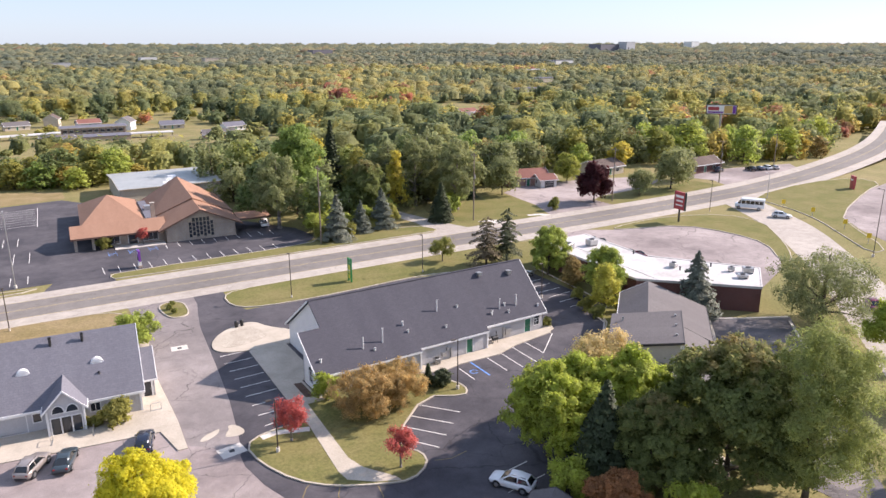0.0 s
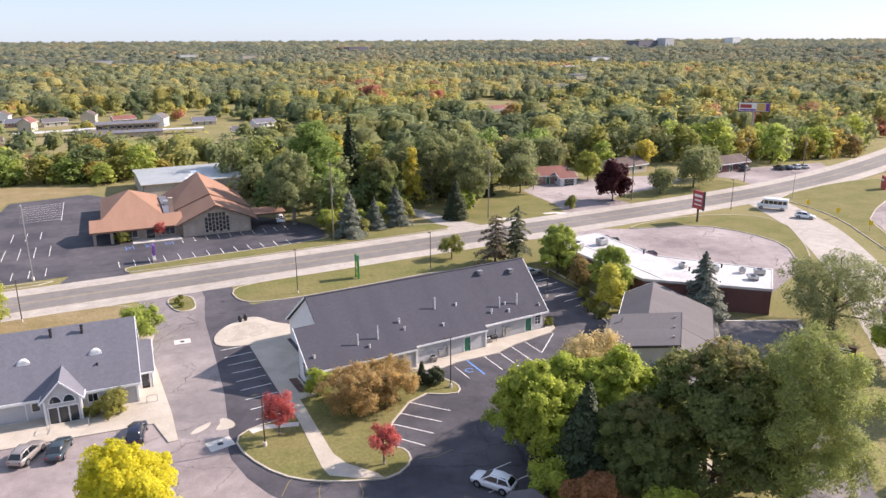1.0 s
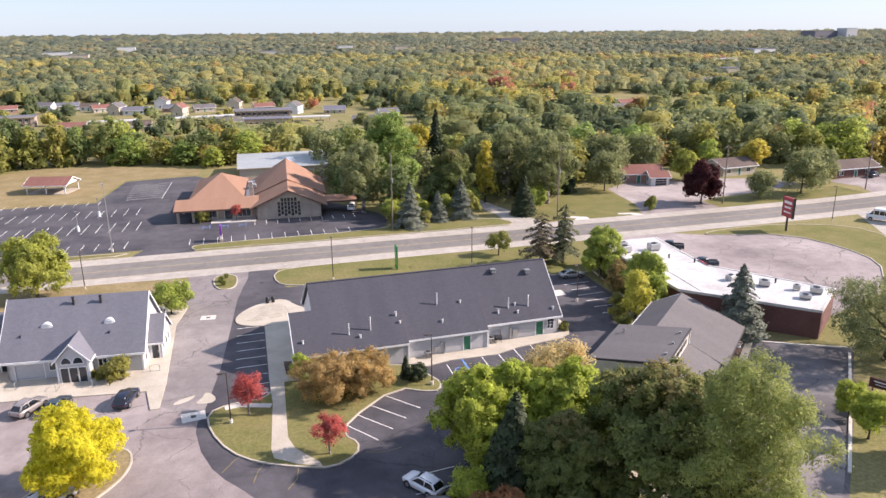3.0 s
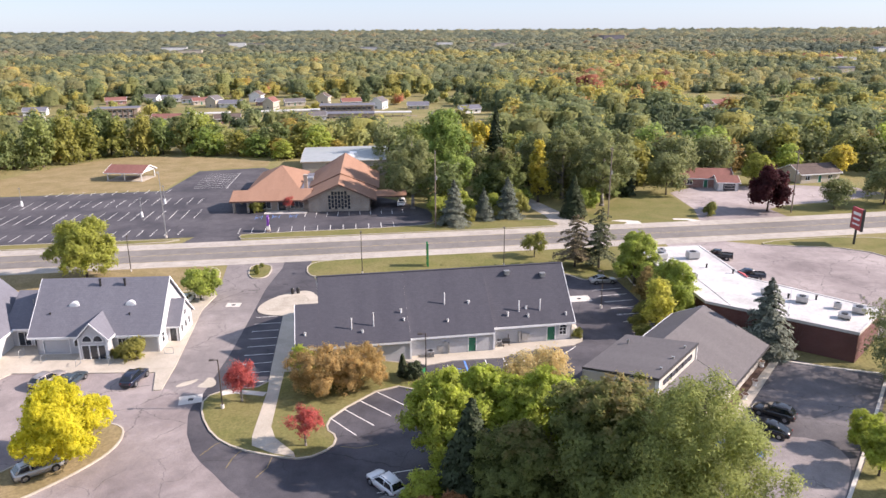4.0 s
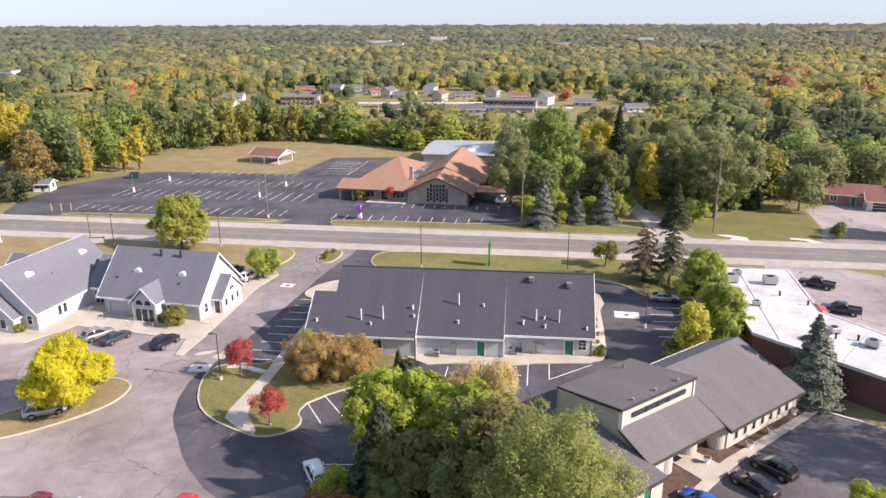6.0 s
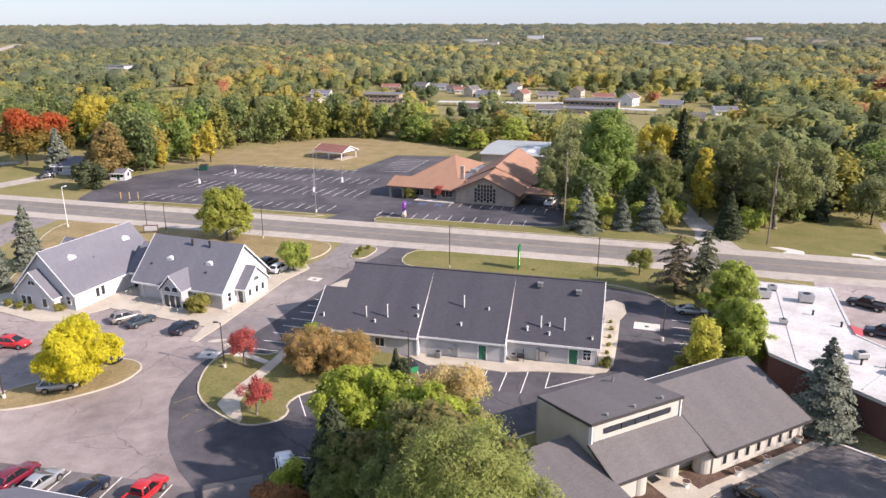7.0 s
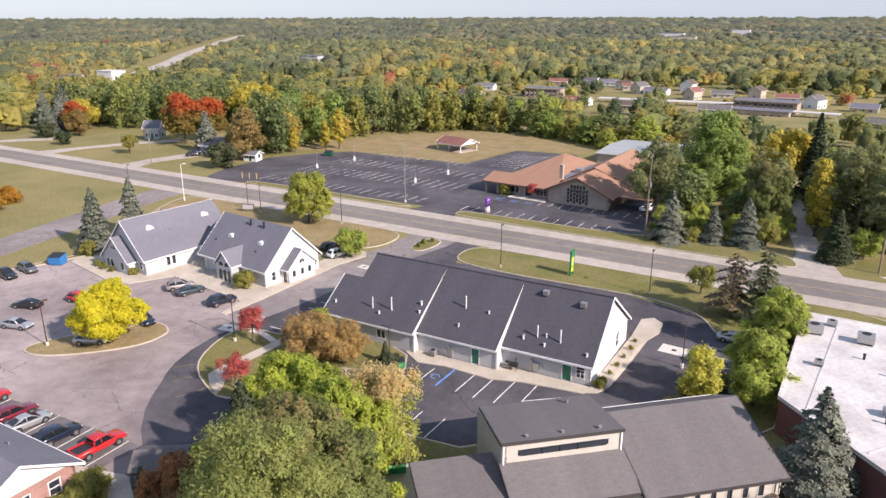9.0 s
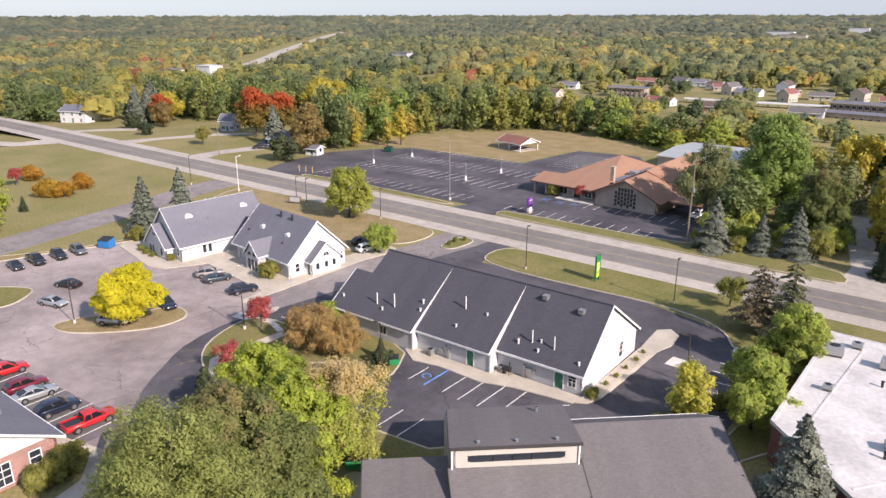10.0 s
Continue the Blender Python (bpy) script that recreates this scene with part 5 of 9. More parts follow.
def hall_annex():
    b = thing("hall", pose(35.6, 205.5, 0, 0, 0, -0.5), "plain tan hall with a low pale metal roof", "building")
    hx, d = 13.3, 27.0
    facade(b, (-hx, 0), (hx, 0), 0, 4.6, TAN_SIDING, [("window", 20.0, 1.6, 1.4, 1.6, 1, 1)])
    facade(b, (hx, 0), (hx, d), 0, 4.6, TAN_SIDING)
    facade(b, (hx, d), (-hx, d), 0, 4.6, TAN_SIDING)
    facade(b, (-hx, d), (-hx, 0), 0, 4.6, TAN_SIDING)
    plane_roof(b, [(-hx - 0.4, -0.4, 4.75), (hx + 0.4, -0.4, 4.75), (hx + 0.4, d / 2, 5.5), (-hx - 0.4, d / 2, 5.5)], METAL_ROOF, 0.2, TAN_TRIM, [(0, 1), (1, 2), (3, 0)])
    plane_roof(b, [(-hx - 0.4, d + 0.4, 4.75), (hx + 0.4, d + 0.4, 4.75), (hx + 0.4, d / 2, 5.49), (-hx - 0.4, d / 2, 5.49)], METAL_ROOF, 0.2, TAN_TRIM, [(0, 1), (1, 2), (3, 0)])
    # pale sheets let into the metal roof
    for x0, x1, y0, y1 in ((-1.6, 0.2, 0.8, 5.0), (0.4, 2.4, 4.2, 9.4), (1.0, 3.2, 9.8, 13.0), (-0.2, 0.8, 5.4, 8.2)):
        k = 0.75 / (d / 2 + 0.4)
        part("roof_patch", extrude_poly(bmesh.new(), [(x0, y0, 4.78 + (y0 + 0.4) * k), (x1, y0, 4.78 + (y0 + 0.4) * k), (x1, y1, 4.78 + (y1 + 0.4) * k), (x0, y1, 4.78 + (y1 + 0.4) * k)], (0, 0, -0.06)), WHITE, b)
    ridge = bmesh.new()
    tube(ridge, (8.2, 13.0, 5.3), (8.2, 13.0, 6.2), 0.25, n=10)
    part("roof_vent", ridge, STEEL, b)
    return b


def picnic_shelter():
    b = thing("picnic_shelter", pose(-28.6, 212.6, 0, 0, 0, -14), "open picnic shelter with a brick-red gable roof", "shelter")
    w, d = 6.0, 4.6
    for sy in (-1, 1):
        plane_roof(b, [(-w, sy * d, 2.5), (w, sy * d, 2.5), (w, 0, 4.3), (-w, 0, 4.3 - 0.003 * sy)], RUST_ROOF, 0.18, TRIM, [(0, 1), (1, 2), (3, 0)])
    for x in (-w + 0.8, 0, w - 0.8):
        for y in (-d + 0.7, d - 0.7):
            bm = bmesh.new()
            box(bm, x - 0.12, x + 0.12, y - 0.12, y + 0.12, 0, 2.7)
            part("post", bm, TRIM, b)
    for sx in (-1, 1):
        bm = bmesh.new()
        extrude_poly(bm, [(sx * (w - 0.5), -d, 2.45), (sx * (w - 0.5), d, 2.45), (sx * (w - 0.5), 0, 4.1)], (0.1, 0, 0))
        part("gable_board", bm, TRIM, b)
    part("floor_slab", boxes((-w + 0.3, w - 0.3, -d + 0.3, d - 0.3, 0, 0.1)), CONCRETE, b)
    return b


# ---- the tan building with a clerestory ----
def clinic():
    ang = 43.5
    m0 = pose(67.3, 54.8, 0, 0, 0, ang)
    b = thing("clinic", m0, "tan stucco building with taupe shingle roofs and a strip clerestory", "building")
    L = 10.6
    # local x runs along the front, local y to the back
    # central block: rear roof falls away behind the clerestory
    plane_roof(b, [(-0.6, 0.0, 7.1), (L + 0.5, 0.0, 7.0), (L + 1.0, 9.2, 5.4), (0.0, 9.2, 5.4)], TAUPE_SHINGLE, 0.25, DARK_TRIM, [(0, 1), (3, 0)])
    # clerestory band
    part("clerestory_wall", boxes((-0.4, L + 0.2, 0.1, 0.35, 4.9, 5.55), (-0.4, L + 0.2, 0.1, 0.35, 6.15, 6.85), (-0.4, 1.0, 0.1, 0.35, 5.55, 6.15), (L - 1.0, L + 0.2, 0.1, 0.35, 5.55, 6.15)), STUCCO, b)
    bm = bmesh.new()
    pts = [(1.4 + 0.4 * math.cos(radians(a)), 5.85 + 0.33 * math.sin(radians(a))) for a in range(90, 271, 30)] + [(L - 1.4 + 0.4 * math.cos(radians(a)), 5.85 + 0.33 * math.sin(radians(a))) for a in range(-90, 91, 30)]
    extrude_poly(bm, [(u, 0.09, z) for u, z in pts], (0, -0.03, 0))
    strip_win = part("strip_window", bm, GLASS, b)
    for u in (3.2, 4.9, 6.6):
        part("glazing_bar", boxes((u, u + 0.07, 0.0, 0.08, 5.53, 6.17)), BLACK, strip_win)
    for q in ((-0.45, -0.3, -0.05, 0.4, 4.8, 6.95), (L + 0.15, L + 0.3, -0.05, 0.4, 4.8, 6.85), (-0.3, L + 0.15, 0.02, 0.14, 6.74, 6.86)):
        part("trim_board", boxes(q), TRIM, b)
    # front roof below the band
    plane_roof(b, [(-0.7, 0.1, 5.0), (L + 0.5, 0.1, 4.9), (L + 0.7, -3.9, 3.0), (-0.6, -3.9, 3.05)], TAUPE_SHINGLE, 0.25, DARK_TRIM, [(3, 0), (2, 3), (1, 2)])
    facade(b, (0.2, -3.0), (3.2, -3.0), 0, 3.2, STUCCO)
    facade(b, (7.6, -1.7), (L + 1.0, -1.7), 0, 3.6, STUCCO)
    facade(b, (-0.3, 9.0), (-0.3, -3.0), 0, 3.0, STUCCO)
    bm = bmesh.new()
    extrude_poly(bm, [(-0.3, 9.0, 2.96), (-0.3, -3.0, 2.96), (-0.3, -3.0, 3.2), (-0.3, 0.1, 4.75), (-0.3, 0.1, 6.85), (-0.3, 9.0, 5.2)], (0.25, 0, 0))
    part("side_wall", bm, STUCCO, b)
    facade(b, (L + 0.4, 9.0), (-0.3, 9.0), 0, 5.2, STUCCO)
    # rounded wall ends by the entrance
    for cx, cy in ((3.4, -3.2), (8.2, -2.6), (L + 1.0, -3.7)):
        bm = bmesh.new()
        tube(bm, (cx, cy + 0.9, 0), (cx, cy + 0.9, 2.62 if cx > 11 else 2.95), 0.95, n=20)
        part("round_wall", bm, STUCCO, b)
    bm = boxes((3.2, 8.0, -1.4, -1.2, 0, 2.9))
    part("entrance_glass", bm, GLASS, b)
    # long wing to the east
    x0, x1, yf, yr, yb, fz, rz = L + 0.6, L + 14.8, -4.6, 4.3, 8.0, 2.75, 6.2
    holes = [("window", 1.3 + 1.62 * k, 0.55, 0.75, 1.45, 1, 1) for k in range(8)]
    facade(b, (x0 + 0.6, yf + 0.7), (x1 - 0.5, yf + 0.7), 0, 2.75, STUCCO, holes, trim_mat=STUCCO)
    m = facade(b, (x1 - 0.5, yf + 0.7), (x1 - 0.5, yb), 0, 2.75, STUCCO)
    bm = bmesh.new()
    extrude_poly(bm, [(x1 - 0.5, yf + 0.7, 2.7), (x1 - 0.5, yb, 2.7), (x1 - 0.5, yb, 4.0), (x1 - 0.5, yr, 5.9)], (-0.25, 0, 0))
    part("gable_wall", bm, STUCCO, b)
    facade(b, (x1 - 0.5, yb), (x0 - 1.0, yb), 0, 4.0, STUCCO)
    plane_roof(b, [(x0, yf, fz), (x1, yf, fz), (x1, yr, rz), (x0, yr, rz)], TAUPE_SHINGLE, 0.25, DARK_TRIM, [(0, 1), (1, 2), (3, 0)])
    plane_roof(b, [(x0, yb + 0.5, 4.0), (x1, yb + 0.5, 4.0), (x1, yr, rz - 0.004), (x0, yr, rz - 0.004)], TAUPE_SHINGLE, 0.25, TRIM, [(0, 1), (1, 2)])
    bm = bmesh.new()
    beam(bm, (x0, yf, fz + 0.08), (x0, yr, rz + 0.08), 0.16, 0.2)
    part("gutter", bm, DARK_TRIM, b)
    # low west wing
    facade(b, (-7.6, -5.2), (-0.3, -5.2), 0, 2.9, STUCCO, [("door", 4.6, 1.0, 0.05, 2.05)])
    facade(b, (-7.6, 2.6), (-7.6, -5.2), 0, 2.9, STUCCO)
    facade(b, (-0.3, 2.6), (-7.6, 2.6), 0, 2.9, STUCCO)
    plane_roof(b, [(-8.2, -5.8, 2.9), (-0.5, -5.8, 2.9), (-0.5, 3.2, 4.2), (-8.2, 3.2, 4.2)], TAUPE_SHINGLE, 0.25, DARK_TRIM, [(0, 1), (3, 0)])
    # plumbing stacks and vents
    vent_pipe(b, 8.6, 7.6, 5.1, 1.1, 0.14)
    for u in (2.0, 5.4, 9.0):
        box_vent(b, u, 0.8, 6.78, 0.12, STEEL)
    return b


# ---- the flat-roofed restaurant ----
def restaurant():
    b = thing("restaurant", pose(0, 0, 0), "dark red brick restaurant with a white membrane roof", "building")
    pts = [(86.3, 107.6), (86.3, 81.2), (100.4, 67.6), (109.0, 74.3), (97.4, 90), (98.4, 107.4)]
    Z = 4.3
    for i, p in enumerate(pts):
        q = pts[(i + 1) % len(pts)]
        holes = [("window", 1.2 + 3.0 * k, 2.2, 0.8, 1.7, 2, 1) for k in range(4)] if i in (3, 4) else ()
        facade(b, p, q, 0, Z, RED_BRICK, holes, 0.3)
    bm = bmesh.new()
    prism(bm, pts, Z, Z + 0.08)
    part("roof", bm, MEMBRANE, b)
    bm = bmesh.new()
    strip(bm, pts, 0.4, Z - 0.25, Z + 0.16, True)
    part("parapet_cap", bm, MEMBRANE, b)
    c = Z + 0.08
    for x, y, s, h, a in ((87.9, 100.6, 0.95, 1.3, 10), (93.6, 100.4, 0.95, 1.3, 0), (89.7, 104.2, 0.6, 0.8, 0), (96.4, 82.4, 0.7, 0.9, 20), (99.6, 78.6, 0.8, 1.0, -40), (104.8, 73.6, 0.85, 1.0, -40), (101.6, 72.2, 0.8, 0.7, -40), (89.2, 91.0, 0.5, 0.75, 0), (103.0, 75.6, 0.5, 0.9, -40)):
        u = part("roof_unit", rounded(boxes((-s, s, -s * 0.8, s * 0.8, 0.25, h), (-s * 0.9, -s * 0.8, -s * 0.7, s * 0.7, 0, 0.25), (s * 0.8, s * 0.9, -s * 0.7, s * 0.7, 0, 0.25)), 0.03, 1), STEEL, b)
        u.matrix_basis = pose(x, y, c, 0, 0, a)
        bm = bmesh.new()
        tube(bm, (0, 0, h), (0, 0, h + 0.08), s * 0.55, n=14)
        part("fan", bm, BLACK, u)
    # welted seams of the roof sheets
    for p, q in (((90.4, 104.6), (89.0, 79.2)), ((94.6, 74.0), (101.4, 83.6))):
        bm = bmesh.new()
        strip(bm, [p, q], 0.22, c - 0.02, c + 0.06)
        part("roof_seam", bm, MEMBRANE, b)
    for x, y in ((93.6, 95.4), (96.4, 92.0), (98.6, 80.4), (102.2, 79.2), (96.0, 80.6)):
        vent_pipe(b, x, y, c, 0.7, 0.14, BLACK)
    # red entrance canopy
    bm = bmesh.new()
    extrude_poly(bm, [(97.5, 92.6, 4.35), (99.4, 93.6, 3.5), (98.6, 90.0, 3.5), (97.4, 89.6, 4.35)], (0, 0, 0.25))
    part("canopy", bm, SIGN_RED, b)
    return b


def small_house(name, x, y, rot, w, d, eave, ridge, wall_mat, roof_mat, label, holes_front=None, group="", trim=None):
    """A plain gabled house, ridge along its front."""
    b = thing(name, pose(x, y, land(x, y), 0, 0, rot), label, "house", group)
    hf = holes_front if holes_front is not None else [("window", w * 0.12, 1.4, 0.9, 1.2, 2, 1), ("door", w * 0.45, 1.0, 0.1, 2.05), ("window", w * 0.7, 1.4, 0.9, 1.2, 2, 1)]
    facade(b, (-w / 2, -d / 2), (w / 2, -d / 2), 0, eave, wall_mat, hf)
    facade(b, (w / 2, -d / 2), (w / 2, d / 2), 0, eave, wall_mat, [("window", d * 0.4, 1.2, 0.9, 1.2, 1, 1)])
    facade(b, (w / 2, d / 2), (-w / 2, d / 2), 0, eave, wall_mat)
    facade(b, (-w / 2, d / 2), (-w / 2, -d / 2), 0, eave, wall_mat, [("window", d * 0.4, 1.2, 0.9, 1.2, 1, 1)])
    gable(b, (w / 2, -d / 2), (w / 2, d / 2), eave, d / 2, ridge - 0.2, wall_mat)
    gable(b, (-w / 2, d / 2), (-w / 2, -d / 2), eave, d / 2, ridge - 0.2, wall_mat)
    k = (ridge - eave) / (d / 2)
    for sy in (-1, 1):
        plane_roof(b, [(-w / 2 - 0.4, sy * (d / 2 + 0.5), eave - 0.5 * k + 0.2), (w / 2 + 0.4, sy * (d / 2 + 0.5), eave - 0.5 * k + 0.2), (w / 2 + 0.4, 0, ridge), (-w / 2 - 0.4, 0, ridge - 0.003 * (sy + 1))], roof_mat, 0.2, trim, edges=[(0, 1), (1, 2), (3, 0)])
    return b


office_building()
condenser(55.2, 79.6, "grey condenser unit by the office wall", 0.36)
condenser(45.4, 77.7, "grey condenser unit by the green door", 0.4)
salon_building()
church()
hall_annex()
picnic_shelter()
clinic()
restaurant()

# the ranch house and its garage across the road
small_house("house", 134.6, 176.4, -14, 13.6, 8, 2.7, 4.8, PINK_BRICK, RUST_ROOF, "low brick ranch house with a red-brown roof")
small_house("garage", 138.0, 170.4, -14, 5.4, 6, 2.4, 3.8, WHITE_SIDING, RUST_ROOF, "small white garage beside the ranch house", [("window", 1.4, 3.2, 0.05, 2.1, 1, 3)])
small_house("house", 168, 178, 6, 13, 9, 2.7, 4.8, TAN_SIDING, BROWN_SHINGLE, "low tan house among trees")
small_house("house", 199, 164.4, 2, 17, 8, 2.8, 4.8, RED_BRICK, BROWN_SHINGLE, "low red-brown building at the roadside lot")
# houses west of the church lot
small_house("shed", -138, 178, 25, 6, 5, 4.2, 6.6, SIDING, GREY_SHINGLE, "tall grey shed at the end of a drive")
small_house("house", -93, 170, 15, 12, 9, 2.7, 4.9, SIDING, GREY_SHINGLE, "low grey house behind a dark bush")
small_house("shed", -74, 164, 10, 4.5, 3.6, 2.2, 3.2, WHITE_SIDING, GREY_SHINGLE, "small white shed by the lot")
small_house("house", -228, 163, 20, 14, 9, 5.2, 7.6, WHITE_SIDING, GREY_SHINGLE, "white two-storey house with a grey roof", [("window", 1.6, 1.2, 3.4, 1.3, 2, 1), ("window", 6.4, 1.2, 3.4, 1.3, 2, 1), ("window", 11, 1.2, 3.4, 1.3, 2, 1), ("window", 1.6, 1.2, 0.8, 1.3, 2, 1), ("door", 6.6, 1.0, 0.1, 2.05), ("window", 11, 1.2, 0.8, 1.3, 2, 1)])


def brick_house():
    b = thing("house", pose(25.4, 31.4, 0, 0, 0, 1.5), "rose-brick house with white gable and grey shingle roof", "house")
    w, d, e, r = 13.0, 10.0, 3.4, 6.2
    facade(b, (-w / 2, -d / 2), (w / 2, -d / 2), 0, e, PINK_BRICK)
    m = facade(b, (w / 2, -d / 2), (w / 2, d / 2), 0, e, PINK_BRICK, [("window", 4.2, 1.4, 0.5, 2.2, 2, 3), ("window", 7.4, 1.0, 0.5, 2.2, 1, 3)])
    gable(b, (w / 2, -d / 2), (w / 2, d / 2), e, d / 2, r - 0.2, WHITE_SIDING)
    facade(b, (w / 2, d / 2), (-w / 2, d / 2), 0, e, PINK_BRICK)
    facade(b, (-w / 2, d / 2), (-w / 2, -d / 2), 0, e, PINK_BRICK)
    gable(b, (-w / 2, d / 2), (-w / 2, -d / 2), e, d / 2, r - 0.2, WHITE_SIDING)
    for sy in (-1, 1):
        plane_roof(b, [(-w / 2 - 0.5, sy * (d / 2 + 0.6), e - 0.15), (w / 2 + 0.7, sy * (d / 2 + 0.6), e - 0.15), (w / 2 + 0.7, 0, r), (-w / 2 - 0.5, 0, r - 0.003 * (sy + 1))], GREY_SHINGLE, 0.2, edges=[(0, 1), (1, 2)])
    vent_pipe(b, 1.0, 2.5, 4.9, 0.4, 0.1)


brick_house()
small_house("shed", 36.3, 42.6, 35, 4.4, 3.6, 1.95, 2.9, SIDING, TAUPE_SHINGLE, "small grey-roofed shed at the lot's edge", [("door", 1.6, 1.2, 0.05, 1.7)], trim=DARK_TRIM)

# the far settlement beyond the woods
rng = random.Random(11)
FAR_HOUSES = ((-156, 476, 8), (-139, 422, -12), (-126, 540, 15), (-106, 560, -20), (-90, 552, 12), (-74, 540, -8), (-65, 526, 22), (-52, 505, 70), (-40, 503, -6), (-27, 538, 80), (-12, 484, 68), (2, 505, 12), (-18, 512, -14), (22, 512, 76), (41, 500, 8), (59, 471, 64), (84, 464, -4), (-27, 395, 6), (-62, 412, -5), (18, 398, 4), (112, 430, 14), (165, 466, 3), (205, 560, 30), (264, 414, 8), (160, 316, 5), (213, 592, -10), (282, 440, 12), (90, 374, -6), (262, 378, 20))
for i, (x, y, a) in enumerate(FAR_HOUSES):
    tall = abs(a) > 40
    roof = (GREY_SHINGLE, BROWN_SHINGLE, RUST_ROOF, TAUPE_SHINGLE)[i % 4]
    wall = (WHITE_SIDING, TAN_SIDING, PINK_BRICK)[i % 3] if tall else (WHITE_SIDING, TAN_SIDING, PINK_BRICK, WHITE_SIDING, SIDING)[i % 5]
    w = rng.uniform(8.5, 11) if tall else rng.uniform(11, 16)
    small_house("house", x, y, a, w, rng.uniform(7.5, 9), 5.2 if tall else 2.8, 8.0 if tall else 5.0, wall, roof, "two-storey gabled house far behind the woods" if tall else "low house with a shingle roof far behind the woods", group="far houses")


def carport(x, y, rot, w, d, label):
    """A long flat roof with a pale fascia on rows of posts."""
    b = thing("carport", pose(x, y, land(x, y), 0, 0, rot), label, "carport", "far carports")
    part("roof", boxes((-w / 2, w / 2, -d / 2, d / 2, 2.5, 2.75)), MEMBRANE, b)
    part("fascia", boxes((-w / 2 - 0.05, w / 2 + 0.05, -d / 2 - 0.12, -d / 2, 2.3, 2.8)), WHITE, b)
    for k in range(int(w / 5) + 1):
        for sy in (-1, 1):
            u = -w / 2 + 0.4 + k * (w - 0.8) / int(w / 5)
            part("post", boxes((u - 0.08, u + 0.08, sy * (d / 2 - 0.5) - 0.08, sy * (d / 2 - 0.5) + 0.08, 0, 2.5)), DARK_TRIM, b)
    part("floor_slab", boxes((-w / 2 - 3, w / 2 + 3, -d / 2 - 7, d / 2, 0.0, 0.06)), OLD_ASPHALT, b)


carport(4, 446, 8, 44, 6.5, "long white-edged carport at the far housing")
carport(-45, 440, 4, 26, 6.5, "white-edged carport at the far housing")
carport(64, 414, -6, 22, 6.5, "dark open carport at the far housing")


def apartment_block(x, y, rot, w, d, label, wing=False):
    """Two storeys under a flat roof, with brick piers between the windows; a lower wing may stand before it."""
    b = thing("apartment_building", pose(x, y, land(x, y), 0, 0, rot), label, "building", "far apartment blocks")
    n = int((w - 2) / 3)
    holes = [("window", 1.2 + 3.0 * k, 1.9, z, 1.5, 2, 1) for k in range(n) for z in (0.7, 3.5)]
    facade(b, (-w / 2, -d / 2), (w / 2, -d / 2), 0, 5.8, BEIGE_BRICK, holes)
    facade(b, (w / 2, -d / 2), (w / 2, d / 2), 0, 5.8, BEIGE_BRICK)
    facade(b, (w / 2, d / 2), (-w / 2, d / 2), 0, 5.8, BEIGE_BRICK)
    facade(b, (-w / 2, d / 2), (-w / 2, -d / 2), 0, 5.8, BEIGE_BRICK)
    for k in range(n + 1):
        u = -w / 2 + 0.55 + 3.0 * k
        part("pier", boxes((u, u + 0.4, -d / 2 - 0.35, -d / 2, 0, 5.6)), BROWN_TRIM, b)
    part("roof", boxes((-w / 2 - 0.7, w / 2 + 0.7, -d / 2 - 0.7, d / 2 + 0.7, 5.8, 6.15)), GREY_SHINGLE, b)
    part("fascia", boxes((-w / 2 - 0.75, w / 2 + 0.75, -d / 2 - 0.78, -d / 2 - 0.7, 5.7, 6.2)), TAN_TRIM, b)
    if wing:
        y0, y1 = -d / 2 - 24, -d / 2 - 12
        facade(b, (-w / 2, y0), (w / 2, y0), 0, 3.6, BEIGE_BRICK, [("window", 1.5 + 3.6 * k, 1.6, 0.8, 1.3, 2, 1) for k in range(int((w - 2) / 3.6))])
        facade(b, (w / 2, y0), (w / 2, y1), 0, 3.6, BEIGE_BRICK)
        facade(b, (w / 2, y1), (-w / 2, y1), 0, 3.6, BEIGE_BRICK)
        facade(b, (-w / 2, y1), (-w / 2, y0), 0, 3.6, BEIGE_BRICK)
        part("roof", boxes((-w / 2 - 0.6, w / 2 + 0.6, y0 - 0.6, y1 + 0.6, 3.6, 3.9)), GREY_SHINGLE, b)


apartment_block(38, 436, -3, 32, 13, "beige brick two-storey apartment block with a flat grey roof", True)
apartment_block(-100, 452, 6, 24, 12, "beige brick apartment block behind the tree line")


# pale flat-roofed buildings far off in the woods
def far_hall(x, y, w, d, h, mat, label):
    b = thing("far_building", pose(x, y, land(x, y), 0, 0, 4), label, "building", "far buildings")
    part("wall", boxes((-w / 2, w / 2, -d / 2, d / 2, 0, h)), mat, b)
    part("roof", boxes((-w / 2 - 0.4, w / 2 + 0.4, -d / 2 - 0.4, d / 2 + 0.4, h, h + 0.5)), (MEMBRANE, GREY_SHINGLE)[int(w) % 3 > 0 or w > 60], b)
    part("door", boxes((-w * 0.3, -w * 0.2, -d / 2 - 0.05, -d / 2 + 0.1, 0, h * 0.5)), DARK_TRIM, b)


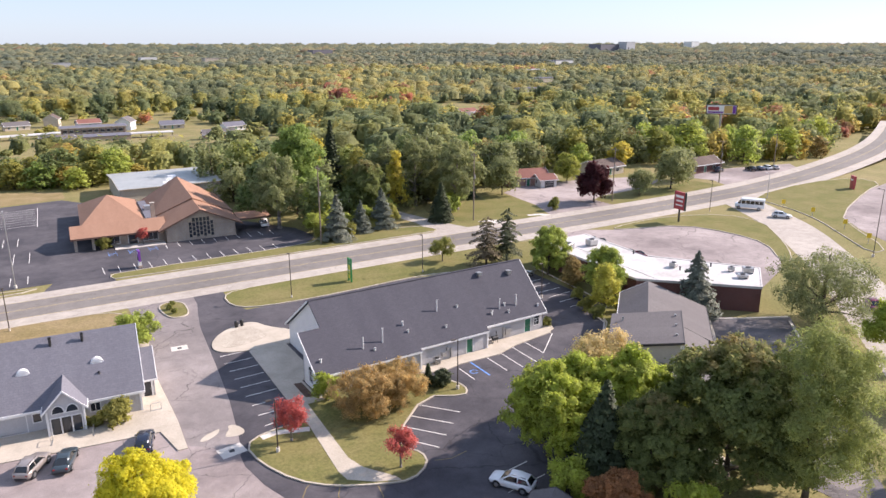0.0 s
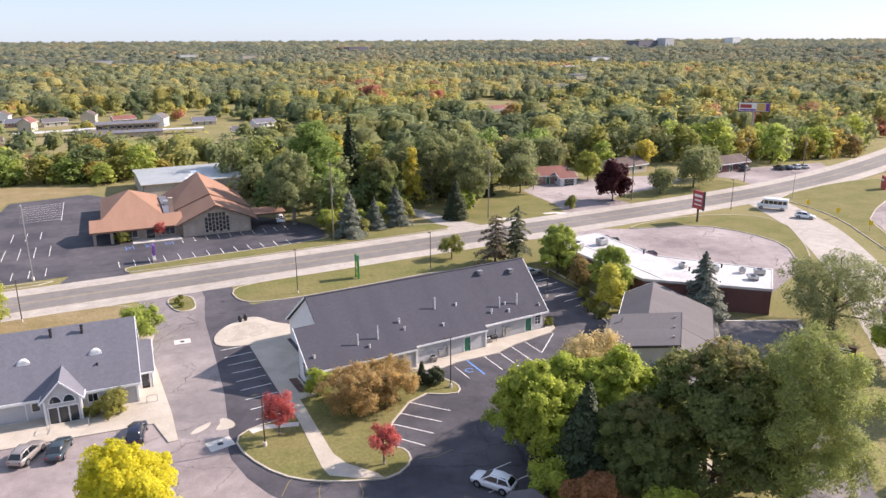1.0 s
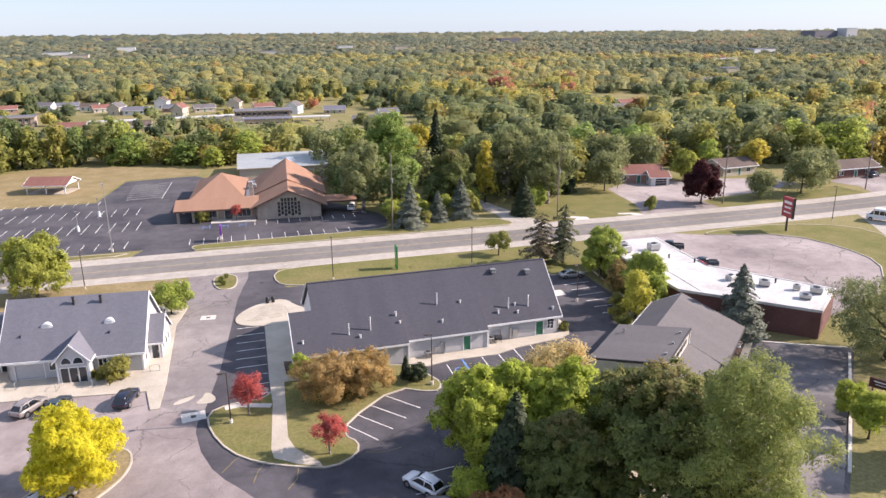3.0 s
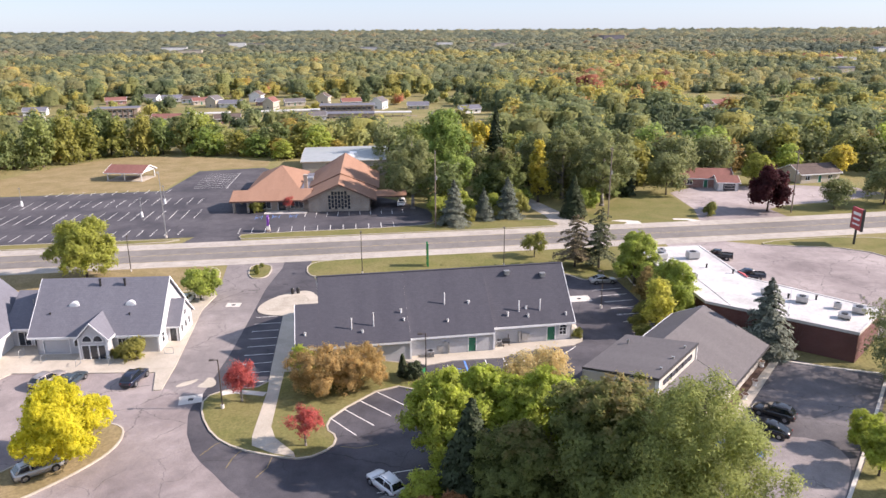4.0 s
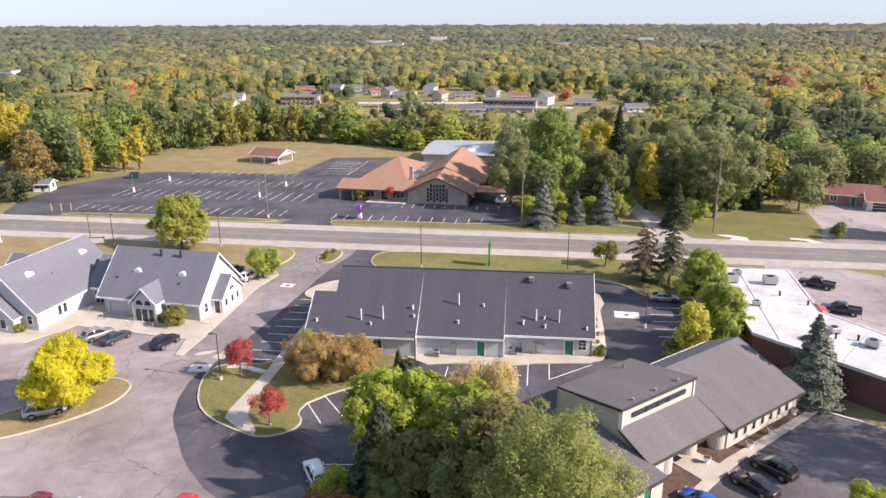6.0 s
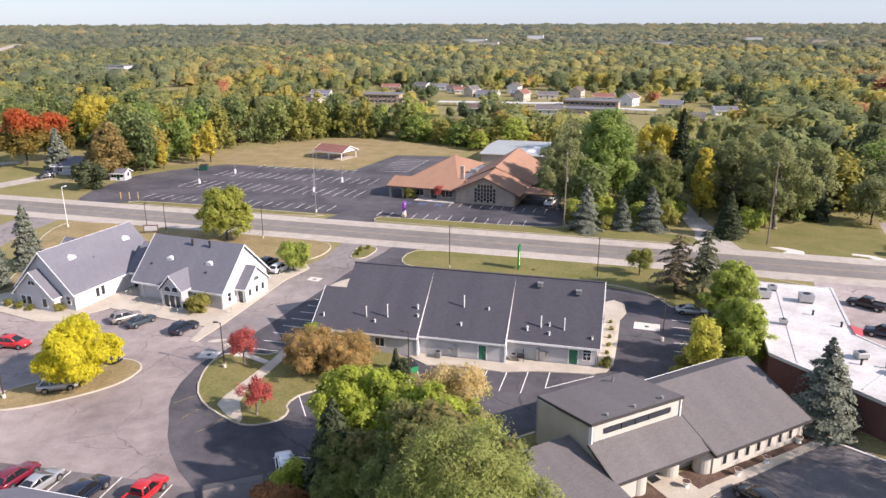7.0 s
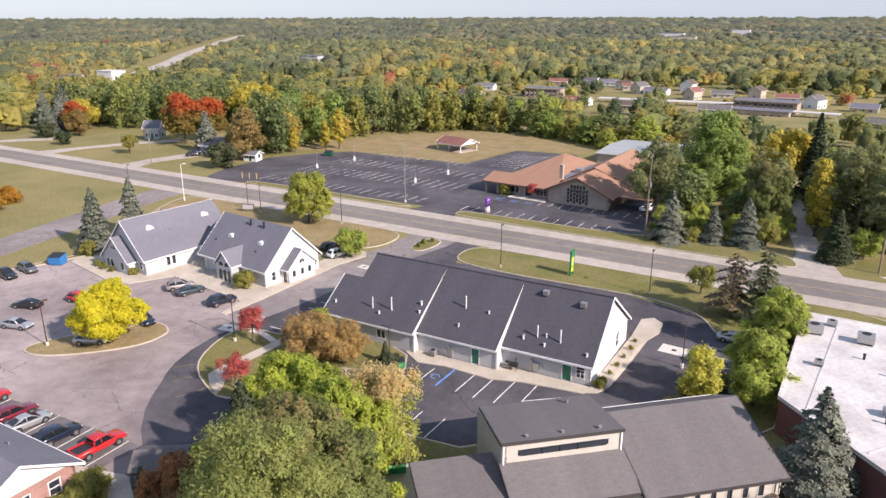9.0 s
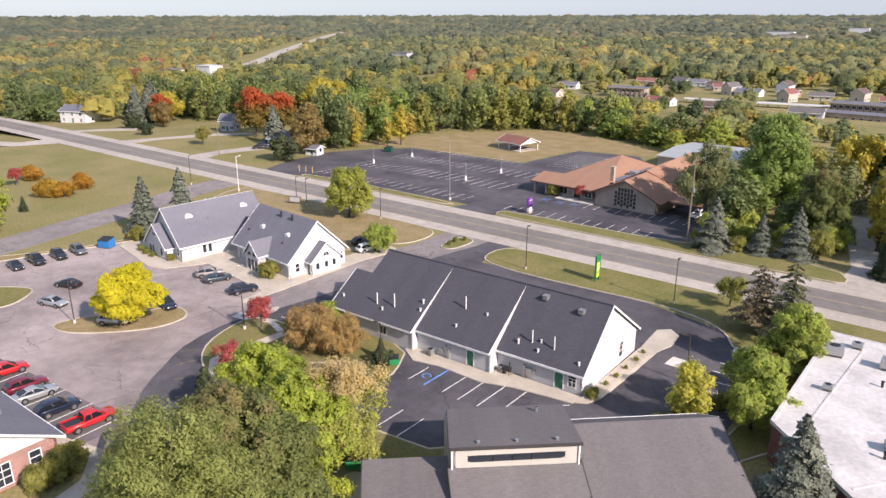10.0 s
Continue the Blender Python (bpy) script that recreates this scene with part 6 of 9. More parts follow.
FAR_HALLS = ((-309, 1613, 50, 24, 14), (-253, 1484, 44, 24, 12), (-454, 3000, 120, 40, 20), (-216, 1885, 40, 25, 16), (-170, 1878, 40, 25, 14), (92, 1572, 40, 20, 12), (291, 1816, 36, 25, 14), (414, 1699, 50, 25, 14), (897, 2282, 70, 40, 18), (-462, 388, 18, 14, 8), (-462, 352, 16, 12, 7), (-460, 640, 22, 16, 9), (700, 900, 30, 20, 10), (560, 700, 26, 18, 9), (430, 560, 22, 16, 8), (1000, 1200, 50, 30, 12), (1928, 2052, 120, 60, 30), (1990, 2010, 46, 40, 38), (2500, 2150, 50, 40, 34))
for i, (x, y, w, d, h) in enumerate(FAR_HALLS):
    far_hall(x, y, w, d, h, DARK_SIDING if w > 60 else (WHITE_SIDING, TAN_SIDING, SIDING)[i % 3], "long dark block on the skyline" if w > 60 else "pale flat-roofed building far off among trees")


# ---- vehicles ----
CAR_PAINT = {
    "silver": plain("paint_silver", (0.42, 0.43, 0.44), 0.3, 0.5, 0.6), "black": plain("paint_black", (0.012, 0.012, 0.014), 0.25, 0.0, 0.8), "navy": plain("paint_navy", (0.012, 0.018, 0.04), 0.25, 0.2, 0.8),
    "red": plain("paint_red", (0.45, 0.015, 0.02), 0.3, 0.0, 0.8), "maroon": plain("paint_maroon", (0.16, 0.012, 0.03), 0.3, 0.1, 0.8), "white": plain("paint_white", (0.72, 0.73, 0.74), 0.3, 0.0, 0.6),
    "blue": plain("paint_blue", (0.015, 0.09, 0.36), 0.3, 0.1, 0.8), "teal": plain("paint_slate", (0.04, 0.06, 0.075), 0.3, 0.2, 0.8), "grey": plain("paint_grey", (0.13, 0.14, 0.15), 0.3, 0.4, 0.7), "tan": plain("paint_champagne", (0.36, 0.32, 0.30), 0.3, 0.4, 0.6),
}
CABIN_GLASS = plain("car_glass", (0.012, 0.015, 0.018), 0.05, 0.0, 0.5)
# stations along the car: place, underside, belt line, half width; then the cabin: place, roof height, half width at the roof
SHAPES = {
    "sedan": (4.75, [(-2.375, 0.45, 0.76, 0.66), (-2.3, 0.3, 0.93, 0.8), (-1.75, 0.24, 0.99, 0.89), (-0.6, 0.21, 0.93, 0.92), (0.8, 0.21, 0.91, 0.92), (1.5, 0.23, 0.84, 0.9), (2.15, 0.28, 0.72, 0.81), (2.375, 0.36, 0.58, 0.6)], [(-1.95, 0.98, 0.76), (-0.85, 1.38, 0.58), (0.1, 1.42, 0.6), (1.25, 0.92, 0.78)]),
    "suv": (4.6, [(-2.3, 0.5, 0.95, 0.74), (-2.22, 0.36, 1.04, 0.85), (-1.5, 0.3, 1.06, 0.92), (-0.5, 0.27, 1.03, 0.93), (0.8, 0.27, 1.01, 0.93), (1.5, 0.29, 0.96, 0.91), (2.1, 0.33, 0.85, 0.84), (2.3, 0.42, 0.68, 0.66)], [(-2.2, 1.05, 0.8), (-1.65, 1.58, 0.62), (0.1, 1.64, 0.64), (1.15, 1.02, 0.8)]),
    "pickup": (5.6, [(-2.8, 0.5, 0.98, 0.86), (-2.75, 0.42, 1.0, 0.92), (-0.75, 0.38, 1.02, 0.95), (0.0, 0.36, 1.06, 0.96), (1.0, 0.36, 1.08, 0.96), (1.8, 0.38, 1.04, 0.94), (2.6, 0.42, 0.95, 0.88), (2.8, 0.5, 0.74, 0.7)], [(-0.95, 1.06, 0.82), (-0.7, 1.74, 0.68), (0.6, 1.78, 0.68), (1.5, 1.06, 0.82)]),
}
CARS = {}


def wheel(parent, x, y, r=0.33, w=0.22):
    s = 1 if y > 0 else -1
    bm = bmesh.new()
    tube(bm, (x, y - s * w, r), (x, y, r), r, n=18)
    rounded(bm, 0.03, 1)
    t = part("wheel", bm, RUBBER, parent)
    bm = bmesh.new()
    tube(bm, (x, y - s * 0.02, r), (x, y + s * 0.012, r), r * 0.66, r * 0.6, n=14)
    part("rim", bm, ALLOY, t)


def lerp3(p, q, k):
    return tuple(a + (b - a) * k for a, b in zip(p, q))


def pane(parent, a, b, c, d, k0, k1, name="window"):
    """A dark pane set on the cabin face a-b (low) c-d (high), between the shares k0 and k1 of its length."""
    lo0, lo1, hi0, hi1 = lerp3(a, b, k0), lerp3(a, b, k1), lerp3(d, c, k0), lerp3(d, c, k1)
    pts = [Vector(lerp3(lo0, hi0, 0.1)), Vector(lerp3(lo1, hi1, 0.1)), Vector(lerp3(lo1, hi1, 0.88)), Vector(lerp3(lo0, hi0, 0.88))]
    n = (pts[1] - pts[0]).cross(pts[3] - pts[0]).normalized()
    bm = bmesh.new()
    extrude_poly(bm, [p + n * 0.012 for p in pts], n * -0.03)
    part(name, bm, CABIN_GLASS, parent)


def build_car(shape, paint, label, category="car"):
    length, body, cab = SHAPES[shape]
    t = thing(shape if shape != "sedan" else "car", pose(0, 0, 0), label, category)
    bm = bmesh.new()
    rings = []
    for x, zb, zt, w in body:
        m = zb + (zt - zb) * 0.55
        half_ring = ((w * 0.84, zb), (w * 0.97, zb + 0.1), (w, m), (w * 0.975, m + (zt - m) * 0.55), (w * 0.9, zt - 0.035), (w * 0.6, zt + 0.012))
        rings.append([bm.verts.new((x, -y, z)) for y, z in half_ring] + [bm.verts.new((x, y, z)) for y, z in half_ring[::-1]])
    k = len(rings[0])
    for a, b in zip(rings, rings[1:]):
        for i in range(k):
            bm.faces.new((a[i], a[(i + 1) % k], b[(i + 1) % k], b[i]))
    bm.faces.new(rings[0])
    bm.faces.new(rings[-1][::-1])
    bmesh.ops.bevel(bm, geom=[e for e in bm.edges if e.calc_face_angle(0) > 0.6], offset=0.06, segments=2, affect="EDGES", clamp_overlap=True)
    part("body", bm, paint, t, smooth=True)

    def belt(x):
        for (x0, _, z0, w0), (x1, _, z1, w1) in zip(body, body[1:]):
            if x0 <= x <= x1:
                f = (x - x0) / (x1 - x0)
                return z0 + (z1 - z0) * f - 0.02, (w0 + (w1 - w0) * f) * 0.9
        return body[-1][2] - 0.02, body[-1][3] * 0.8
    # painted cabin with panes set in it
    (xa, za, wa), (xb, zb, wb), (xc, zc, wc), (xd, zd, wd) = cab
    (zl, wl), (zf, wf) = belt(xa), belt(xd)
    xm = (xb + xc) / 2
    bm = bmesh.new()
    row = []
    for x, zlo, wlo, x2, zhi, whi in ((xa, zl, wl, xb, zb, wb), (xm, belt(xm)[0], belt(xm)[1], xm, max(zb, zc) + 0.03, (wb + wc) / 2 + 0.02), (xd, zf, wf, xc, zc, wc)):
        row.append([bm.verts.new(p) for p in ((x, -wlo, zlo), (x2, -whi, zhi - 0.03), (x2, -whi * 0.75, zhi + 0.02), (x2, whi * 0.75, zhi + 0.02), (x2, whi, zhi - 0.03), (x, wlo, zlo))])
    for a, b in zip(row, row[1:]):
        for i in range(6):
            bm.faces.new((a[i], a[(i + 1) % 6], b[(i + 1) % 6], b[i]))
    bm.faces.new(row[0])
    bm.faces.new(row[-1][::-1])
    bmesh.ops.bevel(bm, geom=[e for e in bm.edges if e.calc_face_angle(0) > 0.45], offset=0.035, segments=2, affect="EDGES", clamp_overlap=True)
    cabin = part("cabin", bm, paint, t, smooth=True)
    low = [(xa, -wl, zl), (xm, -belt(xm)[1], belt(xm)[0]), (xd, -wf, zf)]
    top = [(xb, -wb, zb - 0.03), (xm, -(wb + wc) / 2 - 0.02, max(zb, zc)), (xc, -wc, zc - 0.03)]
    for s in (1, -1):
        lo = [(x, y * s, z) for x, y, z in low]
        hi = [(x, y * s, z) for x, y, z in top]
        for i, (k0, k1) in ((0, (0.14, 0.95)), (1, (0.05, 0.86))):
            if s > 0:
                pane(cabin, lo[i], lo[i + 1], hi[i + 1], hi[i], k0, k1)
            else:
                pane(cabin, lo[i + 1], lo[i], hi[i], hi[i + 1], 1 - k1, 1 - k0)
    pane(cabin, (xd, -wf, zf), (xd, wf, zf), (xc, wc, zc), (xc, -wc, zc), 0.07, 0.93, "windscreen")
    pane(cabin, (xa, wl, zl), (xa, -wl, zl), (xb, -wb, zb), (xb, wb, zb), 0.09, 0.91, "rear_window")
    if shape == "pickup":
        part("load_bed", boxes((-2.66, -0.95, -0.78, 0.78, 1.0, 1.03)), BLACK, t)
        for q in ((-2.78, -0.9, -0.94, -0.84, 0.98, 1.2), (-2.78, -0.9, 0.84, 0.94, 0.98, 1.2)):
            part("bed_side", rounded(boxes(q), 0.03, 1), paint, t)
        part("tailgate", rounded(boxes((-2.8, -2.7, -0.84, 0.84, 0.98, 1.2)), 0.03, 1), paint, t)
    if shape == "suv":
        for s in (-1, 1):
            part("roof_rail", boxes((xb + 0.1, xc - 0.1, s * (wb - 0.08) - 0.025, s * (wb - 0.08) + 0.025, zb + 0.0, zb + 0.09)), BLACK, t)
    xr = length / 2
    fx = length * 0.3
    half = body[3][3]
    r = 0.33 if shape == "sedan" else 0.37
    for sx in (-1, 1):
        for sy in (-1, 1):
            bm = bmesh.new()
            tube(bm, (sx * fx, sy * (half - 0.1), r + 0.02), (sx * fx, sy * (half + 0.006), r + 0.02), r * 1.17, n=18)
            part("wheel_arch", bm, BLACK, t)
            wheel(t, sx * fx, sy * (half + 0.02), r)
    zh = body[-1][2]
    for s in (-1, 1):
        bm = bmesh.new()
        box(bm, xr - 0.3, xr - 0.03, s * 0.55 - 0.15, s * 0.55 + 0.15, zh - 0.06, zh + 0.07)
        part("headlight", rounded(bm, 0.03, 1), LAMP_GLASS, t)
        bm = bmesh.new()
        box(bm, -xr - 0.01, -xr + 0.14, s * 0.6 - 0.13, s * 0.6 + 0.1, 0.7, 0.88)
        part("tail_light", rounded(bm, 0.03, 1), TAIL_GLASS, t)
        bm = bmesh.new()
        box(bm, xd - 0.5, xd - 0.33, s * (wf + 0.02), s * (wf + 0.2), zf + 0.02, zf + 0.15)
        part("mirror", rounded(bm, 0.03, 1), paint, t)
    part("bumper", boxes((xr - 0.1, xr + 0.03, -0.6, 0.6, 0.32, 0.46)), BLACK, t)
    part("bumper", boxes((-xr - 0.03, -xr + 0.1, -0.62, 0.62, 0.36, 0.5)), BLACK, t)
    return t


def park(shape, colour, x, y, rot, label, group="parked cars"):
    key = (shape, colour)
    m = pose(x, y, 0.03, 0, 0, rot)
    if key not in CARS:
        CARS[key] = build_car(shape, CAR_PAINT[colour], label)
        CARS[key].matrix_world = m
        t = CARS[key]
    else:
        t = copy_thing(CARS[key], m)
    return tagged(t, label, group=group)


park("suv", "tan", -3.2, 77.4, 60, "champagne hatchback parked before the grey building")
park("sedan", "teal", -0.2, 76.9, 74, "slate sedan parked before the grey building")
park("suv", "navy", 7.5, 76.4, 76, "dark navy suv parked before the grey building")
park("suv", "navy", 3.4, 65.3, -10, "dark navy suv parked behind the yellow tree")
park("suv", "silver", 3.2, 57.2, 35, "silver suv parked beneath the yellow tree")
park("sedan", "black", -17.1, 60.0, 200, "black sedan parked in the lot")
park("sedan", "silver", -10.9, 54.9, 17, "silver sedan parked in the lot")
park("sedan", "black", -33.4, 58.4, -4, "black sedan in the row by the street")
park("pickup", "black", -33.6, 62.0, -4, "black pickup in the row by the street")
park("suv", "black", -33.2, 65.8, -4, "black suv in the row by the street")
park("suv", "grey", -33.2, 69.4, -4, "grey suv in the row by the street")
park("suv", "red", -12.0, 65.5, 8, "bright red hatchback parked in the lot")
park("suv", "red", 7.4, 41.2, 86, "red suv parked by the brick house")
park("suv", "maroon", 13.3, 41.0, 88, "maroon suv parked by the brick house")
park("sedan", "silver", 16.2, 40.8, 86, "silver sedan parked by the brick house")
park("suv", "navy", 21.5, 41.0, 86, "dark navy suv parked by the brick house")
park("pickup", "red", 27.0, 41.9, 88, "bright red pickup parked by the brick house")
park("suv", "white", 37.6, 49.6, 122, "white suv with dark windows parked under trees")
park("sedan", "black", 79.6, 53.6, 133, "black sedan parked beside the tan building")
park("suv", "black", 82.2, 56.6, 133, "black suv parked beside the tan building")
park("sedan", "blue", 74.2, 50.0, 133, "bright blue hatchback parked beside the tan building")
park("sedan", "silver", 78.6, 102.6, 0, "silver-green sedan parked in the end stall")
park("suv", "white", 8.4, 103.8, 80, "white suv parked behind the white gable")
park("suv", "black", 4.6, 106.4, 80, "black suv parked behind the white gable")
park("suv", "white", 162.6, 106.6, -58, "white suv waiting on the side road")
park("pickup", "black", 105.0, 112.4, 150, "black pickup in the restaurant lot")
park("pickup", "navy", 104.6, 100.8, 160, "dark blue pickup by the red canopy")
for i, c in enumerate(("black", "navy", "white", "silver")):
    park("sedan" if i % 2 else "suv", c, 215.5 + i * 3.2, 155.0 - i * 0.7, 70, "car parked in the small roadside lot by the woods")
park("pickup", "navy", 204, 159, 20, "dark pickup parked by the woods")
park("pickup", "white", 48.8, 166.0, 80, "white pickup under the church carport")
park("sedan", "black", -96, 159.6, 60, "dark car on a house drive")
park("suv", "navy", -97.6, 162.6, 60, "dark car on a house drive")
park("suv", "maroon", 117.6, 58.6, -135, "dark red suv on the side road")


def shuttle_bus():
    t = thing("bus", pose(164.0, 117.0, 0.03, 0, 0, 123), "white shuttle bus with dark windows waiting to turn", "bus", "parked cars")
    part("body", rounded(boxes((-3.6, 2.2, -1.15, 1.15, 0.5, 2.9)), 0.12, 2), CAR_PAINT["white"], t)
    part("nose", rounded(boxes((2.1, 3.6, -1.0, 1.0, 0.45, 1.5)), 0.15, 2), CAR_PAINT["white"], t)
    bm = bmesh.new()
    extrude_poly(bm, [(2.15, -0.95, 1.45), (3.0, -0.9, 1.45), (2.25, -0.9, 2.45), (2.15, -0.95, 2.45)], (0, 1.85, 0))
    part("windscreen", bm, CABIN_GLASS, t)
    for s in (-1, 1):
        for k in range(5):
            bm = bmesh.new()
            box(bm, -3.3 + k * 1.08, -2.36 + k * 1.08, s * 1.16 - 0.015, s * 1.16 + 0.015, 1.55, 2.45)
            part("window", bm, CABIN_GLASS, t)
    for x in (-2.3, 2.6):
        for y in (-1.16, 1.16):
            wheel(t, x, y, 0.42, 0.3)


shuttle_bus()


# ---- lamps, poles, signs and bins ----
def lamp_post(x, y, h, label, mat, rot=0, base=0.16, arm=0.7, group="lamp posts"):
    t = thing("street_lamp", pose(x, y, 0, 0, 0, rot), label, "street lamp", group)
    bm = bmesh.new()
    tube(bm, (0, 0, 0.5), (0, 0, h), 0.085, 0.06, 8)
    part("pole", bm, mat, t)
    bm = bmesh.new()
    tube(bm, (0, 0, 0), (0, 0, 0.6), base * 1.3, base * 1.3, 12)
    part("footing", bm, PALE_CONCRETE, t)
    if arm:
        part("arm", boxes((0, arm, -0.03, 0.03, h - 0.1, h - 0.04)), mat, t)
        part("lamp_head", rounded(boxes((arm * 0.55, arm * 0.55 + 0.6, -0.18, 0.18, h - 0.08, h + 0.06)), 0.03, 1), mat, t)


for x, y, h, r in ((19.6, 67.6, 6.4, 180), (43.9, 70.0, 7.0, 180), (-1.4, 53.6, 6.6, 60), (74.2, 91.2, 6.4, 200)):
    lamp_post(x, y, h, "bronze lot lamp on a concrete footing", BRONZE, r)
for x, y, h in ((37.3, 113.6, 7.9), (63.6, 114.2, 7.4), (-4.8, 121.4, 6.9), (-26.5, 119.3, 6.4), (152.6, 120.4, 8.2), (-66.9, 115, 7.8), (-33.5, 122.2, 5.4)):
    lamp_post(x, y, h, "slim dark roadside post", BRONZE, 90, 0.1, 0.3, "roadside posts")
for x, y in ((-48.9, 165.0), (-46.7, 180.0), (-13.4, 163.6), (-11.1, 177.0)):
    t = thing("street_lamp", pose(x, y, 0), "slim church-lot lamp on a white concrete base", "street lamp", "church lot lamps")
    bm = bmesh.new()
    tube(bm, (0, 0, 0), (0, 0, 1.3), 0.34, 0.26, 12)
    part("footing", bm, WHITE, t)
    bm = bmesh.new()
    tube(bm, (0, 0, 1.3), (0, 0, 4.6), 0.06, 0.05, 7)
    part("pole", bm, STEEL, t)
    bm = bmesh.new()
    box(bm, -0.25, 0.25, -0.15, 0.15, 4.5, 4.66)
    part("lamp_head", bm, STEEL, t)
lamp_post(-3.6, 144.2, 14.4, "tall grey light pole beside the church lot", STEEL, -90, 0.2, 1.6, "tall poles")
lamp_post(-50.6, 118.0, 9.0, "tall white light pole at the junction", WHITE, 90, 0.18, 1.4, "tall poles")
lamp_post(147.9, 75.6, 14.1, "tall dark pole at the side road", BRONZE, 90, 0.2, 1.2, "tall poles")
lamp_post(179.6, 122.9, 7.2, "grey pole at the junction", STEEL, 90, 0.14, 1.2, "tall poles")


def utility_pole(x, y, h, rot=0):
    t = thing("utility_pole", pose(x, y, 0, 0, 0, rot), "weathered wooden utility pole with a crossarm", "utility pole", "utility poles")
    bm = bmesh.new()
    tube(bm, (0, 0, -0.2), (0, 0, h), 0.17, 0.11, 10)
    part("pole", bm, WOOD_POLE, t)
    part("crossarm", boxes((-0.06, 0.06, -1.2, 1.2, h - 0.75, h - 0.62)), WOOD_POLE, t)
    for y_ in (-1.1, -0.5, 0.5, 1.1):
        bm = bmesh.new()
        tube(bm, (0, y_, h - 0.62), (0, y_, h - 0.42), 0.05, 0.03, 6)
        part("insulator", bm, STEEL, t)
    bm = bmesh.new()
    tube(bm, (0.24, 0, h * 0.62), (0.24, 0, h * 0.62 + 0.9), 0.2, 0.2, 10)
    part("transformer", bm, STEEL, t)


UTIL = ((10.5, 148.5, 15.5), (54.5, 143.4, 17.4), (95.0, 144.4, 16.8), (140.0, 143.0, 15.0), (188.0, 146.0, 13.5), (225.0, 153.0, 12.5))
for x, y, h in UTIL[1:]:
    utility_pole(x, y, h)
utility_pole(-96.8, 144.4, 10.7)
utility_pole(-80.8, 166, 8.5)
for off, drop in ((-1.1, 0.42), (0.5, 0.42), (1.1, 0.42), (0.0, 3.2), (0.0, 3.8)):
    line = []
    for (x0, y0, h0), (x1, y1, h1) in zip(UTIL[1:], UTIL[2:]):
        line += [Vector((x0 + (x1 - x0) * k / 8, y0 + (y1 - y0) * k / 8 + off, h0 + (h1 - h0) * k / 8 - drop - 1.54 * k / 8 * (1 - k / 8))) for k in range(8)]
    bm = bmesh.new()
    rings = [[bm.verts.new(p + Vector((0, 0.016 * math.cos(a), 0.016 * math.sin(a)))) for a in (0.5, 2.6, 4.7)] for p in line]
    for a, b in zip(rings, rings[1:]):
        for i in range(3):
            bm.faces.new((a[i], a[(i + 1) % 3], b[(i + 1) % 3], b[i]))
    tagged(part("cable", bm, BLACK), "thin overhead cable between utility poles", "cable", "overhead cables")


def pylon_sign(name, x, y, rot, parts_, label, category="sign"):
    """parts_: (part name, x0, x1, y0, y1, z0, z1, material)."""
    t = thing(name, pose(x, y, 0, 0, 0, rot), label, category)
    for nm, x0, x1, y0, y1, z0, z1, mat in parts_:
        part(nm, boxes((x0, x1, y0, y1, z0, z1)), mat, t)
    return t


pylon_sign("sign", 49.5, 116.4, 90, (("leg", -0.75, -0.5, -0.14, 0.14, 0, 4.6, SIGN_GREEN), ("leg", 0.5, 0.75, -0.14, 0.14, 0, 4.6, SIGN_GREEN), ("cap", -0.5, 0.5, -0.12, 0.12, 3.9, 4.45, SIGN_GREEN), ("panel", -0.5, 0.5, -0.1, 0.1, 0.7, 3.3, SIGN_YELLOW), ("stripe", -0.5, 0.5, -0.11, 0.11, 3.3, 3.75, SIGN_GREEN), ("stripe", -0.42, 0.42, -0.115, 0.115, 2.1, 2.3, WHITE), ("stripe", -0.42, 0.42, -0.115, 0.115, 1.5, 1.66, SIGN_GREEN)), "green and yellow pylon sign on the verge lawn")
pylon_sign("sign", 17.7, 146.0, 90, (("base", -0.7, 0.7, -0.35, 0.35, 0, 0.5, BEIGE_BRICK), ("column", -0.55, 0.55, -0.28, 0.28, 0.5, 1.4, WHITE), ("panel", -0.85, 0.85, -0.22, 0.22, 1.4, 3.5, PURPLE), ("letter_board", -0.7, 0.7, -0.24, 0.24, 1.5, 2.1, BLACK), ("stripe", -0.6, 0.6, -0.245, 0.245, 2.9, 3.05, WHITE)), "purple and white church sign beside the road")
pylon_sign("sign", 136.7, 116.6, 84, (("post", -0.16, 0.16, -0.16, 0.16, 0, 3.4, BLACK), ("panel", -1.7, 1.7, -0.25, 0.25, 3.3, 7.6, SIGN_RED), ("frame_bar", -1.8, -1.7, -0.28, 0.28, 3.2, 7.7, BLACK), ("frame_bar", 1.7, 1.8, -0.28, 0.28, 3.2, 7.7, BLACK), ("stripe", -1.3, 1.3, -0.27, 0.27, 6.2, 6.8, WHITE), ("stripe", -1.1, 1.1, -0.27, 0.27, 5.2, 5.6, WHITE), ("stripe", -1.2, 1.2, -0.27, 0.27, 4.2, 4.5, WHITE)), "tall red restaurant sign on a dark post")
pylon_sign("sign", 213.4, 118.4, 50, (("base", -1.2, 1.2, -0.3, 0.3, 0, 1.0, SIGN_RED), ("panel", -1.3, 1.3, -0.35, 0.35, 1.0, 4.0, SIGN_RED), ("stripe", -0.8, 0.8, -0.37, 0.37, 2.6, 3.1, WHITE)), "red roadside monument sign")
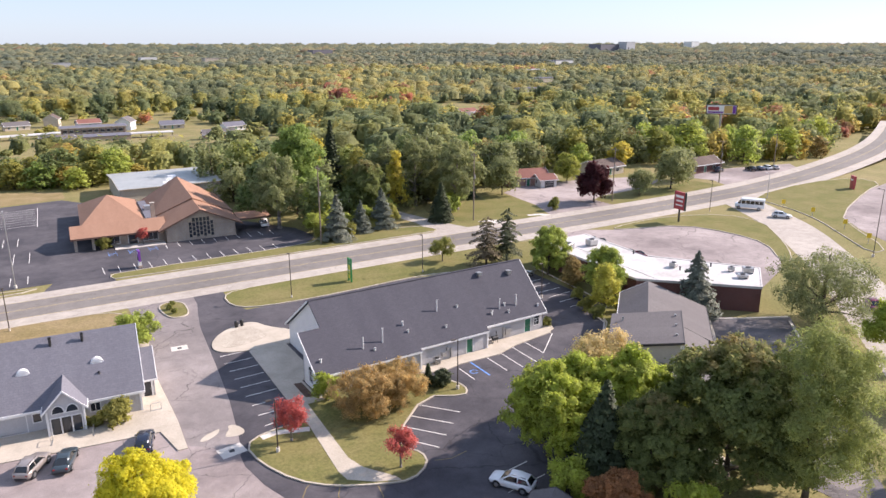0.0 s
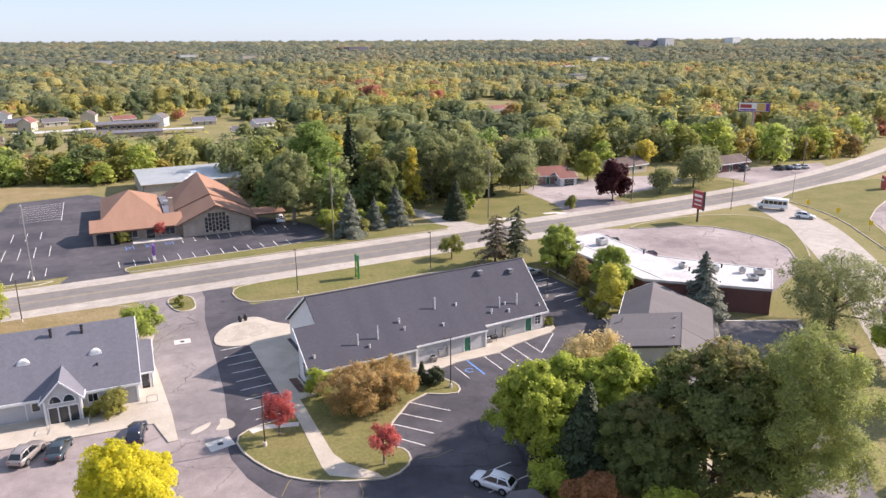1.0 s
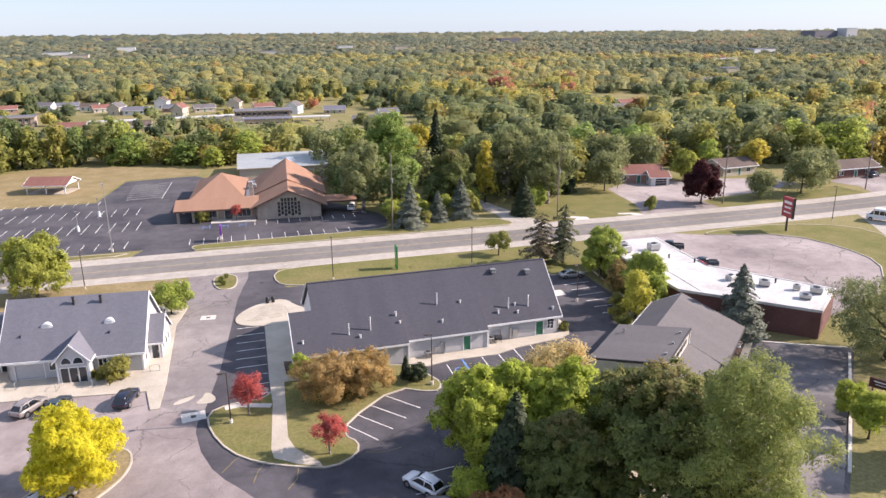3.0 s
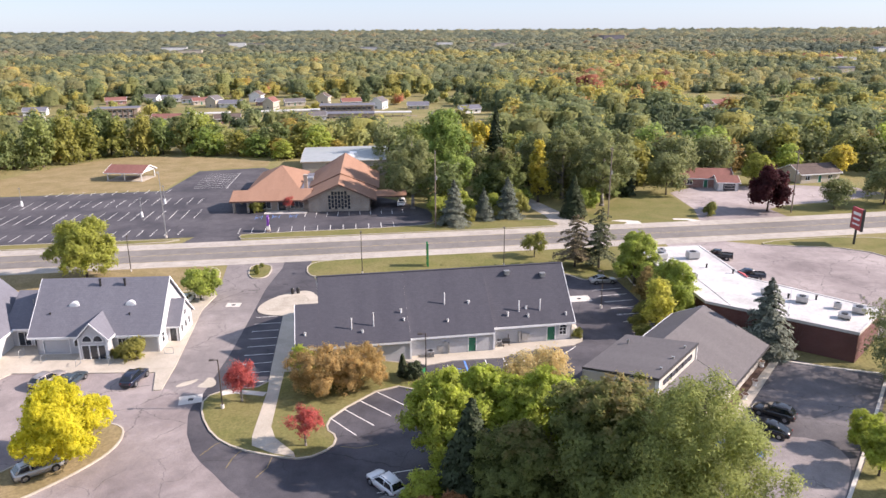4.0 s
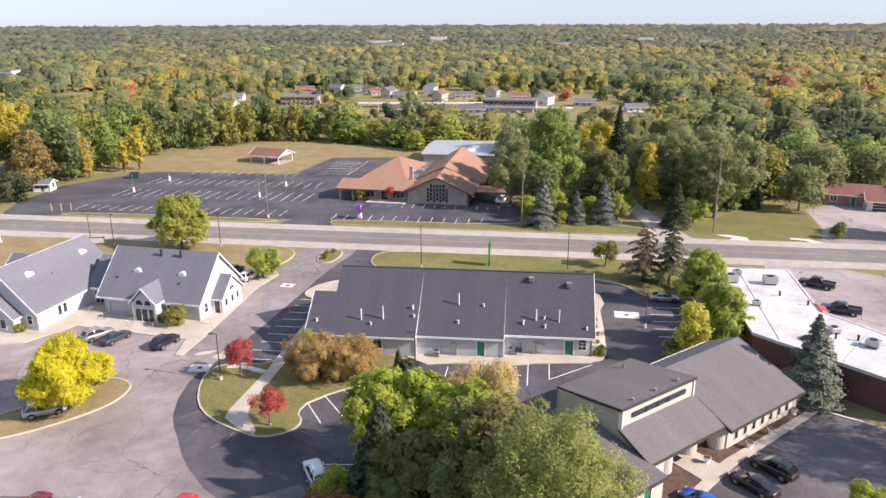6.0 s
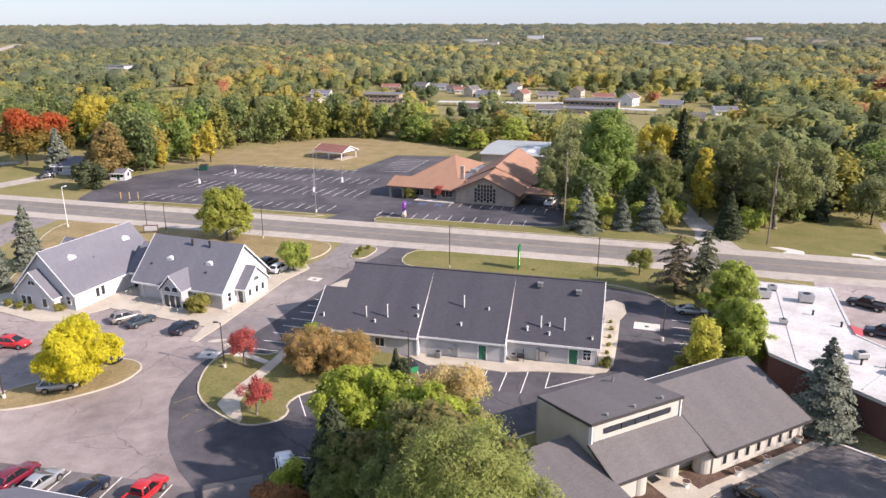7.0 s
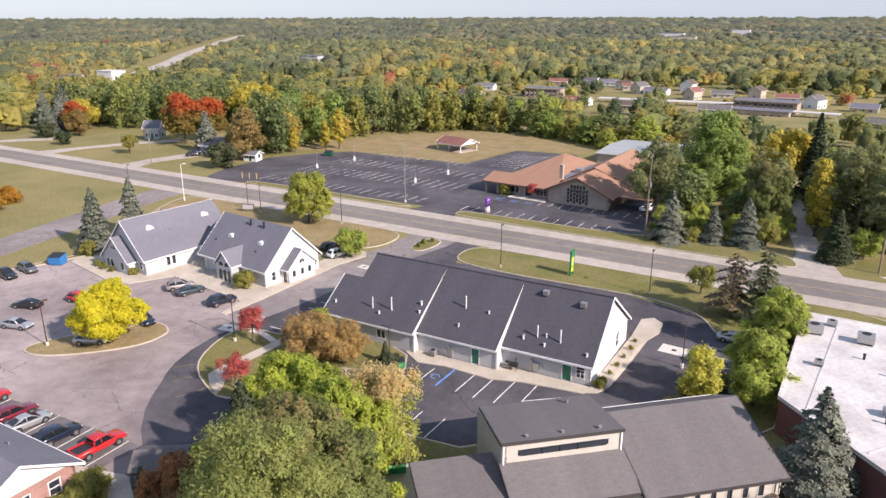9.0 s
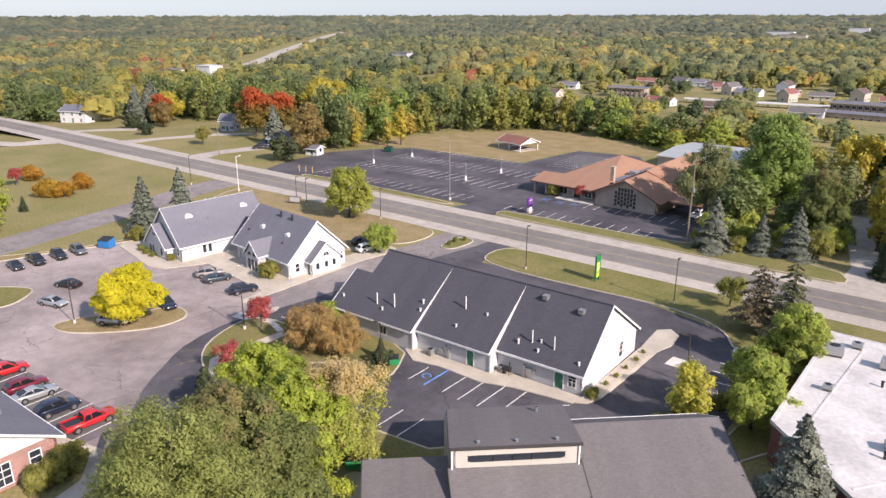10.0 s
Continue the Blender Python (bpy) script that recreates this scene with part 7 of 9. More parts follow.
pylon_sign("sign", -29.6, 118.4, 20, (("post", -1.5, -1.35, -0.08, 0.08, 0, 1.9, BROWN_TRIM), ("post", 1.35, 1.5, -0.08, 0.08, 0, 1.9, BROWN_TRIM), ("panel", -1.35, 1.35, -0.06, 0.06, 0.7, 1.8, SIDING), ("rail", -1.6, 1.6, -0.1, 0.1, 1.8, 1.95, BROWN_TRIM)), "low wooden sign frame on the verge")
pylon_sign("sign", 95.9, 52.2, 120, (("post", -1.2, -1.05, -0.1, 0.1, 0, 0.9, BROWN_TRIM), ("post", 1.05, 1.2, -0.1, 0.1, 0, 0.9, BROWN_TRIM), ("panel", -1.6, 1.6, -0.12, 0.12, 0.5, 1.7, SIGN_BROWN), ("stripe", -1.1, 1.1, -0.13, 0.13, 1.25, 1.4, WHITE), ("stripe", -0.9, 0.9, -0.13, 0.13, 0.9, 1.0, WHITE)), "low dark brown sign on the lawn")


def billboard():
    z = land(310, 244)
    t = thing("billboard", pose(311, 244.5, z, 0, 0, -46), "roadside billboard on a steel mast above the woods", "billboard")
    bm = bmesh.new()
    tube(bm, (0, 0.4, 0), (0, 0.4, 12.6), 0.55, 0.5, 12)
    part("mast", bm, STEEL, t)
    part("back_panel", boxes((-7.4, 7.4, 0.0, 0.5, 12.0, 17.0)), DARK_TRIM, t)
    part("poster", boxes((-7.0, 7.0, -0.04, 0.0, 12.4, 16.6)), WHITE, t)
    part("poster_block", boxes((-6.4, -1.2, -0.08, -0.04, 14.0, 15.8)), SIGN_RED, t)
    part("poster_block", boxes((-6.6, 1.0, -0.08, -0.04, 12.7, 13.5)), PURPLE, t)
    part("poster_block", boxes((1.2, 5.2, -0.08, -0.04, 12.6, 16.4)), ORANGE_POST, t)
    part("poster_block", boxes((5.3, 6.9, -0.08, -0.04, 12.6, 16.4)), PURPLE, t)


billboard()
for x, y in ((171.5, 112.4), (169.4, 102.8), (164.2, 91.4), (156.3, 81.4)):
    pylon_sign("road_sign", x, y, -45, (("post", -0.05, 0.05, -0.05, 0.05, 0, 1.6, STEEL), ("panel", -0.45, 0.45, -0.07, -0.05, 1.5, 2.6, CURVE_YELLOW)), "yellow curve warning sign on a post", "road sign")


def dumpster(x, y, rot, mat, label, w=1.9, d=1.5, h=1.35):
    t = thing("dumpster", pose(x, y, 0.05, 0, 0, rot), label, "dumpster")
    bm = bmesh.new()
    lo = [bm.verts.new(p) for p in ((-w / 2, -d / 2 + 0.15, 0.12), (w / 2, -d / 2 + 0.15, 0.12), (w / 2, d / 2, 0.12), (-w / 2, d / 2, 0.12))]
    hi = [bm.verts.new(p) for p in ((-w / 2, -d / 2, h * 0.8), (w / 2, -d / 2, h * 0.8), (w / 2, d / 2, h), (-w / 2, d / 2, h))]
    bm.faces.new(lo[::-1])
    bm.faces.new(hi)
    for i in range(4):
        bm.faces.new((lo[i], lo[(i + 1) % 4], hi[(i + 1) % 4], hi[i]))
    body = part("bin_body", bm, mat, t)
    for s in (-1, 1):
        bm = bmesh.new()
        extrude_poly(bm, [(s * 0.02, -d / 2 - 0.04, h * 0.8 + 0.01), (s * w / 2, -d / 2 - 0.04, h * 0.8 + 0.01), (s * w / 2, d / 2, h + 0.01), (s * 0.02, d / 2, h + 0.01)], (0, 0, 0.05))
        part("lid", bm, BLACK, t)
        bm = bmesh.new()
        box(bm, s * w / 2 - 0.06, s * w / 2 + 0.06, -0.4, 0.4, h * 0.45, h * 0.58)
        part("lift_pocket", bm, mat, body)


dumpster(-32.4, 74.4, 25, BLUE_BIN, "bright blue dumpster at the corner of the lot", 2.4, 2.0, 1.9)
dumpster(55.2, 54.6, 40, GREEN_BIN, "green dumpster on the service pad", 2.2, 1.8, 1.5)
dumpster(43.4, 72.9, 45, GREEN_BIN, "small green recycling bin by the walk", 1.2, 1.0, 1.2)
dumpster(-58.6, 182.0, 20, DARK_GREEN_BIN, "dark green dumpster at the edge of the church lot", 2.4, 2.0, 1.6)
for i in range(3):
    t = thing("bollard", pose(-57.5 + i * 2.2, 143.6 + i * 0.5, 0), "yellow guard post at the lot entrance", "bollard", "guard posts")
    bm = bmesh.new()
    tube(bm, (0, 0, 0), (0, 0, 1.7), 0.1, 0.1, 10)
    part("post", bm, ORANGE_POST, t)
    part("cap", boxes((-0.12, 0.12, -0.12, 0.12, 1.7, 1.76)), ORANGE_POST, t)
for x, y, r in ((-9.8, 86.2, 80), (-6.2, 84.0, 80), (-1.2, 82.2, 80), (3.0, 82.0, 80), (10.0, 84.0, 0)):
    t = thing("bike_rack", pose(x, y, 0.14, 0, 0, r), "small steel hoop rail on the pavement", "rail", "hoop rails")
    bm = bmesh.new()
    pts = [(-0.6, 0, 0), (-0.6, 0, 0.8), (-0.45, 0, 0.9), (0.45, 0, 0.9), (0.6, 0, 0.8), (0.6, 0, 0)]
    for a, b in zip(pts, pts[1:]):
        tube(bm, a, b, 0.035, n=6)
    part("hoop", bm, STEEL, t)
    part("foot_plate", boxes((-0.7, 0.7, -0.08, 0.08, 0, 0.02)), STEEL, t)
# bench and bins by the entrance pad
for x, y in ((25.4, 105.0), (26.3, 105.2)):
    t = thing("litter_bin", pose(x, y, 0.16), "dark round litter bin on the concrete pad", "bin", "litter bins")
    bm = bmesh.new()
    tube(bm, (0, 0, 0), (0, 0, 0.85), 0.27, 0.3, 12)
    part("drum", bm, BLACK, t)
    bm = bmesh.new()
    tube(bm, (0, 0, 0.85), (0, 0, 1.05), 0.31, 0.18, 12)
    part("lid", bm, BLACK, t)
t = thing("smoker_grill", pose(56.2, 79.5, 0.15), "black barrel grill beside the office wall", "grill")
bm = bmesh.new()
tube(bm, (-0.5, 0, 0.75), (0.5, 0, 0.75), 0.33, n=14)
part("drum", bm, BLACK, t)
bm = bmesh.new()
for sx in (-0.4, 0.4):
    for sy in (-0.25, 0.25):
        tube(bm, (sx, sy, 0), (sx * 0.9, sy * 0.8, 0.6), 0.03, n=6)
part("stand", bm, BLACK, t)
bm = bmesh.new()
tube(bm, (0.3, 0, 1.0), (0.3, 0, 1.8), 0.06, n=8)
part("chimney", bm, BLACK, t)
for x, y in ((81.0, 60.6), (84.0, 63.6), (87.8, 68.4), (76.0, 57.2)):
    t = thing("planter", pose(x, y, 0.1), "white urn planter on the mulch bed", "planter", "urn planters")
    bm = bmesh.new()
    tube(bm, (0, 0, 0), (0, 0, 0.25), 0.3, 0.2, 12)
    tube(bm, (0, 0, 0.25), (0, 0, 0.7), 0.2, 0.42, 12)
    part("urn", bm, WHITE, t)
    bm = bmesh.new()
    tube(bm, (0, 0, 0.66), (0, 0, 0.712), 0.38, n=12)
    part("soil", bm, MULCH, t)


# ---- trees ----
def mesh_of(name, verts, faces, material, tint=None, normals=None):
    """A mesh from numpy arrays of corners and triangles."""
    me = bpy.data.meshes.new(name)
    me.vertices.add(len(verts))
    me.vertices.foreach_set("co", np.ascontiguousarray(verts, np.float32).ravel())
    me.loops.add(faces.size)
    me.loops.foreach_set("vertex_index", np.ascontiguousarray(faces, np.int32).ravel())
    me.polygons.add(len(faces))
    me.polygons.foreach_set("loop_start", np.arange(0, faces.size, 3, dtype=np.int32))
    me.update(calc_edges=True)
    if normals is not None:
        me.polygons.foreach_set("use_smooth", np.ones(len(faces), bool))
        me.normals_split_custom_set_from_vertices(np.ascontiguousarray(normals, np.float32))
    if tint is not None:
        me.attributes.new("tint", "FLOAT", "POINT").data.foreach_set("value", np.ascontiguousarray(tint, np.float32))
    me.materials.append(material)
    return me


def unit(v):
    return v / np.maximum(np.linalg.norm(v, axis=1, keepdims=True), 1e-9)


def leaves(points, normals, size, rng, droop=0.0, soft=0.42, jitter=0.55, slim=1.0):
    """Leaf sprays, one three-cornered spray per point, shaded softly after the swelling that they sit on."""
    n = len(points)
    out = unit(normals)
    nrm = unit(out * 0.8 + np.array([0.0, 0.0, 0.3]) + rng.normal(0, jitter, (n, 3)))
    nrm = np.where((nrm * out).sum(1, keepdims=True) < 0, -nrm, nrm)
    t = unit(np.cross(nrm, rng.normal(0, 1, (n, 3))))
    b = np.cross(nrm, t)
    s = (size * rng.uniform(0.5, 1.6, n))[:, None]
    v = np.stack([points - t * s * 1.15 * slim, points + t * s * 0.75 * slim - b * s * 0.7 / slim, points + b * s * 0.9 / slim + t * s * 0.35], 1)
    if droop:
        v[:, 1, 2] -= droop * s[:, 0]
    shade = unit(out * soft + nrm * (1 - soft))
    return v.reshape(-1, 3), np.arange(n * 3).reshape(-1, 3), np.repeat(shade, 3, axis=0)


def crown_points(lobes, n, rng, shell=0.4, per=48, spread=0.42):
    """Leaf places of a crown: tufts on the outer shells of a heap of ellipsoids, each tuft a flattened cluster of sprays, with gaps between."""
    c, r = np.array([l[:3] for l in lobes]), np.array([l[3:] for l in lobes])
    w = r[:, 0] * r[:, 2]
    m = max(40, n // per)
    ctr, nrm, have = [], [], 0
    while have < m:
        k = rng.choice(len(lobes), m * 2, p=w / w.sum())
        d = unit(rng.normal(0, 1, (m * 2, 3)))
        d[:, 2] = np.where((d[:, 2] < -0.35) & (rng.random(m * 2) < 0.6), -d[:, 2], d[:, 2])
        rad = 1.0 - shell * rng.random(m * 2) ** 1.6 + np.abs(rng.normal(0, 0.26, m * 2)) * (rng.random(m * 2) < 0.55)
        p = c[k] + d * r[k] * rad[:, None]
        q = np.linalg.norm((p[:, None, :] - c[None]) / r[None], axis=2)
        q[np.arange(m * 2), k] = 9
        keep = (q.min(1) > 0.72) | (rng.random(m * 2) < 0.14)
        ctr.append(p[keep])
        nrm.append(d[keep])
        have += keep.sum()
    ctr, nrm = np.concatenate(ctr)[:m], np.concatenate(nrm)[:m]
    # the outer surface shared out among the tufts gives their size
    lo, hi = (c - r).min(0), (c + r).max(0)
    size = math.sqrt(1.25 * math.pi * (hi[0] - lo[0]) * (hi[2] - lo[2]) / m) * spread
    big = rng.uniform(0.6, 1.35, m)
    t = rng.choice(m, n, p=big ** 2 / (big ** 2).sum())
    off = rng.normal(0, 1, (n, 3)) * (size * big[t])[:, None]
    along = (off * nrm[t]).sum(1, keepdims=True)
    off -= nrm[t] * along * 0.5
    off[:, 2] -= 0.12 * np.linalg.norm(off, axis=1)
    return ctr[t] + off, unit(nrm[t] * 0.75 + off / (size * 2.2) + np.array([0, 0, 0.25]))


def make_lobes(rng, height, width, base, count, flat=0.8, subs=5, low=False):
    """A heap of leaf masses: wide in the middle, narrower at the top, uneven all round."""
    out = [(0, 0, base + (height - base) * 0.5, width * 0.27, width * 0.27, (height - base) * 0.38)]
    for i in range(count):
        f = (i + 0.5) / count
        z = base + (height - base) * ((0.06 + 0.78 * f) if low else (0.16 + 0.7 * f))
        reach = width * 0.5 * (math.sin(math.pi * ((0.36 if low else 0.22) + (0.5 if low else 0.66) * f)) ** 0.8) * rng.uniform(0.45, 0.98)
        a = i * 2.4 + rng.uniform(-0.5, 0.5)
        s = width * rng.uniform(0.1, 0.2)
        out.append((reach * math.cos(a), reach * math.sin(a), z, s, s, s * flat))
    out.append((rng.uniform(-0.3, 0.3), rng.uniform(-0.3, 0.3), height - width * 0.17, width * 0.2, width * 0.2, width * 0.17))
    for x, y, z, rx, ry, rz in list(out[1:]):
        for _ in range(subs):
            d = rng.normal(0, 1, 3)
            d /= np.linalg.norm(d)
            if d[2] < -0.2:
                d[2] = -d[2]
            away = np.array([x, y, 0.0])
            d = d + 0.7 * away / (np.linalg.norm(away) + 0.1)
            d /= np.linalg.norm(d)
            k = rng.uniform(0.3, 0.62)
            out.append((x + d[0] * rx * 0.95, y + d[1] * ry * 0.95, z + d[2] * rz * 0.95, rx * k, ry * k, rz * k * 0.85))
    wide = max(math.hypot(l[0], l[1]) + l[3] for l in out) / (width * 0.52)
    high = max(l[2] + l[5] for l in out) / height
    return [(x / wide, y / wide, z / high, rx / wide, ry / wide, rz / wide) for x, y, z, rx, ry, rz in out]


def bent(bm, p0, p1, r0, r1, sag, n=6, segs=3):
    p0, p1 = Vector(p0), Vector(p1)
    pts = [p0.lerp(p1, i / segs) + Vector((0, 0, sag * math.sin(math.pi * i / segs))) for i in range(segs + 1)]
    for i in range(segs):
        tube(bm, pts[i], pts[i + 1], r0 + (r1 - r0) * i / segs, r0 + (r1 - r0) * (i + 1) / segs, n)


def trunk_of(lobes, base, r, limbs=7, top=None, n=7):
    bm = bmesh.new()
    zt = top or max(l[2] for l in lobes)
    tube(bm, (0, 0, -0.1), (0.0, 0, 0.5), r * 1.5, r, n)
    tube(bm, (0, 0, 0.5), (0.05, 0.03, base + 0.5), r, r * 0.8, n)
    tube(bm, (0.05, 0.03, base + 0.5), (0, 0, zt), r * 0.8, r * 0.15, n)
    main = lobes[1:16]
    step_ = max(1, len(main) // limbs)
    for l in main[::step_]:
        z0 = base + max(0.0, (l[2] - base) * 0.45)
        bent(bm, (0, 0, z0), (l[0] * 1.05, l[1] * 1.05, l[2]), r * 0.42, r * 0.1, 0.2, 5, 2)
    return bm


TREES = {}


def tree_kind(key, name, height, width, base, count, n_leaves, leaf, mat, bark, label, category="tree", seed=1, flat=0.8, droop=0.0, shell=0.4, trunk_r=None, group="", low=False, per=48, spread=0.42):
    """Builds one broad-leaved tree: trunk with limbs, and a crown of leaf sprays."""
    rng = np.random.default_rng(seed)
    lobes = make_lobes(rng, height, width, base, count, flat, low=low)
    t = thing(name, pose(0, 0, 0), label, category, group)
    part("trunk", trunk_of(lobes, base, trunk_r or height * 0.017 + 0.04), bark, t, smooth=True)
    p, nn = crown_points(lobes, n_leaves, rng, shell, per, spread)
    p[:, 2] = np.maximum(p[:, 2], base * 0.55)
    mid = np.array([0.0, 0.0, base + (height - base) * 0.4])
    v, f, vn = leaves(p, nn + unit(p - mid) * 0.35, leaf, rng, droop, slim=1.0 + droop * 0.8)
    c = new("crown", mesh_of("crown", v, f, mat, normals=vn))
    c.parent = t
    TREES[key] = t
    return t


def conifer_kind(key, name, height, width, n_leaves, leaf, mat, label, seed=1, tiers=14, bare=0.08, ragged=0.25, taper=0.85):
    """A spruce: whorls of drooping boughs, shorter towards the tip."""
    rng = np.random.default_rng(seed)
    t = thing(name, pose(0, 0, 0), label, "conifer")
    bm = bmesh.new()
    tube(bm, (0, 0, -0.1), (0, 0, height * 0.96), height * 0.018 + 0.05, 0.02, 7)
    pts, nrm = [], []
    boughs = tiers * 9
    for i in range(boughs):
        f = (i + 0.5) / boughs
        z = height * (bare + (0.97 - bare) * f)
        reach = width * 0.5 * (1 - f) ** taper * rng.uniform(1 - ragged, 1.08) + 0.12
        a = i * 2.399 + rng.uniform(-0.2, 0.2)
        k = max(8, int(n_leaves / boughs * (2.0 * (1 - f) + 0.12)))
        u = rng.random(k) ** 0.6
        side = rng.normal(0, 0.16, k) * reach * (0.35 + u)
        q = np.stack([math.cos(a) * u * reach - math.sin(a) * side, math.sin(a) * u * reach + math.cos(a) * side, z - u * u * reach * 0.34 + rng.normal(0, 0.07, k)], 1)
        pts.append(q)
        nrm.append(np.tile([math.cos(a) * 0.6, math.sin(a) * 0.6, 0.8], (k, 1)))
        if i % 3 == 0:
            tube(bm, (0, 0, z), (math.cos(a) * reach * 0.9, math.sin(a) * reach * 0.9, z - reach * 0.25), 0.045, 0.01, 4)
    part("trunk", bm, BARK, t)
    v, f, vn = leaves(np.concatenate(pts), np.concatenate(nrm), leaf, rng, 0.5, 0.5)
    c = new("crown", mesh_of("crown", v, f, mat, normals=vn))
    c.parent = t
    TREES[key] = t
    return t


def plant(key, x, y, rot=0.0, scale=1.0, z=None, label="", group="", tall=1.0):
    """A further tree of a kind; the first of the kind is moved to its place."""
    src = TREES[key]
    zz = land(x, y) if z is None else z
    m = pose(x, y, zz, 0, 0, rot) @ Matrix.Diagonal((scale, scale, scale * tall, 1))
    if src.get("used"):
        t = copy_thing(src, m)
        t.matrix_basis = m
    else:
        src["used"] = 1
        src.matrix_basis = m
        t = src
    if label or group:
        tagged(t, label, group=group)
    return t


G_DARK, G_MID, G_OLIVE, G_GREY = (0.058, 0.080, 0.030), (0.095, 0.118, 0.042), (0.155, 0.155, 0.048), (0.15, 0.16, 0.085)
G_LIME, A_YELLOW, A_GOLD, A_ORANGE, A_RED, A_RUST = (0.20, 0.235, 0.038), (0.50, 0.40, 0.03), (0.36, 0.27, 0.05), (0.38, 0.17, 0.05), (0.36, 0.09, 0.05), (0.25, 0.13, 0.06)
F_DARK = foliage("leaves_dark", [(0.0, (0.193, 0.248, 0.11)), (1.0, (0.228, 0.276, 0.117))], 0.45)
F_MAPLE = foliage("leaves_turning", [(0.0, (0.2, 0.238, 0.086)), (1.0, (0.216, 0.254, 0.092))], 0.4, tips=((0.34, 0.275, 0.12), 17.0))
F_MID = foliage("leaves_green", [(0.0, (0.215, 0.28, 0.11)), (0.5, (0.255, 0.31, 0.122)), (1.0, (0.32, 0.355, 0.125))], 0.42)
F_GREY = foliage("leaves_greyish", [(0.0, (0.25, 0.28, 0.135)), (1.0, (0.285, 0.31, 0.145))], 0.35)
F_FRESH = foliage("leaves_fresh", [(0.0, (0.255, 0.345, 0.105)), (1.0, (0.285, 0.375, 0.11))], 0.4)
F_LOCUST = foliage("leaves_feathery", [(0.0, (0.29, 0.335, 0.115)), (1.0, (0.315, 0.35, 0.12))], 0.35, through_light=0.5)
F_LIME = foliage("leaves_lime", [(0.0, (0.41, 0.48, 0.098)), (1.0, (0.47, 0.52, 0.10))], 0.38, through_light=0.6)
F_WLIME = foliage("leaves_yellow_green", [(0.0, (0.36, 0.44, 0.11)), (1.0, (0.43, 0.47, 0.115))], 0.4)
F_LINDEN = foliage("leaves_linden", [(0.0, (0.40, 0.43, 0.105)), (1.0, (0.43, 0.44, 0.11))], 0.4)
F_AMBER = foliage("leaves_amber", [(0.0, (0.44, 0.37, 0.11)), (1.0, (0.50, 0.39, 0.11))], 0.4)
F_OLIVE = foliage("leaves_olive", [(0.0, (0.29, 0.31, 0.092)), (1.0, (0.36, 0.345, 0.10))], 0.4)
F_YELLOW = foliage("leaves_yellow", [(0.0, (0.68, 0.64, 0.055)), (1.0, (0.70, 0.65, 0.055))], 0.2, through_light=0.55)
F_PALE = foliage("leaves_pale_yellow", [(0.0, (0.53, 0.525, 0.12)), (1.0, (0.55, 0.535, 0.12))], 0.35, through_light=0.6)
F_GOLD = foliage("leaves_gold", [(0.0, (0.524, 0.479, 0.103)), (1.0, (0.593, 0.502, 0.097))], 0.4)
F_TAN = foliage("leaves_tan", [(0.0, (0.41, 0.44, 0.12)), (1.0, (0.43, 0.45, 0.125))], 0.35, tips=((0.62, 0.495, 0.24), 9.2))
F_BROWN = foliage("leaves_bronze", [(0.0, (0.473, 0.341, 0.158)), (1.0, (0.525, 0.389, 0.168))], 0.4)
F_RED = foliage("leaves_red", [(0.0, (0.47, 0.115, 0.115)), (1.0, (0.52, 0.15, 0.135))], 0.4)
F_FLAME = foliage("leaves_flame", [(0.0, (0.24, 0.20, 0.06)), (1.0, (0.30, 0.22, 0.06))], 0.4, tips=((0.55, 0.15, 0.055), 12.0))
F_ORANGE = foliage("leaves_orange", [(0.0, (0.50, 0.24, 0.045)), (1.0, (0.48, 0.36, 0.06))], 0.35)
F_RUST = foliage("leaves_rust", [(0.0, (0.29, 0.235, 0.10)), (1.0, (0.35, 0.25, 0.10))], 0.4)
F_MAROON = foliage("leaves_maroon", [(0.0, (0.065, 0.018, 0.026)), (1.0, (0.085, 0.026, 0.03))], 0.4)
F_SPRUCE = foliage("needles_blue", [(0.0, (0.145, 0.168, 0.142)), (1.0, (0.185, 0.205, 0.172))], 0.45, through_light=0.15)
F_PINE = foliage("needles_green", [(0.0, (0.045, 0.062, 0.03)), (1.0, (0.068, 0.082, 0.04))], 0.4, through_light=0.1)
F_SCOTS = foliage("needles_olive", [(0.0, (0.095, 0.105, 0.06)), (1.0, (0.11, 0.12, 0.065))], 0.45, through_light=0.1)
F_RUSSET = foliage("leaves_russet", [(0.0, (0.40, 0.20, 0.10)), (1.0, (0.42, 0.22, 0.11))], 0.4)
F_PINK = foliage("needles_dusky", [(0.0, (0.165, 0.132, 0.088)), (1.0, (0.185, 0.15, 0.095))], 0.45, through_light=0.1)

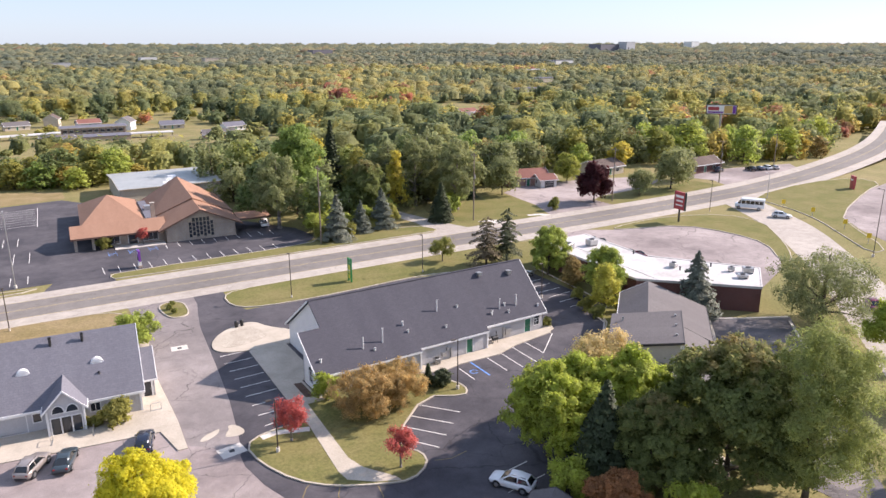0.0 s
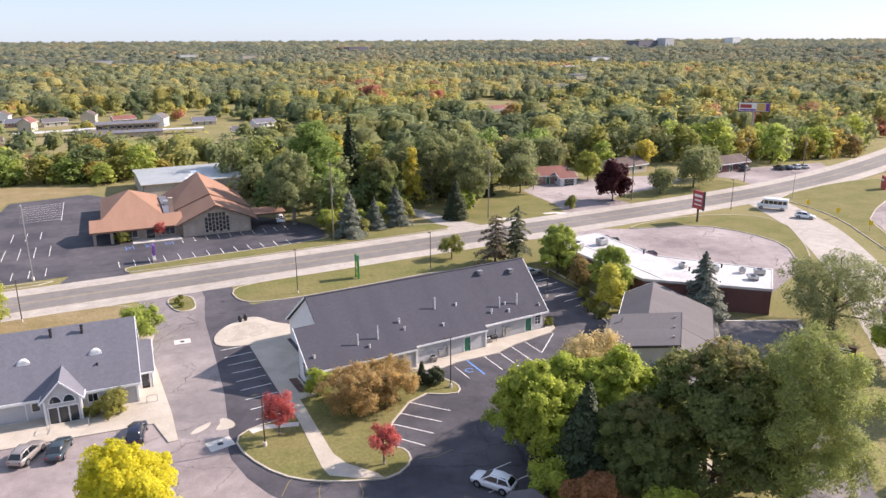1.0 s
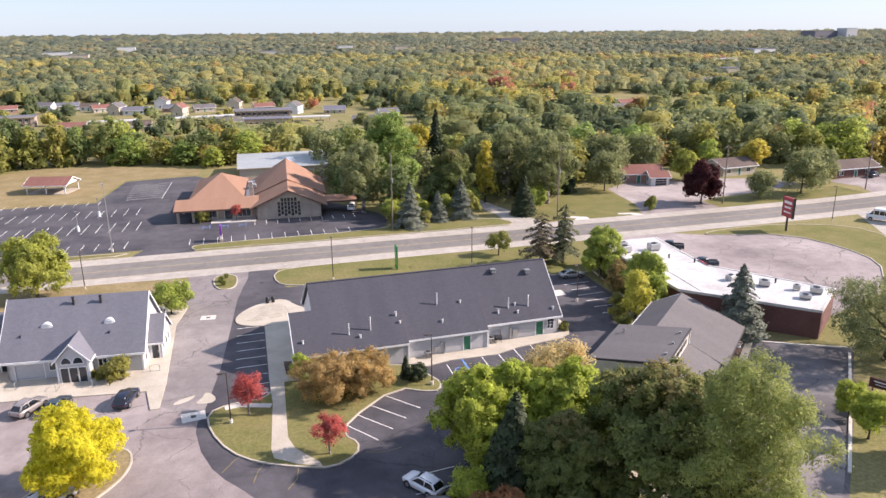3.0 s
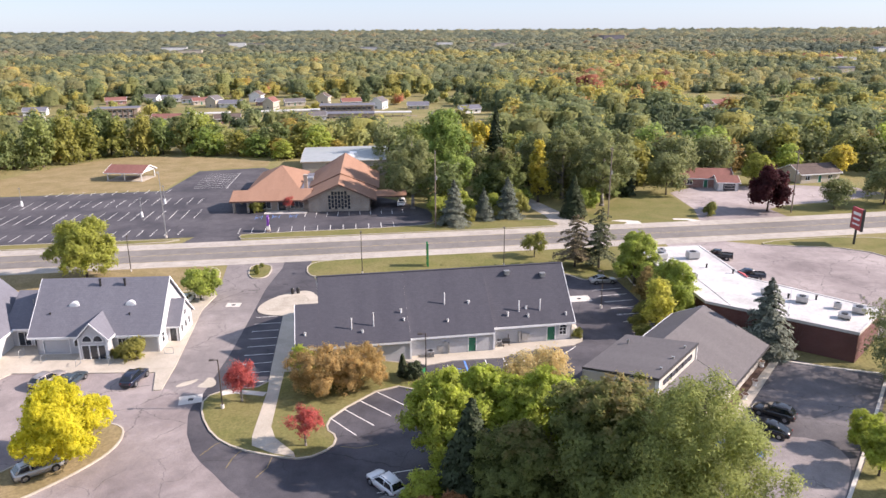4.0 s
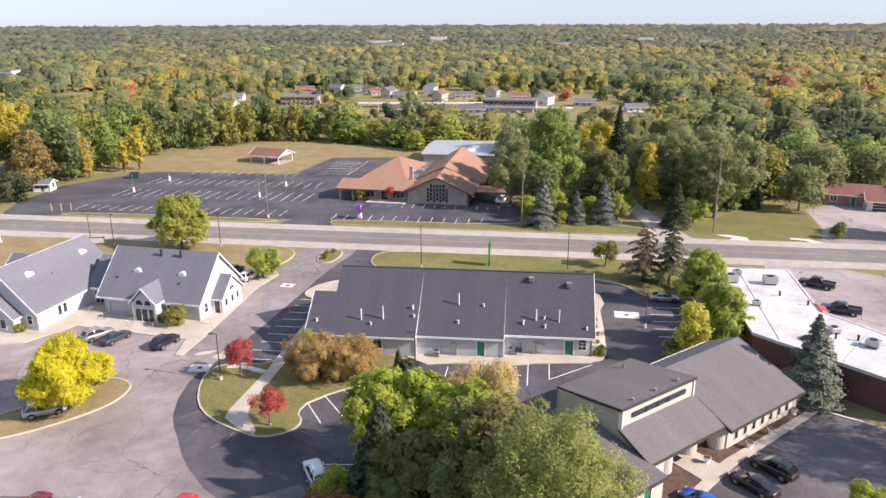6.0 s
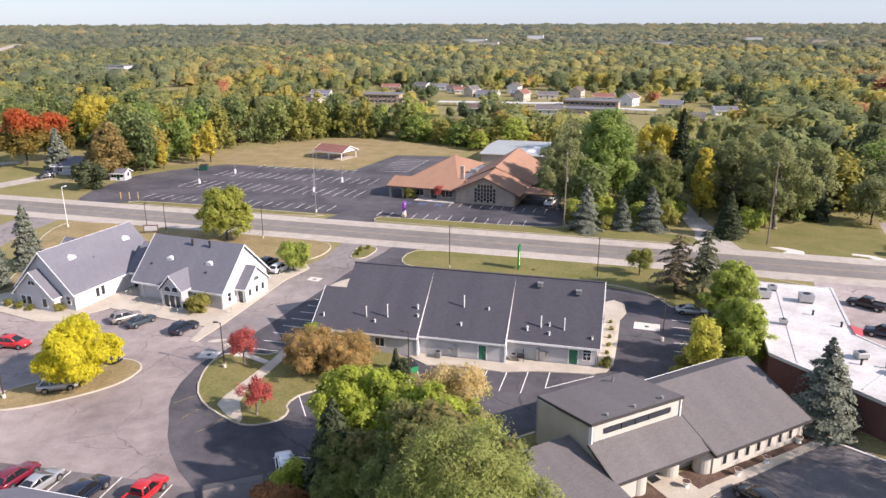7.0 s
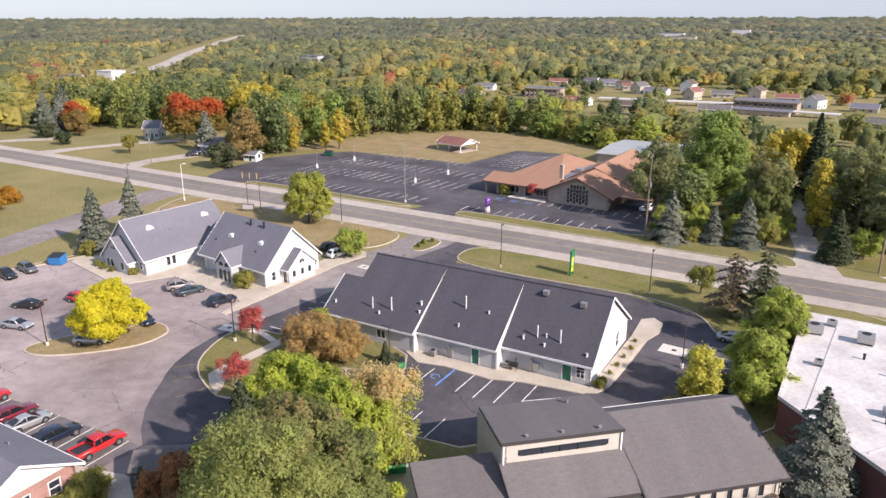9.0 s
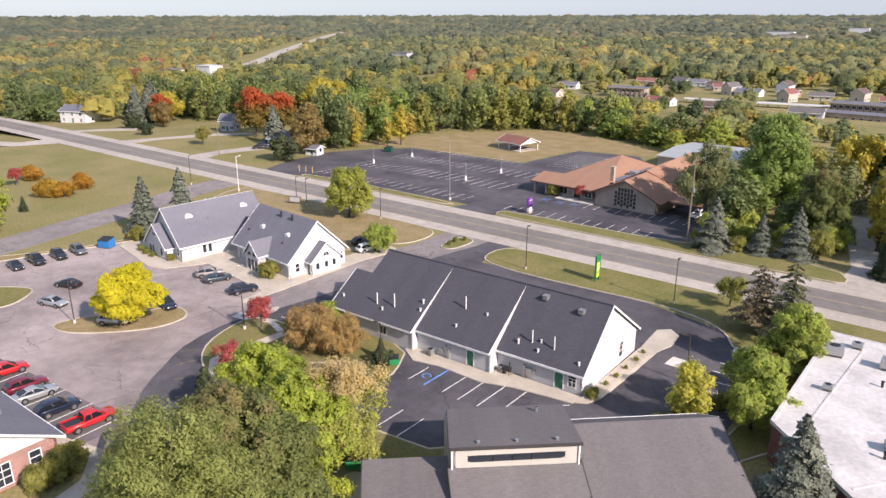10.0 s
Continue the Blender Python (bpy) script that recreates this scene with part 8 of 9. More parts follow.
# near trees, one by one
def near_trees():
    tree_kind("honey", "locust_tree", 8.9, 10.8, 1.2, 30, 92000, 0.08, F_YELLOW, BARK, "round bright yellow locust tree on a kerb island", seed=3, droop=0.2, shell=0.55, per=14, spread=0.6)
    plant("honey", 5.2, 58.6)
    tree_kind("crab", "crabapple_tree", 6.8, 11.5, 0.4, 26, 36000, 0.085, F_BROWN, BARK, "broad bronze-brown tree beside the office building", seed=5, flat=0.7, shell=0.75)
    plant("crab", 31.7, 70.0, 0, 0.86)
    plant("crab", 35.7, 70.8, 130, 0.72, tall=1.12)
    tree_kind("redsmall", "maple_tree", 4.7, 4.3, 1.5, 9, 5600, 0.078, F_RED, GREY_BARK, "small red maple on the lawn bed", seed=6, shell=0.7)
    plant("redsmall", 21.6, 69.0, 0, 1.08, group="small red maples")
    plant("redsmall", 29.6, 58.2, 100, 0.95, group="small red maples")
    tree_kind("limeshrub", "shrub", 3.8, 3.6, 0.3, 8, 4940, 0.112, F_LIME, BARK, "leafy lime-green shrub by the office corner", "shrub", seed=8)
    plant("limeshrub", 28.6, 75.6)
    tree_kind("big_maple", "maple_tree", 16.5, 16.0, 0.3, 34, 117800, 0.13, F_MAPLE, BARK, "huge dark green maple with dense leaf masses", seed=9, low=True, per=120, spread=0.33)
    plant("big_maple", 57.0, 39.7, 0, 1.06, tall=0.9)
    tree_kind("locust", "locust_tree", 18.4, 13.8, 1.5, 34, 92000, 0.078, F_LOCUST, BARK, "large feathery grey-green locust tree", seed=10, shell=0.8, droop=0.5, per=60, spread=0.5)
    plant("locust", 60.2, 33.2, 0, 1.02)
    tree_kind("lime", "maple_tree", 11.8, 11.2, 0.5, 26, 46000, 0.13, F_LIME, BARK, "bright lime-green maple in a close group", seed=12, shell=0.6, per=64, spread=0.38)
    plant("lime", 44.0, 52.0, 0, 0.97)
    plant("lime", 52.6, 49.6, 80, 1.02)
    plant("lime", 47.6, 51.6, 240, 0.98)
    plant("big_maple", 48.6, 42.2, 160, 0.64, label="dark green maple with browning top leaves")
    tree_kind("tantree", "oak_tree", 11.4, 12.0, 1.0, 22, 34200, 0.1, F_TAN, BARK, "pale tan autumn tree with thinning leaves", seed=14, shell=0.75)
    plant("tantree", 53.2, 54.6)
    tree_kind("rust", "shrub", 6.0, 7.5, 0.8, 14, 22000, 0.1, F_RUSSET, BARK, "low rust-red autumn tree", "tree", seed=15)
    plant("rust", 42.0, 39.8, 0, 0.95)
    plant("limeshrub", 47.6, 36.0, 20, 1.3)
    plant("limeshrub", 58.6, 47.6, 80, 1.2)
    plant("limeshrub", 40.8, 45.0, 140, 1.2)
    plant("limeshrub", 49.0, 56.6, 200, 0.9)
    conifer_kind("spruce_dark", "spruce_tree", 11.9, 8.6, 17100, 0.16, F_PINE, "dark green spruce among the maples", seed=16)
    plant("spruce_dark", 45.2, 45.2)
    conifer_kind("spruce_far", "spruce_tree", 10.6, 7.4, 3800, 0.336, F_SPRUCE, "blue-grey spruce at the edge of the woods", seed=19)
    conifer_kind("pine_far", "spruce_tree", 12.2, 6.6, 3800, 0.336, F_PINE, "dark spruce beside the drive", seed=39)
    conifer_kind("spruce_blue", "spruce_tree", 10.6, 9.2, 27000, 0.12, F_SPRUCE, "blue-grey spruce beside the restaurant", seed=17, tiers=9, ragged=0.55)
    plant("spruce_blue", 90.6, 72.6, 0, 1.04)
    tree_kind("elm", "willow_tree", 12.0, 18.5, 1.6, 26, 27000, 0.115, F_GREY, BARK, "wide grey-green tree with open dark limbs", seed=18, flat=0.55, shell=0.85, droop=0.5, trunk_r=0.5, low=True, per=34, spread=0.42)
    plant("elm", 104.0, 59.4)
    tree_kind("driveway", "maple_tree", 5.6, 7.4, 0.8, 10, 11400, 0.136, F_WLIME, BARK, "small yellow-green maple beside the drive", seed=20)
    plant("driveway", 10.6, 104.6, 0, 0.96)
    tree_kind("roadside", "linden_tree", 10.2, 11.4, 0.9, 18, 30000, 0.14, F_LINDEN, BARK, "olive-green linden on the road verge", seed=21)
    plant("roadside", -11.6, 118.6, 0, 1.12)
    tree_kind("thin", "crabapple_tree", 5.0, 5.2, 1.4, 9, 5700, 0.12, F_OLIVE, BARK, "small thin tree on the verge", seed=22, shell=0.8)
    plant("thin", 70.6, 118.6)
    conifer_kind("pine", "pine_tree", 10.4, 8.4, 9000, 0.13, F_PINK, "dusky purplish-brown pine with open ragged boughs", seed=23, tiers=5, bare=0.16, ragged=0.65, taper=0.4)
    plant("pine", 76.4, 111.4)
    conifer_kind("green_pine", "pine_tree", 11.8, 8.0, 10000, 0.13, F_SCOTS, "dark olive pine with open ragged boughs", seed=24, tiers=5, bare=0.2, ragged=0.65, taper=0.4)
    plant("green_pine", 80.6, 110.4, 40)
    tree_kind("hedge_maple", "maple_tree", 9.8, 9.2, 0.3, 20, 38000, 0.112, F_WLIME, BARK, "bright green maple beside the stalls", seed=24, shell=0.65, per=30)
    plant("hedge_maple", 83.6, 101.0, 30, 0.98)
    plant("hedge_maple", 83.4, 85.6, 200, 0.98)
    tree_kind("gold_small", "maple_tree", 6.8, 4.6, 0.3, 10, 9800, 0.115, F_PALE, BARK, "small golden-yellow tree by the lot edge", seed=25)
    plant("gold_small", 78.3, 80.2, 0, 1.2)
    tree_kind("bush", "bush", 1.9, 2.5, 0.1, 9, 4940, 0.08, F_OLIVE, BARK, "clipped round olive bush", "bush", seed=26)
    plant("bush", 5.6, 83.2, 0, 1.55)
    for x, y, k in ((76.2, 79.4, 1.1), (77.0, 82.8, 1.2), (80.9, 79.2, 1.0), (79.4, 88.0, 1.0)):
        plant("bush", x, y, x * 23, k, label="low olive shrub under the lot-edge trees")
    plant("bush", 67.0, 81.0, 40, 0.72)
    plant("bush", -32.4, 80.4, 90, 1.4)
    for x, y, k in ((18.4, 116.2, 0.45), (18.0, 118.4, 0.5), (18.8, 120.2, 0.4), (67.0, 84.6, 0.28), (67.1, 87.2, 0.3), (67.0, 90.0, 0.26), (67.1, 92.8, 0.3), (67.0, 95.4, 0.27)):
        plant("bush", x, y, y * 37, k, z=0.13, label="low scrubby plant in a planting bed")
    for x, y, s in ((-15.6, 77.6, 0.7), (-20.4, 76.8, 0.5), (-22.6, 77.0, 0.6), (-25.0, 77.4, 0.65), (2.4, 84.2, 0.6), (3.4, 83.8, 0.62), (1.4, 84.6, 0.5)):
        plant("bush", x, y, x * 31, s)
    conifer_kind("arbor", "arborvitae", 3.4, 1.7, 4180, 0.096, F_PINE, "narrow dark arborvitae shrub", seed=27, bare=0.02)
    plant("arbor", 41.2, 72.8, 0, 0.95)
    plant("arbor", 37.0, 39.6, 20, 0.9)
    for x, y, s in ((33.2, 37.0, 1.3), (34.6, 35.4, 1.5), (34.8, 33.4, 1.35), (33.6, 35.0, 1.0)):
        plant("bush", x, y, x * 50, s, label="leafy green bush beside the brick house")
    tree_kind("yellowsouth", "locust_tree", 9.0, 9.0, 2.0, 14, 17100, 0.144, F_LIME, BARK, "yellow-green tree beside the lot", seed=28, shell=0.6)
    plant("yellowsouth", 90.0, 38.0)
    plant("yellowsouth", 86.0, 44.6, 50, 0.6, label="small sparse yellow-green tree at the lot edge")
    plant("yellowsouth", 87.4, 48.8, 150, 0.5, label="small sparse yellow-green tree at the lot edge")
    plant("yellowsouth", 100.5, 47.0, 90, 0.95)
    plant("yellowsouth", 80.0, 27.0, 190, 0.9)
    # spruces and bushes by the west street
    conifer_kind("spruce_west", "spruce_tree", 12.4, 8.0, 14000, 0.17, F_SPRUCE, "tall ragged grey-green spruce by the west street", seed=29, ragged=0.5)
    plant("spruce_west", -34.8, 84.0)
    plant("spruce_west", -36.4, 93.4, 100, 1.0)
    tree_kind("orange_bush", "bush", 4.0, 6.0, 0.2, 10, 4940, 0.16, F_ORANGE, BARK, "orange and yellow autumn bush on open grass", "bush", seed=30)
    for x, y, s in ((-105, 91, 1.0), (-82, 85.5, 1.1), (-79.5, 88.5, 0.9), (-85, 95, 1.0)):
        plant("orange_bush", x, y, x * 17, s)
    plant("redsmall", -101.6, 86, 10, 1.0, label="low red autumn bush on open grass")
    plant("limeshrub", -62, 64, 0, 3.2, label="green-yellow tree at the street edge")
    conifer_kind("young", "spruce_tree", 3.6, 2.0, 1710, 0.112, F_PINE, "young dark spruce on open grass", seed=31)
    plant("young", -73, 76)
    # trees round the west houses
    tree_kind("flame", "maple_tree", 16.5, 13.0, 1.5, 20, 9880, 0.336, F_FLAME, BARK, "flame-red maple by the grey house", seed=32)
    plant("flame", -116.6, 174.0, 0, 1.08)
    plant("flame", -115.4, 185.6, 90, 0.94)
    tree_kind("big_gold", "maple_tree", 17.0, 18.0, 2.0, 22, 11400, 0.36, F_GOLD, BARK, "broad golden-olive tree behind the west houses", seed=33)
    plant("big_gold", -121.0, 213.0, 0, 1.08)
    plant("big_gold", -190, 184, 70, 0.75)
    tree_kind("bronze", "oak_tree", 13.0, 11.0, 1.0, 16, 7980, 0.32, F_RUST, BARK, "bronze oak by the lot edge", seed=34)
    plant("bronze", -77.5, 164.5, 0, 1.18)
    plant("bronze", 82.6, 93.0, 100, 0.42, label="dull brown shrub between green maples")
    plant("bronze", -172, 170, 60, 0.75)
    plant("flame", -184.0, 177.0, 30, 0.75)
    plant("spruce_far", -98.5, 168.0, 50, 1.28, label="tall blue-grey spruce by the grey house")
    for x, y, s in ((-188, 168, 1.15), (-196, 178, 1.5), (-206, 186, 1.7), (-214, 182, 1.5)):
        plant("spruce_far", x, y, x * 13, s, label="grey-blue spruce near the white house")
    tree_kind("dark_bush", "yew_tree", 8.0, 10.0, 0.3, 14, 7980, 0.272, F_PINE, BARK, "wide dark evergreen bush by the drive", "bush", seed=35)
    plant("dark_bush", -74.0, 151.5, 0, 0.98)
    plant("dark_bush", 42.4, 71.5, 60, 0.3, tall=1.05, label="spreading dark evergreen bush by the bin")
    plant("dark_bush", -155.0, 152.5, 40, 0.6)
    plant("dark_bush", -178.0, 160.0, 90, 0.8)
    plant("thin", -118.0, 152.5, 0, 1.25, label="small bare-looking tree on a lawn")
    # round the church and the ranch house
    for x, y, k in ((58.9, 144.9, 1.0), (66.4, 148.4, 0.72), (72.2, 149.4, 0.94)):
        plant("spruce_blue", x, y, x * 29, k, label="ragged blue-grey spruce at the edge of the woods")
    plant("spruce_dark", 87.8, 148.0, 40, 0.84, label="dark green spruce beside the drive")
    plant("pine_far", 108, 168, 60, 1.0)
    tree_kind("maroon", "plum_tree", 9.6, 9.0, 1.0, 14, 9880, 0.256, F_MAROON, BARK, "dark maroon plum tree beside the drive", seed=36)
    plant("maroon", 135.2, 145.2, 0, 1.13)
    plant("bush", 119.5, 143.2, 0, 1.3, tall=1.3, label="round dark green bush by the drive")
    tree_kind("yellow_mid", "ash_tree", 8.6, 9.0, 1.8, 14, 8550, 0.272, F_GOLD, BARK, "bright yellow-green tree by the ranch house", seed=37)
    plant("yellow_mid", 178, 180, 0, 1.1)
    plant("roadside", 148.4, 172.0, 90, 0.9, label="olive-yellow tree behind the maroon plum tree")
    tree_kind("roadwillow", "willow_tree", 11.5, 12.5, 1.6, 18, 5200, 0.3, F_GREY, BARK, "sparse grey-green willow by the road", seed=38, shell=0.85, droop=0.4)
    plant("roadwillow", 167.5, 147.0)
    plant("roadwillow", 152.5, 145.0, 80, 0.62)
    plant("roadwillow", 181.5, 155.0, 200, 0.85)
    plant("roadwillow", 119.0, 166.0, 140, 0.9)
    plant("roadwillow", 128.0, 181.5, 30, 1.1)
    plant("roadwillow", 141.0, 183.0, 250, 1.05)
    plant("bush", 13.5, 164.0, 0, 1.5)
    # single trees that stand out of the woods round the church
    tree_kind("green_maple", "maple_tree", 20.5, 15.0, 1.0, 30, 22000, 0.24, F_FRESH, BARK, "tall fresh-green maple behind the church", seed=41, low=True, per=36)
    plant("green_maple", 60.2, 173.6, 0, 1.13)
    conifer_kind("tall_spruce", "spruce_tree", 21.5, 8.0, 7600, 0.3, F_PINE, "tall dark spruce above the woods", seed=42)
    plant("tall_spruce", 79.4, 197.4)
    tree_kind("old_willow", "willow_tree", 17.0, 15.0, 2.4, 22, 15000, 0.19, F_GREY, GREY_BARK, "old grey-green willow with bare limbs", seed=43, shell=0.85, droop=0.5, trunk_r=0.45, per=30, spread=0.36)
    for x, y, a, k in ((51.2, 161.6, 0, 1.06), (98.0, 157.0, 110, 1.1), (90.6, 166.5, 220, 1.14), (97.5, 172.0, 300, 1.14), (86.0, 173.0, 60, 1.0), (107.0, 172.0, 300, 1.0)):
        plant("old_willow", x, y, a, k)
    plant("big_maple", 73.6, 161.0, 20, 0.82, tall=1.1, label="bronze-green maple with browning tips by the drive")
    plant("big_gold", 73.2, 200.2, 130, 0.7, tall=1.35, label="golden-topped maple behind the church")
    for x, y, k in ((56.4, 151.0, 0.95), (63.0, 151.0, 0.8), (69.6, 153.6, 0.85), (76.6, 157.0, 0.9), (61.0, 157.0, 1.1), (92.4, 152.6, 0.95), (96.4, 158.6, 0.8)):
        plant("driveway", x, y, x * 19, k, label="leafy green understorey tree at the wood's edge")
    plant("bush", 62.6, 146.6, 10, 1.5, label="leafy yellow-green bush between spruces")
    plant("bush", 69.4, 149.2, 70, 1.4, label="leafy yellow-green bush between spruces")
    plant("bush", 55.6, 146.4, 140, 1.5, label="leafy yellow-green bush under the willow")
    plant("bush", 75.6, 151.6, 200, 1.9, tall=1.4, label="tall olive bush beside the drive")
    tree_kind("gold_slim", "ash_tree", 13.0, 5.4, 0.5, 14, 4200, 0.26, F_GOLD, BARK, "slim golden ash at the edge of the church lot", seed=44, per=20)
    plant("gold_slim", -64.0, 194.0)
    plant("gold_slim", 83.4, 163.4, 200, 1.2, label="slim golden ash beside the drive")
    plant("gold_slim", -66.5, 190.0, 120, 0.72)
    plant("gold_slim", -72.0, 181.0, 40, 0.6)
    plant("redsmall", 21.0, 163.2, 0, 0.8, label="small red bush at the church wall")


near_trees()


# the near woods: single trees, planted closer than one can see through
def kinds_of_woods():
    spec = (("w_round", "oak_tree", 15, 12, 0.2, 14, 1150, F_MID, "green oak in the woods"), ("w_dark", "maple_tree", 16, 11, 0.2, 14, 1150, F_DARK, "dark green maple in the woods"),
            ("w_grey", "willow_tree", 16, 13, 0.2, 15, 1200, F_GREY, "grey-green willow in the woods"), ("w_olive", "ash_tree", 14, 10, 0.2, 13, 1100, F_OLIVE, "olive-green ash in the woods"),
            ("w_lime", "maple_tree", 14, 11, 0.2, 13, 1100, F_WLIME, "yellow-green maple in the woods"), ("w_gold", "maple_tree", 11, 9, 0.6, 11, 900, F_AMBER, "golden autumn maple in the woods"),
            ("w_rust", "oak_tree", 11, 9, 0.6, 11, 900, F_RUST, "rust-brown oak in the woods"), ("w_yellow", "ash_tree", 9, 8, 0.3, 10, 800, F_AMBER, "low yellow tree at the wood's edge"), ("w_fresh", "maple_tree", 15, 12, 0.2, 14, 1150, F_FRESH, "fresh green maple in the woods"))
    for i, (k, nm, h, w, base, c, n, mat, lab) in enumerate(spec):
        tree_kind(k, nm, h, w * 1.12, base, c + 4, int(n * 1.25), 0.5, mat, BARK, lab, seed=50 + i, flat=0.85, group="trees of the near woods", low=True, per=13, spread=0.36)


def inside(x, y, poly):
    hit_ = False
    for i in range(len(poly)):
        (x0, y0), (x1, y1) = poly[i], poly[i - 1]
        if (y0 > y) != (y1 > y) and x < (x1 - x0) * (y - y0) / (y1 - y0) + x0:
            hit_ = not hit_
    return hit_


WOODS = (
    # outline, spacing, mix of kinds, height scale
    ([(49, 163), (58, 154), (79, 152), (77, 168), (73, 198), (50, 200), (48, 176)], 7.2, "w_grey w_dark w_grey w_dark w_round w_grey", 0.8),
    ([(49, 200), (73, 198), (72, 222), (48, 222)], 9.0, "w_grey w_dark w_round w_olive w_grey", 0.95),
    ([(84, 158), (92, 152), (104, 166), (114, 172), (124, 182), (124, 200), (78, 208), (80, 190)], 8.0, "w_grey w_dark w_grey w_grey w_olive w_grey w_round", 0.92),
    ([(124, 186), (180, 186), (206, 172), (240, 162), (262, 160), (300, 178), (330, 198), (330, 215), (262, 186), (210, 200), (124, 206)], 9.5, "w_lime w_grey w_lime w_olive w_rust w_lime w_grey w_gold w_fresh", 0.92),
    ([(-15, 250), (10, 238), (24, 232), (47, 226), (47, 240), (0, 262), (-15, 264)], 7.2, "w_dark w_round w_fresh w_olive w_yellow w_lime w_olive", 0.66),
    ([(-42, 255), (-15, 250), (-15, 264), (-60, 270), (-84, 240), (-84, 212), (-74, 210), (-62, 238)], 7.6, "w_dark w_round w_fresh w_olive w_yellow w_lime w_olive", 1.04),
    ([(-70, 180), (-76, 200), (-84, 212), (-84, 240), (-112, 236), (-112, 210), (-96, 186), (-78, 168)], 8.4, "w_round w_olive w_fresh w_lime w_round w_dark w_olive w_gold", 1.15),
    ([(-150, 200), (-112, 212), (-112, 238), (-210, 226), (-240, 200), (-205, 192)], 10.5, "w_dark w_round w_dark w_olive w_round", 1.15),
    ([(-210, 150), (-240, 190), (-270, 180), (-270, 145), (-240, 141)], 11, "w_dark w_round w_gold w_olive", 1.0),
    ([(-250, 122), (-300, 122), (-300, 60), (-240, 70), (-225, 100)], 13, "w_dark w_round w_gold w_olive", 0.9),
)
# ground that the far woods leave open
CLEAR = [(-240, 20), (-300, 60), (-300, 141), (-225, 148), (-205, 190), (-150, 198), (-100, 208), (-84, 212), (-60, 240), (-42, 256), (-16, 252), (12, 238), (22, 232), (48, 226), (48, 150), (80, 150), (92, 150), (104, 166), (124, 184), (180, 186), (206, 172), (262, 160), (300, 176), (420, 236), (420, 20)]
KEEP_OUT = ((118, 170, 140, 184), (155, 168, 176, 186), (186, 160, 208, 176), (-146, 170, -130, 186), (-100, 162, -86, 178), (-244, 146, -214, 174), (72, 150, 84, 198), (20, 224, 49, 241), (50, 160, 70, 184), (84, 150, 96, 170))


def near_woods():
    kinds_of_woods()
    rng = random.Random(21)
    total = 0
    for poly, gap, mix, tall in WOODS:
        names = mix.split()
        xs, ys = [p[0] for p in poly], [p[1] for p in poly]
        y = min(ys)
        row = 0
        while y < max(ys):
            x = min(xs) + (row % 2) * gap / 2
            while x < max(xs):
                px, py = x + rng.uniform(-0.35, 0.35) * gap, y + rng.uniform(-0.35, 0.35) * gap
                if inside(px, py, poly) and not any(a < px < c and b < py < d for a, b, c, d in KEEP_OUT):
                    plant(rng.choice(names), px, py, rng.uniform(0, 360), rng.uniform(0.72, 1.12), tall=tall * rng.uniform(0.85, 1.12), group="trees of the near woods")
                    total += 1
                x += gap
            y += gap * 0.87
            row += 1
    return total


near_woods()


